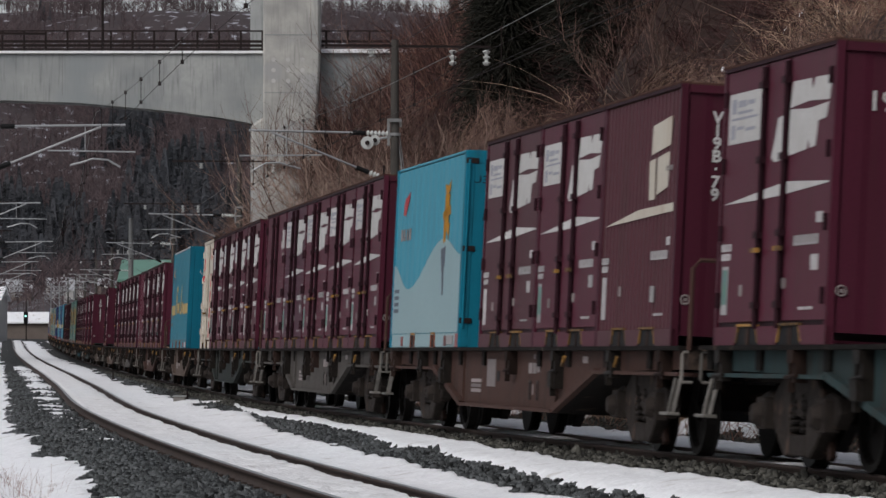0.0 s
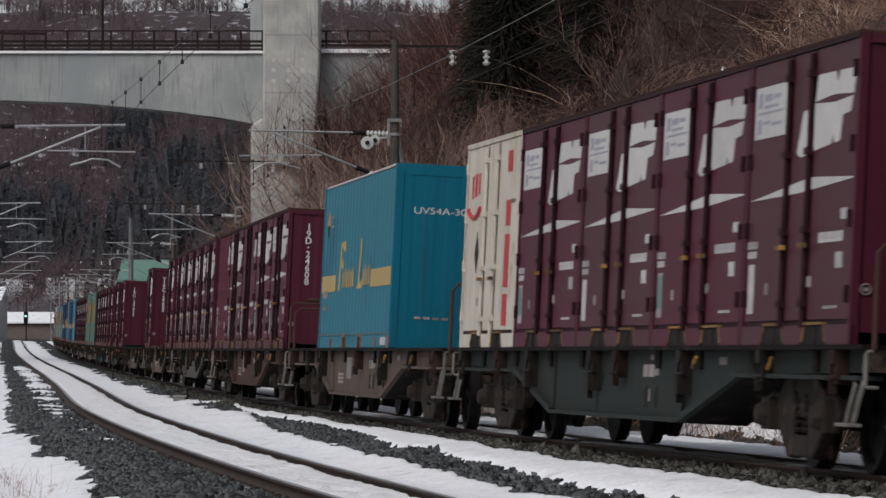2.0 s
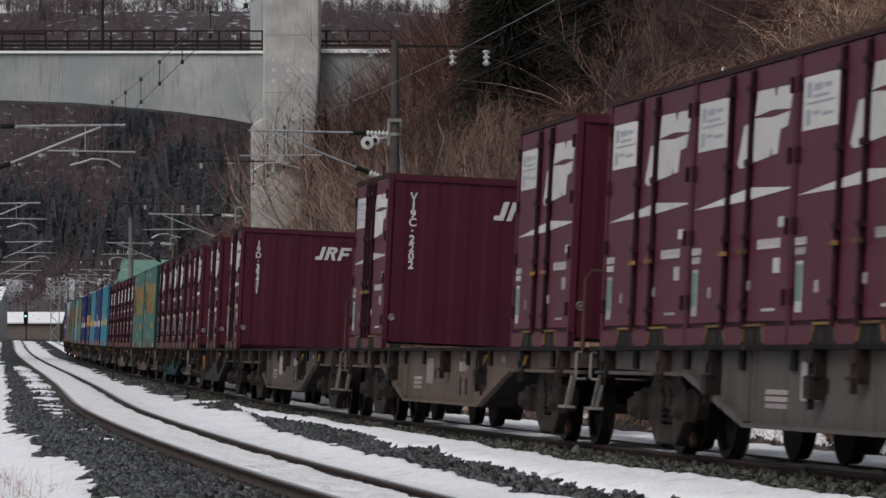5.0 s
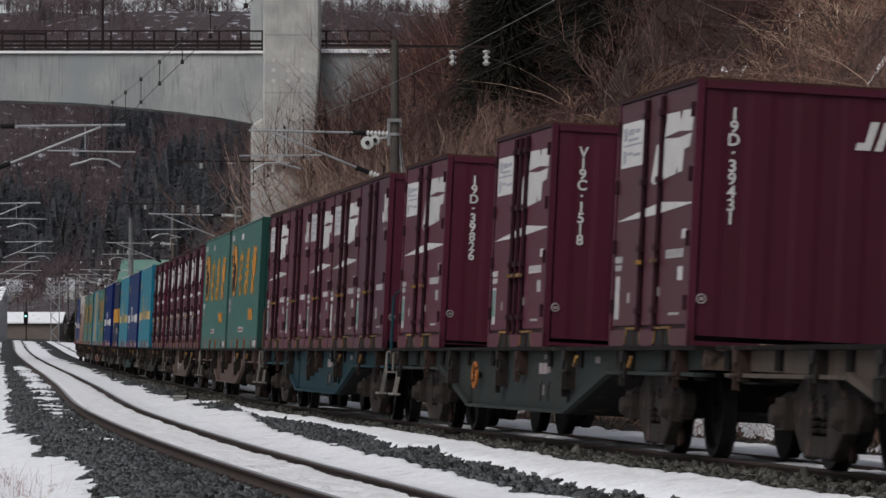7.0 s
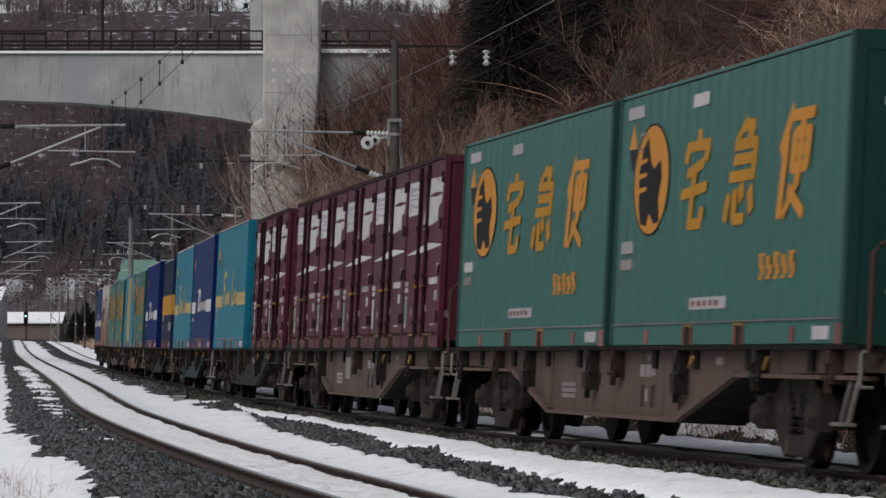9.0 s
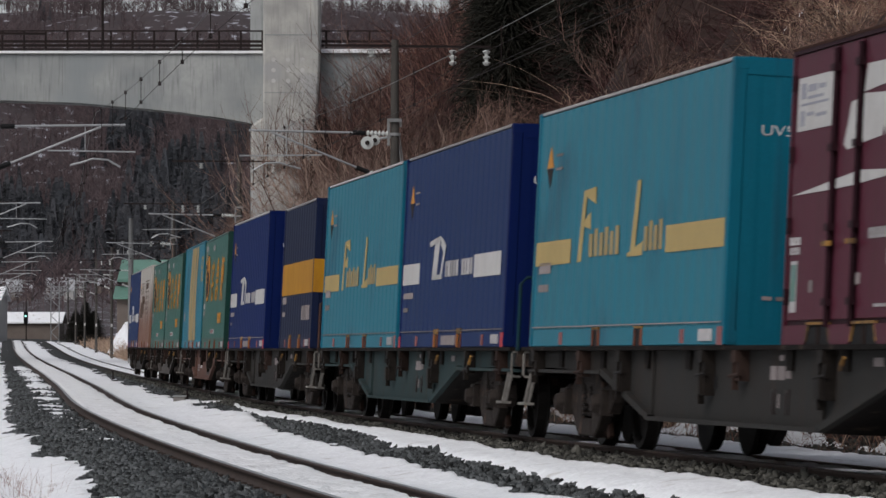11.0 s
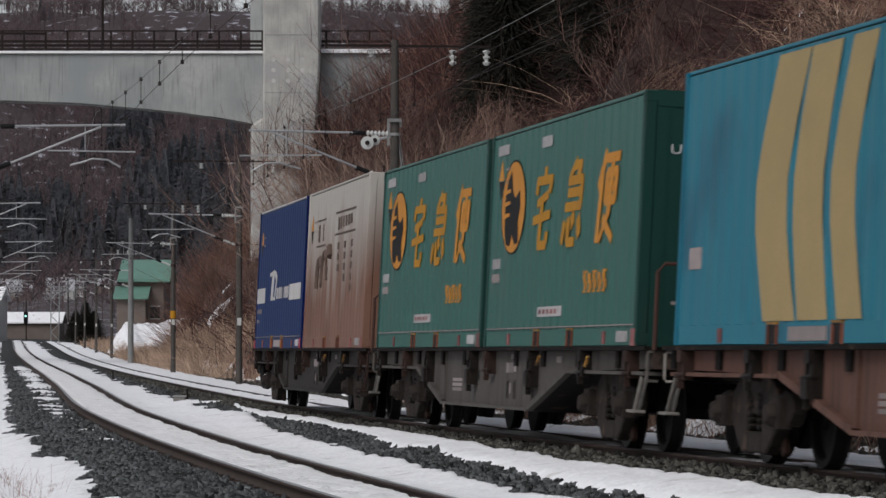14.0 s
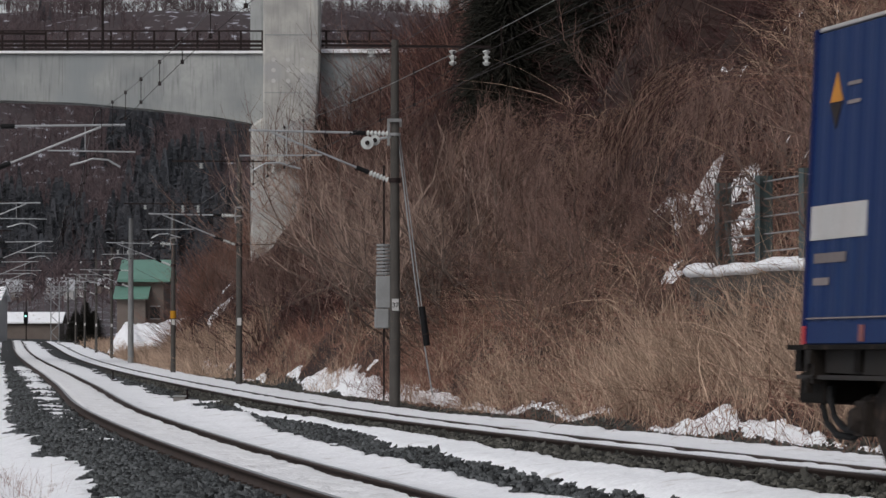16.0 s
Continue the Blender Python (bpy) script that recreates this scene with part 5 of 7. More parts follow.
        part("lock_rod", tube(bmesh.new(), [(-W / 2 + 0.045, -h - 0.02, 0.25), (-W / 2 + 0.045, -h - 0.02, 2.35)], 0.014, sides=6), M["sky_end"], c)
    elif style == "sooty":  # silver gone brown, with dark marks
        for y0, y1, z0, z1 in ((h * 0.66, h * 0.36, 2.08, 2.105), (h * 0.66, h * 0.36, 1.66, 1.685), (h * 0.61, h * 0.56, 1.74, 2.02), (h * 0.45, h * 0.42, 1.74, 2.02), (0.1, -h * 0.62, 2.12, 2.15), (0.1, -h * 0.62, 1.78, 1.81)):
            bar("painted_line", y0, y1, z0, z1, "faded_dark")
        for i in range(6):
            bar("sign_stroke", -0.3 - 0.36 * i, -0.5 - 0.36 * i, 1.86 + 0.01 * i, 2.06, "faded_dark")
        for j, y in enumerate((-0.35, -1.3, -2.3)):
            for k in range(3 + j):
                bar("sign_stroke", y, y - 0.22, 1.55 - 0.17 * k, 1.66 - 0.17 * k, "faded_dark")
        bm = tube(bmesh.new(), [(xt - 0.002, h * 0.50 - 0.74 * k + 0.36 * math.cos(t), 0.92 + 0.55 * math.sin(t) + 0.1 * k) for k in range(2) for t in np.linspace(0.1, 3.0, 9)[::1]], 0.05, 0.03, sides=4)
        tube(bm, [(xt - 0.002, 0.62, 1.62), (xt - 0.002, 0.5, 1.46)], 0.08, sides=6)
        part("painted_mark", bm, M["faded_dark"], c, "dark brush-stroke mark")
        for e in (-0.9, -0.3, 0.3, 0.9):
            part("end_lock_bar", tube(bmesh.new(), [(e, -h - 0.01, 0.2), (e, -h - 0.01, H - 0.12)], 0.025, sides=6), M["rust_rim"], c)
    # warning diamond near the far end
    if style in ("group", "liner", "parcel", "sooty"):
        bar("label_plate", h * 0.77, h * 0.69, 2.07, 2.10, "sticker_pink")
        bar("label_plate", h * 0.77, h * 0.69, 1.92, 1.95, "sticker_pink")
        if style == "group":
            part("tail_mark", boxes((xs - 0.004, x + 0.01, h - 0.12, h - 0.02, 0.0, 0.15)), M["red"], c)
        part("upper_diamond", side_shape(bmesh.new(), [(h * 0.88, 1.96), (h * 0.80, 1.96), (h * 0.84, 2.2)], xt), M["orange"], c, "orange diamond half")
        part("lower_diamond", side_shape(bmesh.new(), [(h * 0.88, 1.95), (h * 0.84, 1.74), (h * 0.80, 1.95)], xt), M["dark_steel"], c)
    if code:
        lettering(code, 0.135, M["black" if style == "wave" else "white"], c, Matrix.Translation((-1.16 if style == "wave" else -0.98, -h + 0.006, 2.06 if style == "wave" else 1.90)) @ END @ Matrix.Diagonal((1.3, 1, 1, 1)))
        for k in range(4):
            part("label_plate", boxes((-0.9 + 0.13 * k, -0.81 + 0.13 * k, -h + 0.002, -h + 0.01, 0.42, 0.455)), M["sticker_pink"], c)
        part("end_hatch", soften(boxes((-0.30, 0.17, -h - 0.006, -h + 0.02, H - 0.44, H - 0.16)), 0.006), M[end], c)
    return c


def reefer_container():
    c = goods_container("", "marked")
    for o in c.children:
        if o.name.startswith(("side_panel", "corner_post", "end_panel", "foot_rail", "top_rim", "door_leaf", "lock_bar", "hinge", "head_rail", "end_header")):
            o.data.materials.clear()
            o.data.materials.append(M["ivory"])
    for o in list(c.children):
        if o.name.startswith(("route_card", "faded_lettering", "painted_mark")):
            for q in list(o.children):
                bpy.data.objects.remove(q)
            bpy.data.objects.remove(o)
    for z0, z1 in ((0.25, 0.62), (0.70, 1.32), (1.42, 1.72), (2.05, 2.3)):
        part("stripe", boxes((-1.222, -1.214, -1.28, -1.0, z0, z1)), M["red"], c, "red stripe")
    for y0, y1, z0, z1 in ((1.45, 1.36, 1.82, 2.1), (1.24, 1.12, 1.84, 2.12), (1.0, 0.9, 1.86, 2.12)):
        part("red_mark", boxes((-1.222, -1.214, y1, y0, z0, z1)), M["red"], c)
    arc = tube(bmesh.new(), [(-1.218, 1.2 + 0.42 * math.cos(t), 1.72 + 0.14 * math.sin(t)) for t in np.linspace(3.3, 6.1, 9)], 0.035, sides=4)
    part("red_mark", arc, M["red"], c, "red curved mark")
    part("diamond_mark", side_shape(bmesh.new(), [(1.1, 1.15), (0.95, 0.9), (0.8, 1.15), (0.95, 1.4)], -1.214), M["dark_steel"], c)
    return c


PURPLE = "wine-purple steel goods container with white marks on a flat wagon"
TRAIN = []  # (thing, wagon number, distance of its middle from the wagon's rear)


def load(thing, wagon, y, label, category="container", group=""):
    tagged(thing, label, category, group)
    TRAIN.append((thing, wagon, y))


def slot(i):
    return 0.85 + 3.74 * (i - 1) + 3.74 / 2


COLOURS = ["soot", "grey", "oxide", "dark", "teal", "dark", "brown", "umber", "blue", "moss", "tan", "brown", "grey", "rust", "brown", "green", "grey", "rust", "teal"]
made_wagons = {}
for i, col in enumerate(COLOURS):
    if col in made_wagons:
        wg = copy_thing(made_wagons[col], Matrix())
    else:
        wg = made_wagons[col] = container_wagon(col)
    word = {"dark": "dark grey", "soot": "blackened", "grey": "pale grey", "teal": "dull teal", "green": "dark green-grey", "tan": "grey-tan", "rust": "rusty brown", "oxide": "rust-red", "umber": "brown", "moss": "dark green-grey"}.get(col, col)
    tagged(wg, f"grimy {word} flat wagon for containers on two bogies", "wagon", "wagons of the goods train")
    TRAIN.append((wg, i, 10.2))

templates = {}


paint_rng = random.Random(8)


def purple(wagon, i, kind="plain", code="", vented=False):
    paint = paint_rng.choice(("purple",) * 4 + ("purple_violet", "purple_brown", "purple_brown"))
    key = (kind, code, vented, paint)
    if key in templates:
        t = copy_thing(templates[key], Matrix())
    else:
        t = templates[key] = goods_container(code, kind, vented, paint)
    lab = {"plain": PURPLE, "marked": "plain wine-purple steel goods container with a small white mark", "ribbed": "fine-ribbed wine-purple steel goods container on a flat wagon"}[kind]
    load(t, wagon, slot(i), lab, group="purple goods containers")


P, K, R = "plain", "marked", "ribbed"
for wagon, rows in {
        5: ((4, P, ""), (5, P, "19D-40217")), 6: ((1, P, ""), (2, P, ""), (3, P, ""), (4, P, ""), (5, P, "19D-31770")),
        8: ((1, P, ""), (2, K, ""), (3, P, ""), (4, P, ""), (5, K, "19D")),
        9: ((1, P, "19D·39826"), (3, P, "V19C·1518"), (5, P, "19D·39431")),
        11: ((1, P, "V19C·2202"), (5, P, "")), 12: ((1, P, ""), (2, P, ""), (3, P, ""), (4, P, ""), (5, P, "19D")),
        13: ((1, R, ""), (2, P, ""), (3, K, ""), (4, P, ""), (5, P, "19D·24608")),
        15: ((2, P, ""), (3, P, ""), (4, P, ""), (5, P, "19D·30863")), 16: ((1, K, ""), (2, P, ""), (3, P, ""), (4, P, ""), (5, P, "19D")),
        17: ((3, P, ""), (4, P, ""), (5, R, "V19B·79")), 18: ((1, P, "19G"),)}.items():
    for i, kind, code in rows:
        purple(wagon, i, kind, code, vented=code.startswith("V19C"))

REAR, FRONT = 5.45, 14.95
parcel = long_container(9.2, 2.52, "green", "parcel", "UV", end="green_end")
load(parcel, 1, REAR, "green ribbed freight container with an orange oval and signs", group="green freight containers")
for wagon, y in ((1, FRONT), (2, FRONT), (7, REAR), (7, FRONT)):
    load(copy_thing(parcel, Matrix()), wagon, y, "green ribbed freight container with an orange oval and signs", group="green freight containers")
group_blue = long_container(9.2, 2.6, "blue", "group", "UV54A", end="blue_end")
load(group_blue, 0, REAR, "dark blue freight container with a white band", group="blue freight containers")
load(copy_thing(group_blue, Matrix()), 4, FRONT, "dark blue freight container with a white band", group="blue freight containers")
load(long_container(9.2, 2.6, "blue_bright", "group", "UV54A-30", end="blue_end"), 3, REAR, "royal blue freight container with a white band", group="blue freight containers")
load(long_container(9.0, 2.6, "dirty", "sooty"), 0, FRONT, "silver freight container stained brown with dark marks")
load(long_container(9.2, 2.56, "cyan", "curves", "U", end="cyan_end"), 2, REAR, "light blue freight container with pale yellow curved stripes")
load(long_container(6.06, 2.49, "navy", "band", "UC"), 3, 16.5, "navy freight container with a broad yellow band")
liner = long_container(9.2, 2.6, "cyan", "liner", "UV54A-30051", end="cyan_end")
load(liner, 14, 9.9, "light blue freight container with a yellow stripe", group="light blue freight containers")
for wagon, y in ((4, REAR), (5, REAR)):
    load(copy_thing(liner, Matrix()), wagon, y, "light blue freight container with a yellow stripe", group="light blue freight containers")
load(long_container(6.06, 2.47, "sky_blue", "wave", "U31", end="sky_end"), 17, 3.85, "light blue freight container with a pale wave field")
load(reefer_container(), 15, slot(1), "rust-streaked ivory container with red stripes")


def train_pose(wagon, y, t, height):
    """Pose of a thing on a wagon: the wagon's middle follows the line on its two bogies."""
    u = LAST - PITCH_WAGON * wagon - travelled(t)
    a, b = track_pose(u - 7.1), track_pose(u + 7.1)
    p, q = a.translation, b.translation
    d = (q - p).normalized()
    yaw, lift = math.atan2(-d.x, d.y), math.asin(d.z)
    m = Matrix.Translation((p + q) / 2) @ Matrix.Rotation(yaw, 4, "Z") @ Matrix.Rotation(lift, 4, "X") @ Matrix.Rotation(CANT_R, 4, "Y")
    return m @ Matrix.Translation((0, 10.2 - y, height))


def motions():
    times = [0.5 * i for i in range(33)]
    for thing, wagon, y in TRAIN:
        height = 0.0 if thing.name.startswith("container_wagon") else 1.042
        walk(thing, [(t, train_pose(wagon, y, t, height)) for t in times])


# ---- bridge over the valley ----
def bridge():
    b = tagged(new("road_bridge"), "pale concrete road bridge with a haunched girder and tall pylon", "bridge")
    bm = bmesh.new()
    low = [(-95, 14.2), (-80, 14.6), (-62, 15.6), (-45, 16.0), (-26, 15.95), (-21.5, 15.8), (-16, 15.3), (-13, 14.9), (-10.6, 14.45)]
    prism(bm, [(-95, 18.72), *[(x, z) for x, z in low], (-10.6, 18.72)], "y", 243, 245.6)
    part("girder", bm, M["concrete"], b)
    bm = bmesh.new()
    prism(bm, [(-95, 18.724), (-95, 18.86), (-10.6, 18.86), (-10.6, 18.724)], "y", 242.8, 251.3)
    part("deck_edge", bm, M["snow"], b, "snow-dusted deck edge")
    bm = bmesh.new()
    prism(bm, [(-7.2, 14.6), (-7.2, 18.74), (3.0, 18.74), (3.0, 15.4)], "y", 243, 251)
    part("side_span", bm, M["concrete"], b)
    part("deck_edge", boxes((-7.2, 3.0, 242.7, 251.3, 18.744, 18.97)), M["snow"], b)
    bm = bmesh.new()
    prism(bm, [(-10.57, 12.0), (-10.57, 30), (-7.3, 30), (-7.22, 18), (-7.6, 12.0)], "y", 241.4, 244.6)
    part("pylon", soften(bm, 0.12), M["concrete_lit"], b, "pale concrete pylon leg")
    part("rear_pylon", boxes((-11.9, -8.4, 254, 257, 0, 30)), M["concrete"], b)
    bm = bmesh.new()
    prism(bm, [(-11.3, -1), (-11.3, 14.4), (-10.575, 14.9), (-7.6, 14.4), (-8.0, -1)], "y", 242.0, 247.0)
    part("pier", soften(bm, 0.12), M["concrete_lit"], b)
    for x in (-58, -52, -46, -40, -34, -28.5, -22.5, -16.5):
        part("formwork_joint", boxes((x - 0.02, x + 0.02, 242.988, 243, 16.2, 18.7)), M["pole_light"], b)
    for i in range(3):
        for j in range(3):
            x, z = -9.95 + 0.85 * i, 17.0 + 0.62 * j
            part("filled_tie_hole", tube(bmesh.new(), [(x, 241.41, z), (x, 241.385, z)], 0.13, sides=12), M["white"], b)
    for z in (16.3, 19.7, 22.6, 25.6):
        part("pour_joint", boxes((-10.5, -7.35, 241.386, 241.4, z - 0.03, z + 0.03)), M["concrete"], b)
    for k, (x0, x1) in enumerate(((-60.0, -10.6), (-7.2, -3.0))):
        for z, t in ((20.04, 0.04), (19.42, 0.075), (19.18, 0.075), (18.96, 0.05)):
            part("railing_bar", boxes((x0, x1, 242.9 - t, 242.9 + t, z - t, z + t)), M["dark_steel"], b)
        n = int((x1 - x0) / 1.28)
        for i in range(n + 1):
            x = x1 - 0.06 - 1.28 * i
            part("railing_post", boxes((x - 0.065, x + 0.065, 242.84, 242.96, 18.85, 20.06)), M["dark_steel"], b)
    lamp = tube(bmesh.new(), [(-20.2, 244, 18.8), (-20.2, 244, 27.5)], 0.09, 0.06, 8)
    part("lamp_column", lamp, M["dark_steel"], b)


bridge()


# ---- overhead line ----
def insulator(bm, a, b, r=0.075, discs=5):
    """A ribbed porcelain body, turned in one piece from a to b."""
    a, b = Vector(a), Vector(b)
    d = (b - a).normalized()
    s = d.cross(Vector((0, 1, 0))).normalized()
    q = d.cross(s)
    rings = []
    for i in range(discs):
        for f, k in ((0.05, 0.45), (0.2, 1.0), (0.45, 0.9), (0.8, 0.45)):
            p = a.lerp(b, (i + f) / discs)
            rings.append([bm.verts.new(p + (s * math.cos(t) + q * math.sin(t)) * r * k) for t in [2 * math.pi * j / 10 for j in range(10)]])
    for A, B in zip(rings, rings[1:]):
        for j in range(10):
            bm.faces.new((A[j], A[(j + 1) % 10], B[(j + 1) % 10], B[j]))
    bm.faces.new(rings[0][::-1])
    bm.faces.new(rings[-1])
    return bm


def mast(height=7.7, pale=False):
    """A line mast with a cantilever reaching 2.4 m towards its track (minus x) and a feeder arm."""
    m = new("line_mast")
    col = M["pole_light"] if pale else M["pole"]
    part("pole", tube(bmesh.new(), [(0, 0, -0.6), (0, 0, height / 2), (0, 0, height)], 0.122 if not pale else 0.19, 0.08 if not pale else 0.14, 14), col, m)
    bm = boxes((-1.5, 2.05, -0.03, 0.03, 7.54, 7.59))
    part("feeder_arm", bm, M["dark_steel"], m)
    for x in (1.24, 1.96, -0.5):
        bm = insulator(bmesh.new(), (x, 0, 7.5), (x, 0, 7.14 if x > 0 else 7.3), 0.085, 3)
        part("insulator", bm, M["porcelain"], m, "white porcelain insulator")
    part("upper_tube", tube(bmesh.new(), [(-0.85, 0, 5.72), (-3.1, 0, 5.76)], 0.024, sides=8), M["galv"], m)
    part("upper_sleeve", tube(bmesh.new(), [(-0.62, 0, 5.715), (-0.9, 0, 5.72)], 0.05, sides=8), M["black"], m)
    part("insulator", insulator(bmesh.new(), (-0.14, 0, 5.70), (-0.62, 0, 5.715), 0.065, 6), M["porcelain"], m, "white porcelain insulator")
    part("lower_tube", tube(bmesh.new(), [(-0.80, 0, 4.98), (-2.62, 0, 5.72)], 0.022, sides=8), M["galv"], m)
    part("lower_sleeve", tube(bmesh.new(), [(-0.55, 0, 4.88), (-0.82, 0, 4.99)], 0.05, sides=8), M["black"], m)
    part("insulator", insulator(bmesh.new(), (-0.14, 0, 4.72), (-0.55, 0, 4.88), 0.065, 6), M["porcelain"], m, "white porcelain insulator")
    part("steady_arm", tube(bmesh.new(), [(-3.3, 0, 5.22), (-1.55, 0, 5.24)], 0.018, sides=6), M["galv"], m)
    part("registration_arm", tube(bmesh.new(), [(-3.0, 0, 4.92), (-2.75, 0, 5.06), (-2.45, 0, 5.08), (-2.2, 0, 5.0), (-2.0, 0, 4.95)], 0.022, sides=6), M["galv"], m)
    part("dropper_bracket", tube(bmesh.new(), [(-2.3, 0, 5.75), (-2.3, 0, 5.22)], 0.012, sides=6), M["galv"], m)
    clamp = part("band_clamp", tube(bmesh.new(), [(0, 0, 5.66), (0, 0, 5.72)], 0.125, sides=12), M["pole_light"], m)
    part("clamp_plate", boxes((-0.16, -0.11, -0.05, 0.05, 5.45, 6.02), (0.10, 0.14, -0.04, 0.04, 5.85, 6.02), (-0.14, 0.12, -0.125, -0.105, 5.95, 6.02)), M["pole_light"], clamp)
    part("band_clamp", tube(bmesh.new(), [(0, 0, 4.66), (0, 0, 4.76)], 0.125, sides=12), M["dark_steel"], m)
    part("number_plate", boxes((-0.07, 0.07, -0.122, -0.1, 1.95, 2.2)), M["white"], m, "small white plate")
    return m


MAST_LABEL = "dark concrete line mast with a grey cantilever and white insulators"
first_mast, pale_mast = mast(), mast(8.9, True)


def set_mast(src, u, lat, mirror, label, fresh):
    x, y, t = line(u)
    p = at_line(np.array([u]), lat, float(ground(u, lat)) if abs(lat) < 12 else 0.0)[0]
    base = max(float(rise(u)) - 0.2, float(p[2])) if not mirror else float(rise(u)) - 0.2
    m = Matrix.Translation((p[0], p[1], base)) @ Matrix.Rotation(float(t) + (math.pi if mirror else 0), 4, "Z")
    ob = copy_thing(src, m) if fresh else src
    ob.matrix_basis = m
    return tagged(ob, label, "line mast", "masts along the line")


set_mast(first_mast, 52.5, 2.36, False, MAST_LABEL, False)
first_mast.location.z += 0.15
RIGHT_MASTS, LEFT_MASTS = [106.5, 157, 262, 316, 370, 424, 480], [48, 103, 157, 210, 263, 318, 372, 426]
for u in RIGHT_MASTS:
    mst = set_mast(first_mast, u, 2.38, False, MAST_LABEL, True)
    mst.location.z += 0.3 if u >= 157 else 0.1
    for o in mst.children:
        if o.name.startswith("feeder_arm") or (o.name.startswith("insulator") and max(v.co.z for v in o.data.vertices) > 7):
            o.location.x -= 0.8
    if u == 157:
        part("warning_band", tube(bmesh.new(), [(0, 0, 2.25), (0, 0, 2.6)], 0.14, sides=12), M["gold"], mst, "yellow warning band")
set_mast(pale_mast, 218, 2.4, False, "pale concrete line mast with a grey cantilever", False)
for u in LEFT_MASTS:
    lm_ob = set_mast(first_mast, u, float(left_mid(u)) - (3.95 if u == 103 else 2.75), True, MAST_LABEL, True)
    lm_ob.location.z += 0.34 if u == 103 else 0.35 if u > 103 else 0.0

# fittings of the nearest mast
mast_p = at_line(np.array([52.5]), 2.36, 0.0)[0]
mx, my = float(mast_p[0]), float(mast_p[1])
guy = tagged(new("mast_guy"), "grey steel guy wire with a black sleeve beside the mast", "guy wire")
part("wire", tube(bmesh.new(), [(mx + 0.05, my, 5.7), (mx + 0.42, my, 2.6), (mx + 0.62, my, 1.2), (mx + 0.8, my, 0.1)], 0.016, sides=6), M["galv"], guy)
part("wire", tube(bmesh.new(), [(mx + 0.10, my + 0.1, 5.6), (mx + 0.58, my, 1.9)], 0.012, sides=6), M["galv"], guy)
part("sleeve", soften(tube(bmesh.new(), [(mx + 0.57, my - 0.01, 1.98), (mx + 0.68, my - 0.01, 1.15)], 0.075, sides=8), 0.01), M["black"], guy)
weights = tagged(new("tension_weights"), "stack of grey iron tension weights hanging behind the mast", "weights")
wx, wy = mx - 0.24, my + 0.6
for i in range(9):
    part("weight_disc", soften(tube(bmesh.new(), [(wx, wy, 2.66 + 0.075 * i), (wx, wy, 2.715 + 0.075 * i)], 0.16, sides=12), 0.008), M["pole_light"], weights)
part("weight_block", soften(boxes((wx - 0.17, wx + 0.17, wy - 0.14, wy + 0.14, 1.95, 2.64)), 0.02), M["pole_light"], weights)
part("weight_block", soften(boxes((wx - 0.20, wx + 0.12, wy - 0.14, wy + 0.14, 1.52, 1.94)), 0.02), M["pole_light"], weights)
part("rod", tube(bmesh.new(), [(wx, wy, 0.0), (wx, wy, 5.0)], 0.02, sides=6), M["dark_steel"], weights)
bal = tagged(new("wire_tensioner"), "white balancing wheel on the mast for the wires", "wire tensioner")
for q, x in ((0, mx - 0.42), (1, mx - 0.58)):
    wh = part("wheel", soften(tube(bmesh.new(), [(x, my - 0.1 - 0.12 * q, 5.5 - 0.06 * q), (x, my - 0.02 - 0.12 * q, 5.5 - 0.06 * q)], 0.14 - 0.03 * (1 - q), sides=16), 0.01), M["porcelain"], bal)
    part("hub", tube(bmesh.new(), [(x, my - 0.14 - 0.12 * q, 5.5 - 0.06 * q), (x, my - 0.1 - 0.12 * q, 5.5 - 0.06 * q)], 0.05, sides=10), M["dark_steel"], wh)
part("bracket", tube(bmesh.new(), [(mx - 0.5, my - 0.05, 5.5), (mx, my, 5.6)], 0.03, sides=6), M["galv"], bal)
lettering("37", 0.15, M["black"], first_mast, Matrix.Translation((-0.075, -0.125, 2.02)) @ END)


def wire(name, pts, r, droppers=(), sag_pts=None):
    w = new(name)
    part("conductor", tube(bmesh.new(), pts, r, sides=4), M["dark_steel"], w)
    return w


def span_points(us, lat_f, z_f):
    return [tuple(at_line(np.array([u]), lat_f(u), z_f(u))[0]) for u in us]


def catenary(sup, lat0, label, near_sag):
    """Contact wire, sagging messenger and droppers from support to support."""
    c = tagged(new("overhead_wire"), label, "overhead wire")
    us = np.arange(sup[0] - 55, sup[-1], 3.0)
    sup = [sup[0] - 54] + list(sup)
    part("contact_wire", tube(bmesh.new(), span_points(us, lat0, lambda u: float(rise(u)) + 4.93), 0.0055, sides=4), M["dark_steel"], c)

    def hang(u):
        for a, b in zip(sup, sup[1:]):
            if a <= u <= b:
                k = (u - a) / (b - a)
                return float(rise(u)) + 5.78 - (near_sag if a < 0 else 0.55) * 4 * k * (1 - k)
        return float(rise(u)) + 5.78
    part("messenger_wire", tube(bmesh.new(), span_points(us, lat0, hang), 0.0055, sides=4), M["pole_light"], c)
    for u in np.arange(sup[0] + 4.5, 160, 4.5):
        p = at_line(np.array([u]), lat0(u), 0.0)[0]
        bm = tube(bmesh.new(), [(p[0], p[1], float(rise(u)) + 4.93), (p[0], p[1], hang(u))], 0.006, sides=4)
        for z in (float(rise(u)) + 4.93, hang(u)):
            tube(bm, [(p[0], p[1], z - 0.028), (p[0], p[1], z + 0.028)], 0.024, sides=6)
        part("dropper", bm, M["dark_steel"], c)


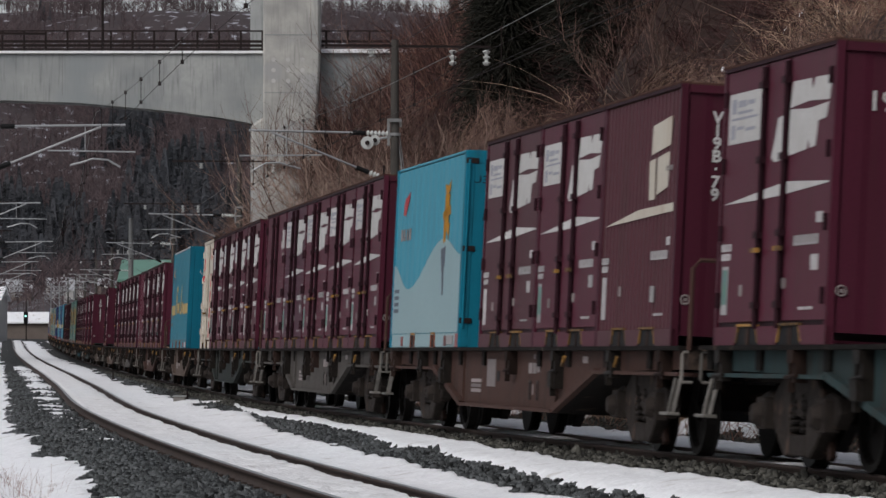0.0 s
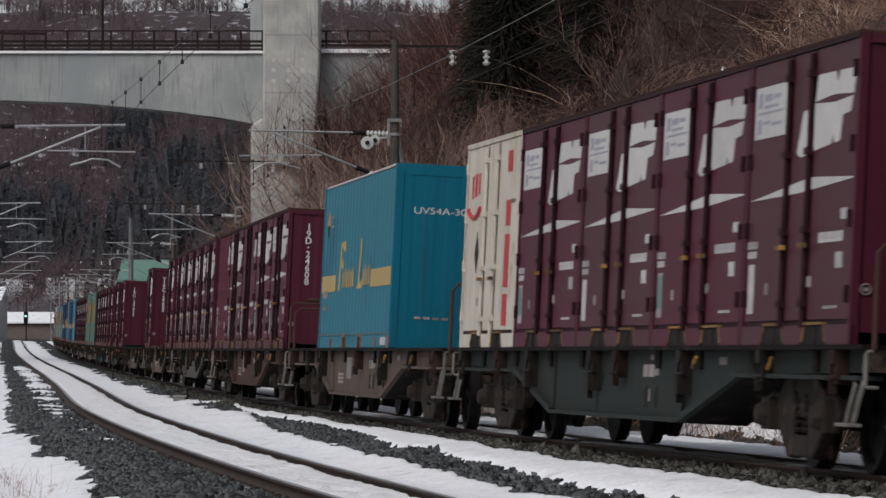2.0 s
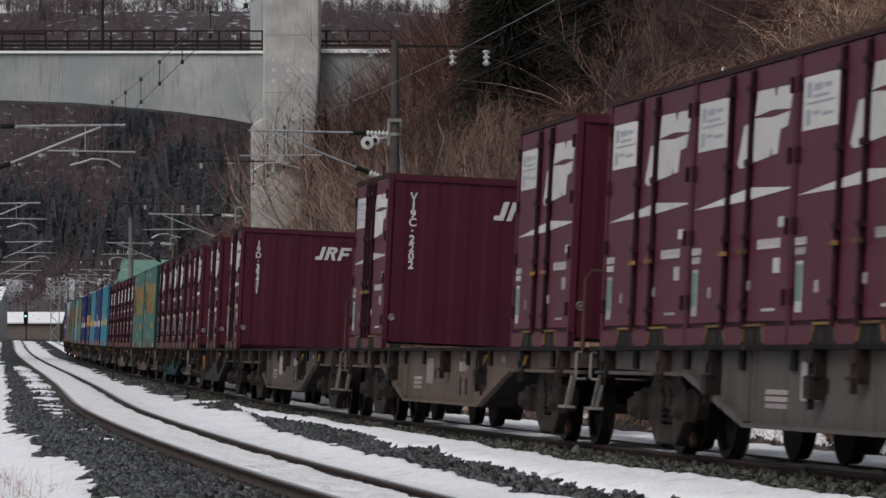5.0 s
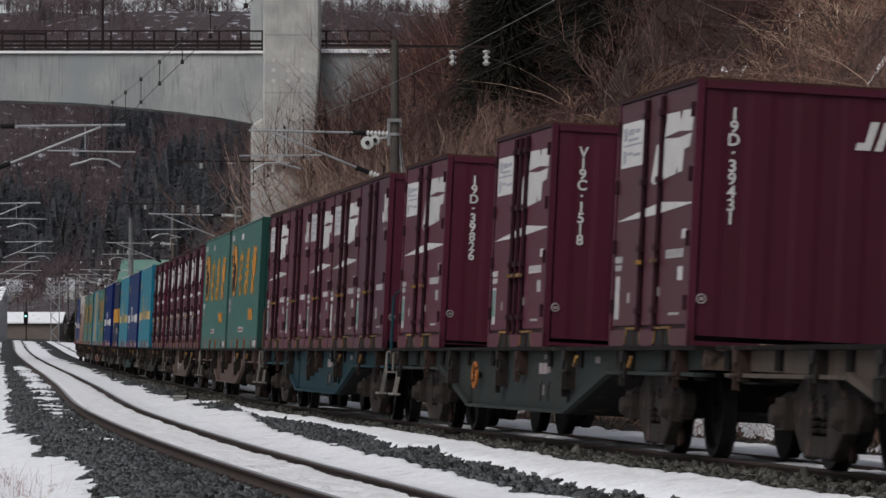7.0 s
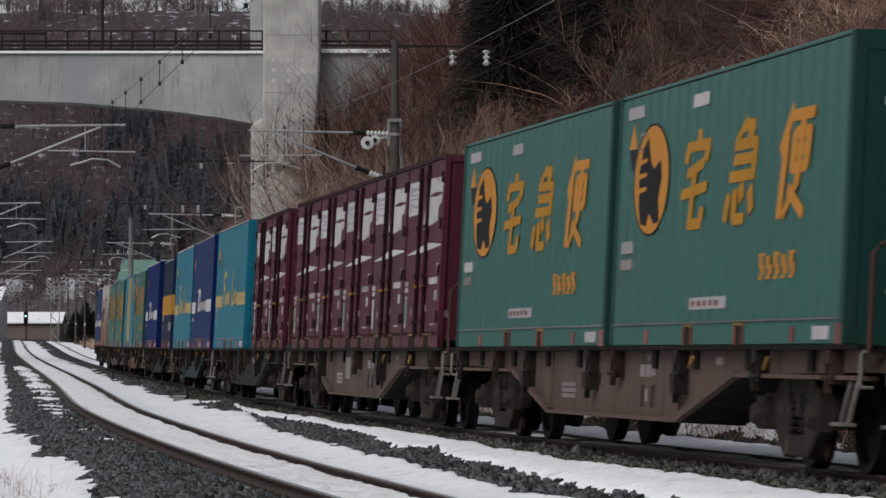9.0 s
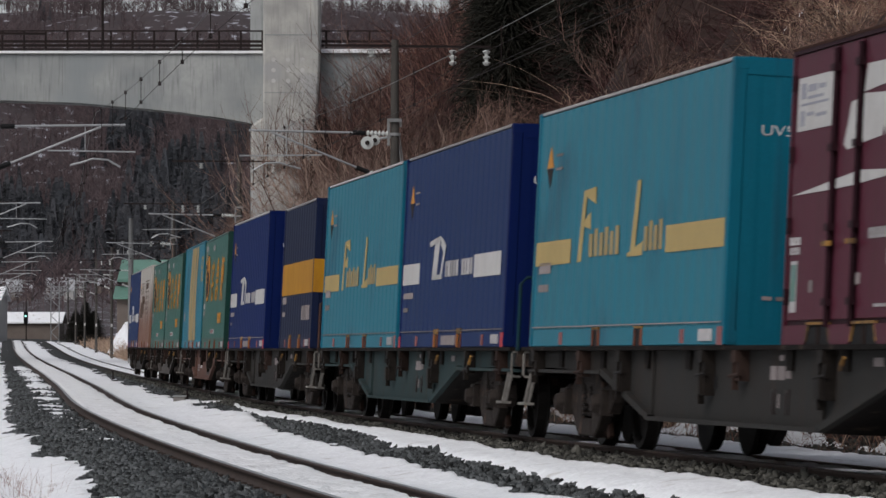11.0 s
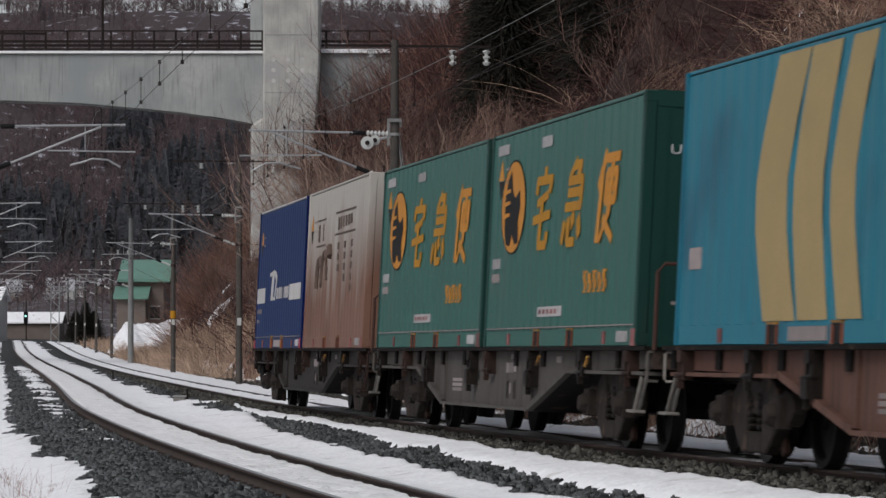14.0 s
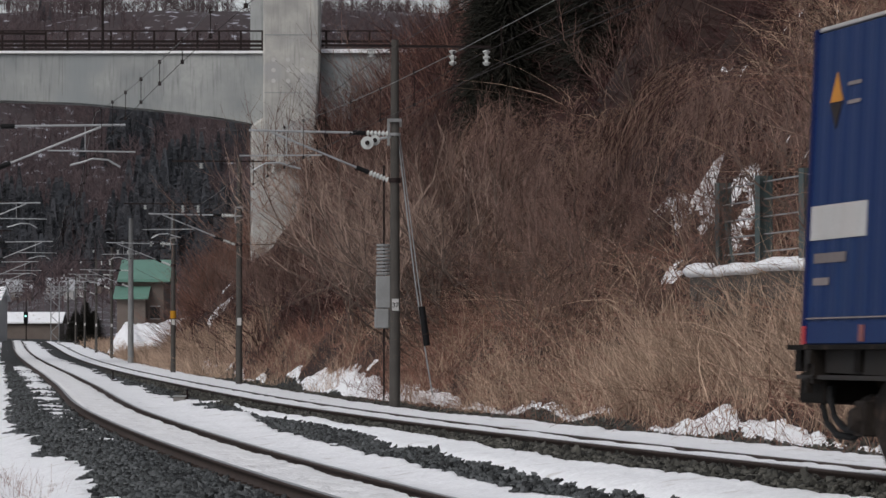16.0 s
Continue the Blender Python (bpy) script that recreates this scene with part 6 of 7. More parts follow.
catenary([52.5, 106.5, 157, 218, 262, 316, 370, 424, 480], lambda u: 0.10 * math.sin(u * 0.058), "dark contact wire hung from a sagging messenger wire", 0.36)
catenary([48, 103, 157, 210, 263, 318, 372, 426], lambda u: float(left_mid(u)) + 0.1 * math.sin(u * 0.058) + float(np.interp(u, [45, 75], [-0.33, 0])), "dark contact wire hung from a sagging messenger wire", 0.55)
for lat, z in ((2.45 + 1.24, 7.1), (2.45 + 1.96, 7.1), (1.95, 7.25)):
    us = np.arange(-2, 482, 4.5)
    tagged(wire("feeder_wire", span_points(us, lambda u: lat, lambda u: float(rise(u)) + z - 0.12 * math.sin(math.pi * (((u - 52.5) / 54) % 1))), 0.007),
               "thin feeder wire strung between the masts", "feeder wire")

# ---- small things beside the rails ----
def marker_post(u, lat, h=0.26):
    m = tagged(new("marker_post"), "short dark post standing in the ballast", "marker post", "marker posts")
    p = at_line(np.array([u]), lat, float(ground(u, lat)))[0]
    m.matrix_basis = Matrix.Translation(p)
    part("post", tube(bmesh.new(), [(0, 0, -0.1), (0, 0, h)], 0.03, sides=8), M["dark_steel"], m)
    part("cap", tube(bmesh.new(), [(0, 0, h), (0, 0, h + 0.03)], 0.04, 0.03, 8), M["black"], m)


marker_post(62, -1.55)
marker_post(117, -1.6, 0.3)
cab = tagged(new("trackside_box"), "small grey concrete box half sunk in the ballast", "box")
cp = at_line(np.array([61.5]), -1.75, float(ground(61.5, -1.75)))[0]
cab.matrix_basis = Matrix.Translation(cp)
part("body", soften(boxes((-0.14, 0.14, -0.15, 0.15, -0.1, 0.13)), 0.02), M["sleeper"], cab)
part("lid", soften(boxes((-0.16, 0.16, -0.17, 0.17, 0.131, 0.16)), 0.01), M["concrete"], cab)

# ---- rockfall fence and low wall on the slope ----
wall_ob = new("retaining_wall")
tagged(wall_ob, "low concrete retaining wall capped with snow", "wall")
WALL_FROM, WALL_TO = Vector((4.62, 70.5, 0)), Vector((7.4, 54.0, 0))
wd = (WALL_TO - WALL_FROM).normalized()
wnrm = Vector((-wd.y, wd.x, 0))


def along(s, off, z):
    p = WALL_FROM + wd * s - wnrm * off
    return (p.x, p.y, z)


bm = bmesh.new()
for s0, s1, a, b, z0, z1 in ((0, 16.5, 0.0, 0.4, -0.5, 2.28),):
    v = [bm.verts.new(along(s, o, z)) for z in (z0, z1) for o in (a, b) for s in (s0, s1)]
    for f in ((0, 2, 3, 1), (4, 5, 7, 6), (0, 1, 5, 4), (2, 6, 7, 3), (0, 4, 6, 2), (1, 3, 7, 5)):
        bm.faces.new([v[i] for i in f])
part("wall_body", bm, M["pole"], wall_ob)
bm = bmesh.new()
ring = []
for i in range(56):
    s = -0.15 + 0.305 * i
    wob = 0.05 * float(fbm(s, 0, 1.1, 1)) * 2
    ring.append([bm.verts.new(along(s, 0.2 + 0.30 * math.cos(a) , 2.36 + wob + (0.13 + wob * 0.5) * math.sin(a))) for a in [2 * math.pi * j / 10 for j in range(10)]])
for A, B in zip(ring, ring[1:]):
    for j in range(10):
        bm.faces.new((A[j], A[(j + 1) % 10], B[(j + 1) % 10], B[j]))
bm.faces.new(ring[0])
bm.faces.new(ring[-1])
cap = part("snow_cap", bm, M["snow"], wall_ob, "rounded snow cap")
for f in cap.data.polygons:
    f.use_smooth = True
fence = tagged(new("rockfall_fence"), "grey-green steel rockfall fence with cables on the wall", "fence")
post_bm = boxes((-0.10, 0.10, -0.012, 0.012, -0.4, 1.42), (-0.115, -0.10, -0.09, 0.09, -0.4, 1.42), (0.10, 0.115, -0.09, 0.09, -0.4, 1.42))
post_me = link("fence_post", post_bm, M["fence_green"])
for s in (1.6, 4.4, 7.2, 10.0, 12.8):
    p = along(s, 0.2, 2.42)
    shared("fence_post", post_me.data, fence, Matrix.Translation(p) @ Matrix.Rotation(0.35, 4, "Z"))
bpy.data.objects.remove(post_me)
for z in (2.62, 2.90, 3.18, 3.46, 3.74):
    part("cable", tube(bmesh.new(), [along(1.6, 0.2, z), along(14.6, 0.2, z)], 0.013, sides=4), M["galv"], fence)
part("brace", tube(bmesh.new(), [along(1.6, 0.2, 3.4), along(2.4, 0.2, 2.42)], 0.03, sides=6), M["fence_green"], fence)

# ---- house and far buildings ----
def valley(y):
    k = np.clip((np.asarray(y, float) - 600) / 900, 0, 1)
    return 3.0 + 21 * k


def gable_house(name, x0, x1, y0, y1, z0, eave, ridge, walls, roof, label, over=0.5, windows=()):
    h = tagged(new(name), label, "house")
    part("wall", boxes((x0, x1, y0, y1, z0, eave)), M[walls], h)
    ym = (y0 + y1) / 2
    bm = bmesh.new()
    prism(bm, [(y0 - over, eave - 0.1), (ym, ridge), (y1 + over, eave - 0.1), (y1 + over, eave + 0.12), (ym, ridge + 0.22), (y0 - over, eave + 0.12)], "x", x0 - over, x1 + over)
    part("roof", bm, M[roof], h)
    bm = bmesh.new()
    prism(bm, [(y0, eave), (y1, eave), (ym, ridge)], "x", x0 + 0.01, x1 - 0.01)
    part("gable", bm, M[walls], h)
    for a, b, c, d in windows:
        wnd = part("window", boxes((a, b, y0 - 0.03, y0 + 0.05, c, d)), M["pane"], h)
        part("window_frame", boxes((a - 0.06, b + 0.06, y0 - 0.05, y0 - 0.031, c - 0.08, c), (a - 0.06, b + 0.06, y0 - 0.05, y0 - 0.031, d, d + 0.08)), M["house_pale"], wnd)
    return h


hs = gable_house("house", -27.2, -23.9, 352, 361, 1.8, 7.2, 8.9, "house_wall", "roof_green", "brown house with green sheet-metal roofs above a snow bank", 0.6,
                 ((-26.4, -25.4, 4.0, 5.0), (-25.0, -24.2, 4.0, 5.0)))
bm = bmesh.new()
prism(bm, [(349.2, 5.6), (352, 6.65), (352, 6.75), (349.2, 5.75)], "x", -28.0, -25.0)
part("porch_roof", bm, M["roof_green"], hs)
part("porch", boxes((-27.7, -25.3, 349.8, 351.98, 1.8, 5.75)), M["house_wall"], hs)
shed = gable_house("lineside_shed", -59.6, -52.4, 562, 570, 2.4, 5.2, 6.5, "house_wall", "snow", "long brown shed under a snow-covered roof", 0.5)
gable_house("lineside_building", -64, -52.9, 490, 500, 2.0, 7.4, 8.8, "house_pale", "snow", "pale building beside the line under snow", 0.4)
for i, (x, y, w, h) in enumerate(((-118, 1150, 6, 4.6), (-109, 1180, 6, 5), (-128, 1210, 7, 4.6), (-113, 1260, 6, 5), (-136, 1290, 7, 5), (-121, 1320, 6, 5.5), (-146, 1340, 7, 5), (-131, 1390, 6, 5), (-112, 1370, 6, 5))):
    z = float(valley(y))
    gable_house("far_house", x - w / 2, x + w / 2, y, y + 7, z - 3, z + h * 0.55, z + h, "house_pale" if i % 2 else "house_wall", "far_snow", "small far house under a snowy roof", 0.4, ((x - 1.5, x - 0.5, z + 0.8, z + 1.8),))
sig = tagged(new("railway_signal"), "black signal head with a green light on a lattice post", "signal")
part("post", tube(bmesh.new(), [(-50.3, 497, 1.5), (-50.3, 497, 7.2)], 0.08, sides=8), M["dark_steel"], sig)
bm = soften(boxes((-50.56, -50.04, 496.4, 496.8, 4.6, 6.05)), 0.08)
part("signal_head", bm, M["black"], sig)
part("lamp", tube(bmesh.new(), [(-50.3, 496.39, 5.5), (-50.3, 496.3, 5.5)], 0.11, sides=12), M["signal"], sig, "lit green lamp")
bm = bmesh.new()
for x in (-47.6, -46.6):
    tube(bm, [(x, 500, 1.5), (x, 500, 9.5)], 0.06, sides=4)
for i in range(8):
    tube(bm, [(-47.6 + (i % 2), 500, 1.6 + i), (-46.6 - (i % 2), 500, 2.6 + i)], 0.04, sides=4)
lat_ob = tagged(new("lattice_mast"), "grey lattice steel mast beside the far line", "mast")
part("lattice", bm, M["galv"], lat_ob)

# snow bank below the house
bank, bU, bL = grid_sheet("snow_bank", np.arange(286, 328, 1.0), np.arange(2.4, 10, 0.25),
                          lambda u, l: rise(u) - 0.4 + np.clip((l - 3.4) * 2.6, -1.5, 2.5) * (0.9 + 0.7 * fbm(u, l, 1.6, 2)) * np.clip(1 - np.abs(u - 307) / 21, 0, 1) ** 0.25, M["snow"])
tagged(bank, "ploughed snow bank below the house", "snow bank", kind="structure")

# ---- plants ----
prng = np.random.default_rng(11)


def ribbons(base, way, length, width, bend, segs=3, spread_w=None):
    """Thin curved blades: points base, directions way, each bent sideways and down; flat to the line of sight."""
    n = len(base)
    t = np.linspace(0, 1, segs + 1)[None, :, None]
    pts = base[:, None] + way[:, None] * length[:, None, None] * t + bend[:, None] * (t ** 2) * length[:, None, None]
    side = np.stack([np.ones(n), prng.normal(0, 0.35, n), prng.normal(0, 0.35, n)], -1)
    d = way / np.linalg.norm(way, axis=1, keepdims=True)
    side -= d * (side * d).sum(1, keepdims=True)
    side /= np.linalg.norm(side, axis=1, keepdims=True) + 1e-9
    w = width[:, None, None] * (1 - 0.8 * t) / 2
    L, R = pts - side[:, None] * w, pts + side[:, None] * w
    v = np.stack([L, R], 2).reshape(n, -1, 3)
    k = np.arange(segs) * 2
    f = np.stack([k, k + 1, k + 3, k + 2], -1)
    F = f[None] + (np.arange(n) * (segs + 1) * 2)[:, None, None]
    return v.reshape(-1, 3), F.reshape(-1, 4)


def gather(name, sets, material, label, category):
    vs, fs, o = [], [], 0
    for v, f in sets:
        vs.append(v)
        fs.append(f + o)
        o += len(v)
    return tagged(raw_mesh(name, np.concatenate(vs), np.concatenate(fs), material), label, category, kind="stuff")


def scatter(n, u0, u1, l0, l1):
    u, l = prng.uniform(u0, u1, n), prng.uniform(l0, l1, n)
    return u, l


def unit(n, up=1.0, wide=0.5):
    return np.stack([prng.normal(0, wide, n), prng.normal(0, wide, n), up * prng.uniform(0.5, 1.2, n)], -1)


def tuft_field(n_clumps, per, u0, u1, l0, l1, len0, len1, width, wide, bendy, droop, keepf=None):
    u, l = scatter(n_clumps, u0, u1, l0, l1)
    if keepf is not None:
        ok = keepf(u, l)
        u, l = u[ok], l[ok]
    k = len(u)
    P3 = at_line(u, l, ground(u, l))
    base = np.repeat(P3, per, 0) + np.concatenate([prng.normal(0, 0.22, (k * per, 2)), np.full((k * per, 1), -0.05)], 1)
    lean = np.repeat(np.stack([prng.normal(0, 0.24, k), prng.normal(0, 0.24, k), np.zeros(k)], -1), per, 0)
    way = unit(k * per, 1.0, wide) + lean
    way /= np.linalg.norm(way, axis=1, keepdims=True)
    length = np.repeat(prng.uniform(len0, len1, k), per) * prng.uniform(0.45, 1.1, k * per)
    bend = np.stack([bendy * np.clip(prng.normal(0, 1, k * per), -1.3, 1.3), bendy * np.clip(prng.normal(0, 1, k * per), -1.3, 1.3), -droop * np.clip(np.abs(prng.normal(0, 1, k * per)), 0, 1.5)], -1)
    return ribbons(base, way, length, prng.uniform(0.6, 1.4, k * per) * width, bend)


def above_foot(u, l):
    return (l > hill_foot(u) - 0.3) & (np.abs(l - hill_foot(u)) < 40)


def clumpy(u, l, k=1, cut=-0.1):
    return above_foot(u, l) & (fbm(u, l, 4.5, k) > cut)


def off_patch(u, l):
    return np.hypot((u - 50) / 12, (l - 8.1 - (u - 50) * 0.088) / 1.0) > 0.9


# Upper slope kept for the dark brush, whose colour paints the shade there.
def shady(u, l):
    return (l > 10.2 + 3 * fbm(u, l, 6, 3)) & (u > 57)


gather("hill_brush", [
    tuft_field(5600, 10, 0, 75, 4.0, 18, 0.5, 1.5, 0.015, 0.7, 1.0, 1.0, lambda u, l: above_foot(u, l) & ~shady(u, l) & (off_patch(u, l) | (prng.random(len(u)) < 0.3))),
    tuft_field(1000, 16, 5, 90, 5.0, 17, 0.9, 2.2, 0.014, 0.5, 1.1, 1.6, lambda u, l: clumpy(u, l, 2, 0.03) & off_patch(u, l) & ~shady(u, l)),
    tuft_field(40, 9, 9, 18, -7.0, -6.5, 0.15, 0.5, 0.005, 0.35, 0.3, 0.15),
    tuft_field(800, 7, 4, 70, 3.6, 4.6, 0.25, 0.8, 0.008, 0.4, 0.5, 0.4),
    tuft_field(260, 30, 222, 258, 6.8, 12, 2.5, 5.5, 0.03, 0.3, 0.25, 0.1),
    tuft_field(150, 24, 190, 240, 12.5, 20, 2.5, 6.5, 0.028, 0.3, 0.25, 0.1),
    tuft_field(150, 22, 140, 200, 14, 25, 2.5, 6.0, 0.026, 0.3, 0.25, 0.1),
    tuft_field(420, 12, 58, 140, 3.9, 6.0, 0.5, 1.5, 0.012, 0.4, 0.4, 0.3),
    tuft_field(900, 8, 120, 262, 3.6, 30, 1.0, 2.4, 0.03, 0.5, 0.45, 0.4, above_foot)],
    M["brush"], "tangled reddish-brown dead brush covering the slope", "brush")
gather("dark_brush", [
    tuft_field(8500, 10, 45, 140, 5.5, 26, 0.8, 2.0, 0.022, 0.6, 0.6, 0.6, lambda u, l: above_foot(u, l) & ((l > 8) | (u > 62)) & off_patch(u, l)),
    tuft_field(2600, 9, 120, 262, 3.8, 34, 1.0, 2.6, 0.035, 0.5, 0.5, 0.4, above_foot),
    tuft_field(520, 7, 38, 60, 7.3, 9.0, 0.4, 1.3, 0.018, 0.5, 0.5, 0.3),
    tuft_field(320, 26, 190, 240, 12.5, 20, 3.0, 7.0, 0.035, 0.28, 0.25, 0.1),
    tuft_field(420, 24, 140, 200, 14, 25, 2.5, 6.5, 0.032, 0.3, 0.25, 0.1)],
    M["dark_brush"], "dark purple-brown undergrowth with the upper slope's shade in its colour", "brush")
gather("dry_grass", [
    tuft_field(800, 8, 2, 64, 3.75, 6.0, 0.3, 0.9, 0.008, 0.35, 0.3, 0.3),
    tuft_field(330, 18, 10, 46, 4.1, 6.6, 0.7, 1.9, 0.010, 0.26, 0.25, 0.2, lambda u, l: fbm(u, l, 2.2, 3) > 0.2),
    tuft_field(48, 18, 17, 37, 4.2, 5.1, 0.8, 1.8, 0.010, 0.25, 0.25, 0.2),
    tuft_field(30, 46, 29, 34, 3.95, 4.7, 0.7, 1.5, 0.010, 0.25, 0.3, 0.2),
    tuft_field(24, 50, 17, 24, 4.0, 5.2, 1.2, 2.3, 0.011, 0.3, 0.3, 0.25),
    tuft_field(18, 34, 12, 24, 3.9, 4.5, 1.0, 2.2, 0.011, 0.3, 0.25, 0.2),
    tuft_field(420, 4, 14, 85, 5.5, 16, 1.6, 3.0, 0.012, 0.8, 1.1, 1.5, lambda u, l: ~shady(u, l) & off_patch(u, l)),
    tuft_field(500, 14, 34, 56, 10.5, 15, 0.7, 1.6, 0.013, 0.4, 0.5, 0.6),
    tuft_field(380, 12, 40, 130, 3.5, 5.4, 0.6, 1.4, 0.011, 0.3, 0.3, 0.25, lambda u, l: fbm(u, l, 4, 3) > 0.16),
    tuft_field(700, 12, 130, 262, 3.0, 5.6, 0.9, 1.9, 0.02, 0.3, 0.3, 0.2),
    tuft_field(500, 10, 262, 420, 3.2, 6.5, 0.8, 1.6, 0.03, 0.3, 0.3, 0.2, lambda u, l: (u < 292) | (u > 322)),
    tuft_field(1500, 12, 15, 100, 5.0, 18, 0.9, 2.2, 0.016, 0.5, 0.7, 1.2, lambda u, l: (fbm(u, l, 7, 4) > 0.06) & off_patch(u, l) & ~shady(u, l)),
    tuft_field(120, 9, 330, 480, -10, -6.5, 0.6, 1.6, 0.03, 0.3, 0.3, 0.2)],
    M["grass"], "tall dry straw-coloured grass in tufts", "grass")


def strands(pts, width):
    """Thin ribbons along rows of points, thinning to the tip."""
    n, k = pts.shape[:2]
    side = np.stack([np.ones(n), prng.normal(0, 0.3, n), prng.normal(0, 0.3, n)], -1)
    side /= np.linalg.norm(side, axis=1, keepdims=True)
    w = width[:, None, None] * np.linspace(1, 0.45, k)[None, :, None] / 2
    v = np.stack([pts - side[:, None] * w, pts + side[:, None] * w], 2).reshape(n, -1, 3)
    q = np.arange(k - 1) * 2
    f = np.stack([q, q + 1, q + 3, q + 2], -1)[None] + (np.arange(n) * k * 2)[:, None, None]
    return v.reshape(-1, 3), f.reshape(-1, 4)


def vine_mound(u, lat, reach, height, n, width):
    """Creepers thrown over a bush: crooked strands that wander down over the dome and hang from its rim."""
    c = at_line(np.array([u]), lat, float(ground(u, lat)))[0]
    k = 9
    a = prng.normal(-1.75, 1.0, n)
    r0 = np.sqrt(prng.uniform(0, 1.0, n))
    far_r = np.clip(r0 + prng.uniform(0.05, 0.5, n), 0, 1.12)
    drop = prng.uniform(0.0, 0.75, n) * height * (r0 > 0.35)
    t = np.linspace(0, 1, k)[None]
    r = r0[:, None] + (far_r - r0)[:, None] * np.clip(t / 0.7, 0, 1) + np.cumsum(prng.normal(0, 0.035, (n, k)), 1)
    lump = 0.22 * fbm(np.cos(a) * 9 + u, np.sin(a) * 9, 2.5, 2) * 2
    z = height * (1 + lump)[:, None] * np.sqrt(np.clip(1.12 - 0.9 * r ** 2, 0.03, None)) - drop[:, None] * t ** 2
    ang = a[:, None] + np.cumsum(prng.normal(0, 0.13, (n, k)) + prng.normal(0, 0.1, (n, 1)), 1)
    jig = np.cumsum(prng.normal(0, 0.035, (n, k, 3)), 1)
    pts = np.stack([c[0] + 1.25 * reach * r * np.cos(ang), c[1] + reach * r * np.sin(ang), c[2] + z], -1) + jig
    return strands(pts, width * prng.uniform(0.5, 1.5, n))


def shade_core(u, lat, reach, height):
    """An uneven dark dome added inside a bush; its colour paints the shade among twigs."""
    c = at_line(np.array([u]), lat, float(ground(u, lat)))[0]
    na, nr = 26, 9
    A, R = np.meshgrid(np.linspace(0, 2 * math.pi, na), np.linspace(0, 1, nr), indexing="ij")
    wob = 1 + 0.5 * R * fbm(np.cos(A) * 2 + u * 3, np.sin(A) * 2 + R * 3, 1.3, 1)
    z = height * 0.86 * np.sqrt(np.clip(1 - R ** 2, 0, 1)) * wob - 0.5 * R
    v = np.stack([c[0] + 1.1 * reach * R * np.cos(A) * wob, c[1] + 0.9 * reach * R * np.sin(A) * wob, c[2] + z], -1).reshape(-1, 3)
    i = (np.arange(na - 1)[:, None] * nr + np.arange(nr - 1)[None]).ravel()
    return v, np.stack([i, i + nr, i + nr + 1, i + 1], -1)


def woody_stems(u, lat, n, size):
    """Long crooked stems that arch out of a mound and fall."""
    c = at_line(np.array([u]), lat, float(ground(u, lat)))[0]
    t = np.linspace(0, 1, 9)[None, :, None]
    way = np.stack([prng.normal(0, 0.7, n), prng.normal(-0.2, 0.5, n), prng.uniform(0.7, 1.5, n)], -1)[:, None]
    fall = np.stack([prng.normal(0, 0.4, n), prng.normal(0, 0.3, n), -prng.uniform(0.6, 1.7, n)], -1)[:, None]
    long = (size * prng.uniform(1.2, 2.3, n))[:, None, None]
    pts = c + prng.normal(0, 0.5, (n, 1, 3)) * np.array([1, 1, 0.3]) + long * (way * t + fall * t ** 2) + np.cumsum(prng.normal(0, 0.05, (n, 9, 3)), 1)
    return strands(pts, prng.uniform(0.008, 0.02, n))


MOUNDS = [(103, 9.9), (97, 10.0), (92, 9.6), (87, 10.0), (83, 10.4), (80, 10.9), (76, 11.2), (72, 11.6), (68, 11.7), (64, 11.5), (60, 11.3), (56, 11.0), (52, 10.9), (48, 10.4), (44, 9.8),
          (99, 8.7), (93, 8.4), (88, 8.7), (82, 9.2), (77, 9.7), (72, 10.0), (67, 10.2), (62, 10.2),
          (90, 7.4), (84, 7.7), (78, 8.1), (73, 8.4), (68, 8.7), (64, 8.6), (86, 6.5), (79, 6.8), (74, 7.0), (69, 7.2), (65, 7.3), (70, 6.2), (62, 6.6), (58, 6.7), (54, 6.3), (50, 6.0), (46, 5.8)]
vines, dim_vines, stems, shade_cores = [], [], [], []
for i, (u, l) in enumerate(MOUNDS):
    u, l = u + prng.uniform(-1.6, 1.6), l + prng.uniform(-0.35, 0.35) - (1.35 if i < 15 else 0.9 if i < 23 else 0.0)
    k = 1.0 if i < 23 else 0.7
    reach, height = k * prng.uniform(0.7, 1.7), k * prng.uniform(0.8, 1.9)
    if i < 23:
        shade_cores.append(shade_core(u, l, reach, height))
    vines.append(vine_mound(u, l, reach, height, 280, 0.0095))
    dim_vines.append(vine_mound(u, l, reach * 0.97, height * 0.97, 230 if i < 23 else 60, 0.013))
    stems.append(woody_stems(u, l, 5, k * 0.8))
gather("thicket_core", shade_cores, M["shade_core"], "dark domes inside bushes on the slope, painted as their inner shade", "bush")
gather("vine_curtain", vines, M["vine"], "tan dead creepers draped in curtains over bushes", "creeper")
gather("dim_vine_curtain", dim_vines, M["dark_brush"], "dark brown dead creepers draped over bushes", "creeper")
gather("creeper_stems", stems, M["pale_twig"], "pale crooked stems arching out of the creepers", "creeper")
gather("foot_grass", [
    tuft_field(58, 46, 24, 52, 3.85, 4.7, 0.5, 1.3, 0.009, 0.3, 0.3, 0.25),
    tuft_field(30, 60, 26, 40, 4.0, 4.9, 0.9, 1.7, 0.009, 0.28, 0.25, 0.2),
    tuft_field(160, 5, 26, 90, 4.4, 8.0, 0.9, 2.0, 0.011, 0.22, 0.3, 0.1)],
    M["grass"], "pale dry grass clumps along the foot of the slope", "grass")


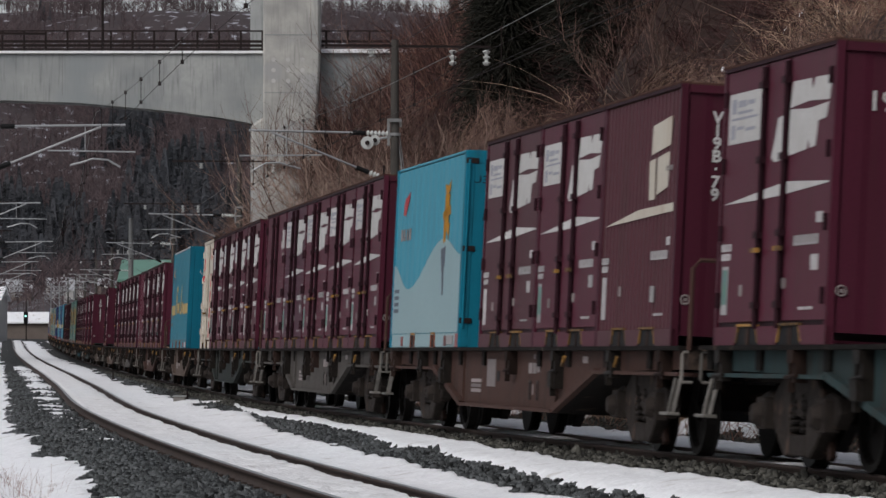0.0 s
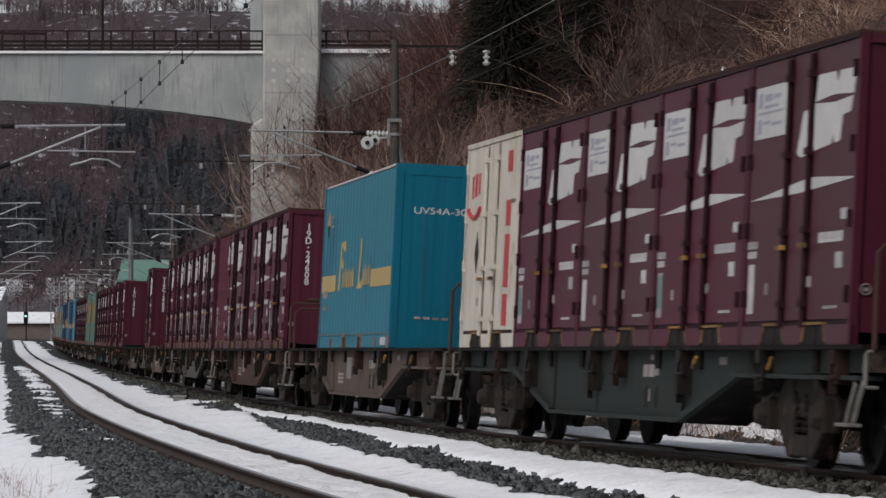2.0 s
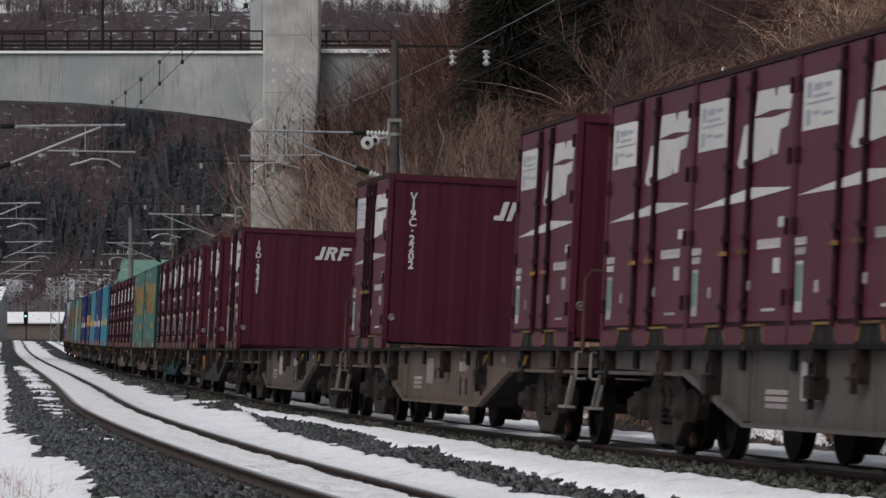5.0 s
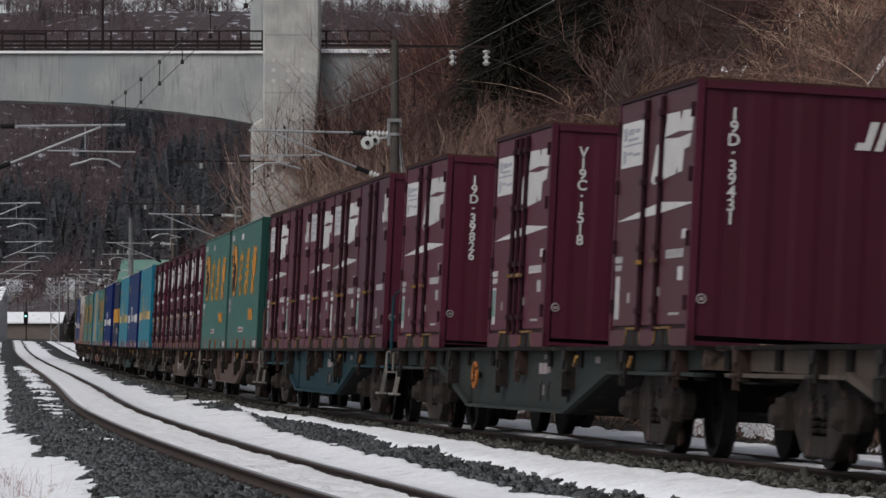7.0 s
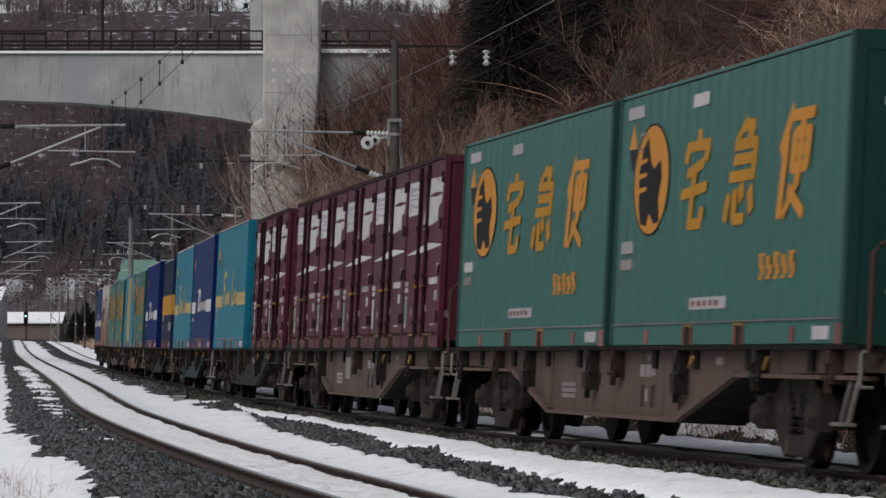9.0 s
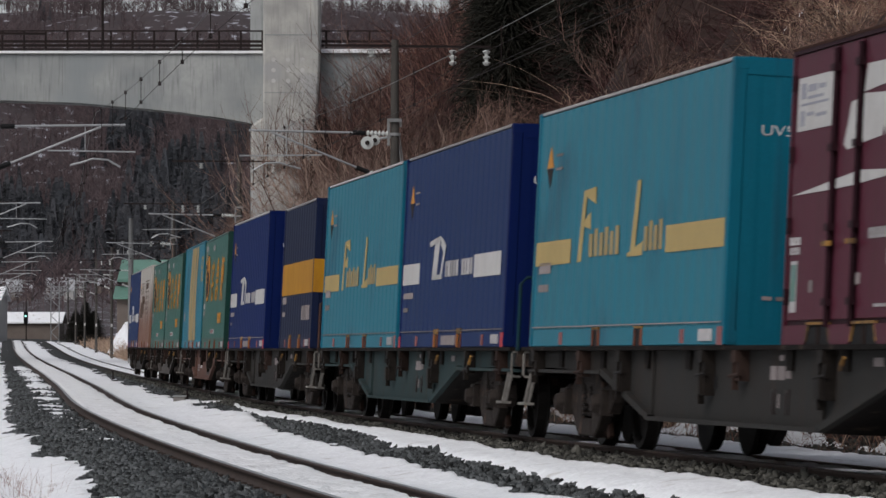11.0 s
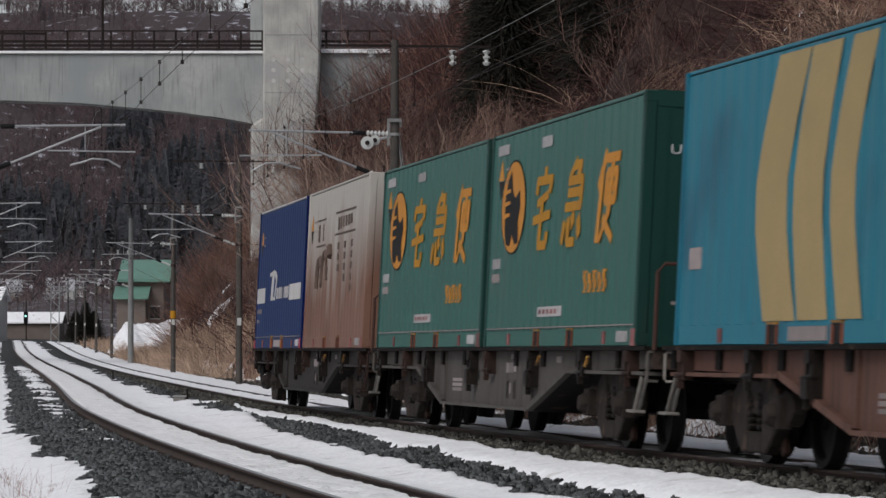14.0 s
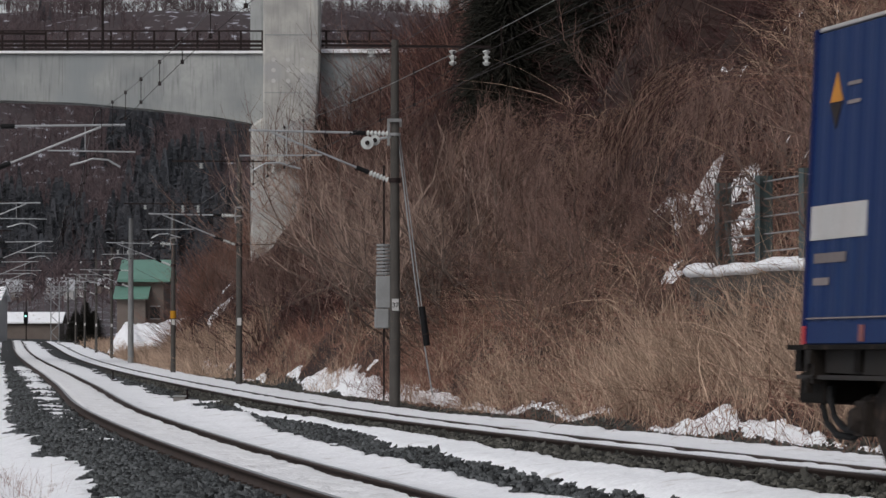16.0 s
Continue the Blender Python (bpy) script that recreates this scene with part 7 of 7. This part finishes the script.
def branch_set(root, way, length, rad, depth, out, rg):
    """Recursive bare branches as tapered segments."""
    p, d = np.array(root, float), np.array(way, float)
    n = 4
    seg = length / n
    pts = [p.copy()]
    for i in range(n):
        d = d + rg.normal(0, 0.13, 3)
        d[2] += 0.05
        d /= np.linalg.norm(d)
        p = p + d * seg
        pts.append(p.copy())
        if depth > 0 and i >= 1:
            for _ in range(2 if depth > 1 else 3):
                side = d + rg.normal(0, 0.62, 3)
                side[2] += 0.12
                side /= np.linalg.norm(side)
                branch_set(p, side, length * rg.uniform(0.45, 0.7), rad * 0.5, depth - 1, out, rg)
    out.append((pts, rad))


def bare_tree(height, seed, lean=(0, 0, 1), depth=3, twig="twig"):
    rg = np.random.default_rng(seed)
    t = new("bare_tree")
    out = []
    for k in range(int(rg.integers(2, 5))):
        w = np.array(lean) + rg.normal(0, 0.28, 3)
        w[2] = abs(w[2]) + 0.35
        branch_set((rg.normal(0, 0.12), rg.normal(0, 0.12), -0.15), w / np.linalg.norm(w), height * rg.uniform(0.6, 1.0), 0.05 * height / 5, depth, out, rg)
    bm = bmesh.new()
    tw = []
    for pts, rad in out:
        if rad > 0.02 * height / 5:
            tube(bm, pts, rad, rad * 0.45, 5)
        else:
            tw.append((pts, rad))
    part("trunk", bm, M["bark"], t)
    P3 = np.array([p for p, _ in tw])
    rd = np.array([r for _, r in tw])
    side = np.array([1.0, 0.25, 0.0])
    w = (np.maximum(rd, 0.004)[:, None, None] * np.linspace(1.2, 0.5, P3.shape[1])[None, :, None]) * side
    v = np.stack([P3 - w, P3 + w], 2).reshape(len(P3), -1, 3)
    q = np.arange(P3.shape[1] - 1) * 2
    f = np.stack([q, q + 1, q + 3, q + 2], -1)[None] + (np.arange(len(P3)) * P3.shape[1] * 2)[:, None, None]
    cr = raw_mesh("crown", v.reshape(-1, 3), f.reshape(-1, 4), M[twig])
    cr.parent = t
    return t


def plant(src, u, lat, label, category, group, turn, size=1.0, sink=0.1):
    p = at_line(np.array([u]), lat, float(ground(u, lat)) - sink)[0]
    m = Matrix.Translation(p) @ Matrix.Rotation(turn, 4, "Z")
    ob = copy_thing(src, m)
    ob.scale = (size, size, size)
    return tagged(ob, label, category, group)


bare_kinds = [bare_tree(5.0, s, (-0.35 if s % 2 else 0.1, 0, 1), 3) for s in (1, 2, 3, 4)]
trng = np.random.default_rng(21)
SPOTS = [(70, 5.2), (78, 5.0), (86, 5.6), (92, 4.9), (100, 5.6), (112, 5.2), (120, 6.0), (128, 5.0), (76, 6.8), (95, 7.5), (108, 8.0), (66, 6.4),
         (140, 5.5), (150, 7), (160, 5.6), (170, 7.2), (182, 6), (195, 7.5), (215, 8.5), (232, 10), (244, 10), (135, 9), (155, 10), (175, 11), (60, 9.5)]
for i, (u, l) in enumerate(SPOTS):
    plant(bare_kinds[i % 4], u, l, "bare leafless shrub tree with many thin grey-brown twigs", "tree", "bare trees on the slope", trng.uniform(-0.6, 0.6), trng.uniform(0.6, 1.0) * (1.0 if u < 100 else 0.62))
for i in range(34):
    plant(bare_kinds[i % 4], trng.uniform(22, 62), trng.uniform(5.0, 9.0), "bare leafless bush with thin twigs", "bush", "bare bushes on the slope", trng.uniform(0, 6.2), trng.uniform(0.25, 0.45))
spreading = bare_tree(6.0, 9, (-0.95, -0.2, 0.42), 3, "pale_twig")
for i, (u, l, k) in enumerate(((68, 5.4, 0.62), (73, 5.2, 0.66), (64, 5.9, 0.58), (82, 5.3, 0.66), (77, 6.0, 0.55))):
    plant(spreading, u, l, "bare spreading tree with long pale arching branches", "tree", "bare trees on the slope", 0.25 * i - 0.3, k)
for t in [*bare_kinds, spreading]:
    for o in list(t.children):
        bpy.data.objects.remove(o)
    bpy.data.objects.remove(t)


def conifer(height, seed):
    rg = np.random.default_rng(seed)
    t = new("conifer")
    part("trunk", tube(bmesh.new(), [(0, 0, -0.3), (0, 0, height * 0.5), (0, 0, height)], 0.02 * height, 0.01, 7), M["bark"], t)
    n = 1500
    z = height * (0.12 + 0.88 * rg.random(n) ** 0.8)
    reach = (1 - z / height) ** 0.75 * height * 0.24 * rg.uniform(0.5, 1.15, n) + 0.12
    a = rg.uniform(0, 6.283, n)
    way = np.stack([np.cos(a), np.sin(a), rg.uniform(-0.35, 0.15, n)], -1)
    vs, fs, o = [], [], 0
    for j in range(3):
        base = np.stack([0 * a, 0 * a, z], -1) + way * (reach * j * 0.28)[:, None]
        w2 = way + rg.normal(0, 0.35, (n, 3))
        v, f = ribbons(base, w2, reach * (0.75 - 0.12 * j), np.full(n, 0.055), np.tile([0, 0, -0.35], (n, 1)) + rg.normal(0, 0.1, (n, 3)), 2)
        vs.append(v)
        fs.append(f + o)
        o += len(v)
    cr = raw_mesh("crown", np.concatenate(vs), np.concatenate(fs), M["conifer"])
    cr.parent = t
    return t


con_kinds = [conifer(8.0, s) for s in (5, 6, 7)]
CON = [(97, 9.6), (101, 11), (108, 12.5), (112, 11.8), (116, 13), (110, 14.5), (125, 14), (103, 13.5), (99, 15), (130, 16), (118, 16), (92, 12.5), (95, 16), (88, 14.5), (122, 15.5), (107, 13.2), (104, 14.2), (100, 13.0), (97, 13.6), (93, 14.2), (89, 13.4), (110, 15.8), (85, 14.6),
       (198, 12.6), (150, 16), (158, 18), (144, 18), (138, 18), (166, 18.5), (184, 18.6)]
for i, (u, l) in enumerate(CON):
    plant(con_kinds[i % 3], u, l, "dark green conifer on the upper slope", "tree", "conifers on the slope", trng.uniform(0, 6.2), trng.uniform(0.75, 1.1) if u < 140 else trng.uniform(0.5, 0.95))
for i, (u, l, k) in enumerate(((455, 2.9, 0.5), (450, 4.0, 0.64), (453, 5.0, 0.5))):
    ev = plant(con_kinds[i], u, l, "dark round evergreen beside the far line", "tree", "evergreens beside the far line", i * 1.3, 1.0)
    ev.scale = (1.15, 1.15, k)
for t in con_kinds:
    for o in list(t.children):
        bpy.data.objects.remove(o)
    bpy.data.objects.remove(t)

# ---- far wooded mountain ----
def mountain(x, y):
    k = np.clip((y - 1440) / 250, 0, 1)
    z = valley(y) + 0.34 * np.clip(y - 1500, 0, None) + (26 * fbm(x, y, 240, 1) + 9 * fbm(x, y, 60, 2)) * k
    return np.minimum(z, 160 + 10 * fbm(x, y, 90, 3))


mxs, mys = np.arange(-700, 700, 12.0), np.concatenate([np.arange(610, 2100, 12.0), [2400, 3200]])
mX, mY = np.meshgrid(mxs, mys, indexing="ij")
mv = np.stack([mX, mY, mountain(mX, mY) + np.where(mY < 640, -3, 0)], -1).reshape(-1, 3)
ii = (np.arange(len(mxs) - 1)[:, None] * len(mys) + np.arange(len(mys) - 1)[None]).ravel()
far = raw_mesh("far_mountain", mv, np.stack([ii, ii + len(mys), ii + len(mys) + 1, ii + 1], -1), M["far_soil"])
tagged(far, "wooded winter mountain with snow between the trees", "mountain", kind="structure")


def far_woods(n, y0, y1, kind):
    y = prng.uniform(y0, y1, n)
    x = prng.uniform(-0.135, 0.06, n) * y
    z = mountain(x, y)
    lean = 1.7 * fbm(x * 1.6, y * 0.6, 42, 4) + (84 - z) / 100
    keepm = lean > 0.1 if kind == "conifer" else (lean < 0.2) & (fbm(x, y, 30, 2) > np.interp(z, [60, 100], [-0.6, -0.12]))
    if y0 < 1000:
        keepm = z > -1
    x, y, z = x[keepm], y[keepm], z[keepm]
    n = len(x)
    h = prng.uniform(6, 17, n)
    vs, fs, o = [], [], 0
    base = np.stack([x, y, z], -1)
    if kind == "conifer":
        m = 26
        b = np.repeat(base, m, 0)
        hz = np.tile(np.linspace(0.15, 0.95, m), n)
        hh = np.repeat(h, m)
        b[:, 2] += hz * hh
        r = (1 - hz) ** 0.8 * hh * 0.26 + 0.2
        s = np.where(prng.random(n * m) < 0.5, -1, 1)
        way = np.stack([s * prng.uniform(0.6, 1, n * m), prng.normal(0, 0.3, n * m), prng.uniform(-0.7, 0.0, n * m)], -1)
        b[:, 0] -= s * r * 0.35
        v, f = ribbons(b, way, r * 1.5, hh * 0.055, np.zeros((n * m, 3)), 1)
        core = ribbons(base, np.tile([0.0, 0, 1], (n, 1)), h, h * 0.34, np.zeros((n, 3)), 1)
        return [(v, f), core]
    m = 16
    way = np.tile([0.0, 0, 1], (n, 1)) + prng.normal(0, 0.03, (n, 3))
    sets = [ribbons(base, way, h * 0.75, np.full(n, 0.22), np.zeros((n, 3)), 1)]
    b = np.repeat(base, m, 0)
    hh = np.repeat(h, m)
    b[:, 2] += hh * prng.uniform(0.2, 0.7, n * m)
    way = np.stack([prng.normal(0, 0.6, n * m), prng.normal(0, 0.3, n * m), prng.uniform(0.5, 1.1, n * m)], -1)
    sets.append(ribbons(b, way, hh * prng.uniform(0.15, 0.34, n * m), np.full(n * m, 0.22), np.zeros((n * m, 3)), 1))
    return sets


gather("far_conifer_wood", far_woods(9000, 1490, 1900, "conifer"), M["hazy_conifer"], "dark conifers on the far mountainside with haze in their colour", "woods")
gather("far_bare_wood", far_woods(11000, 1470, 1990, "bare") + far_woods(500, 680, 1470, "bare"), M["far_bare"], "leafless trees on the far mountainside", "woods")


motions()
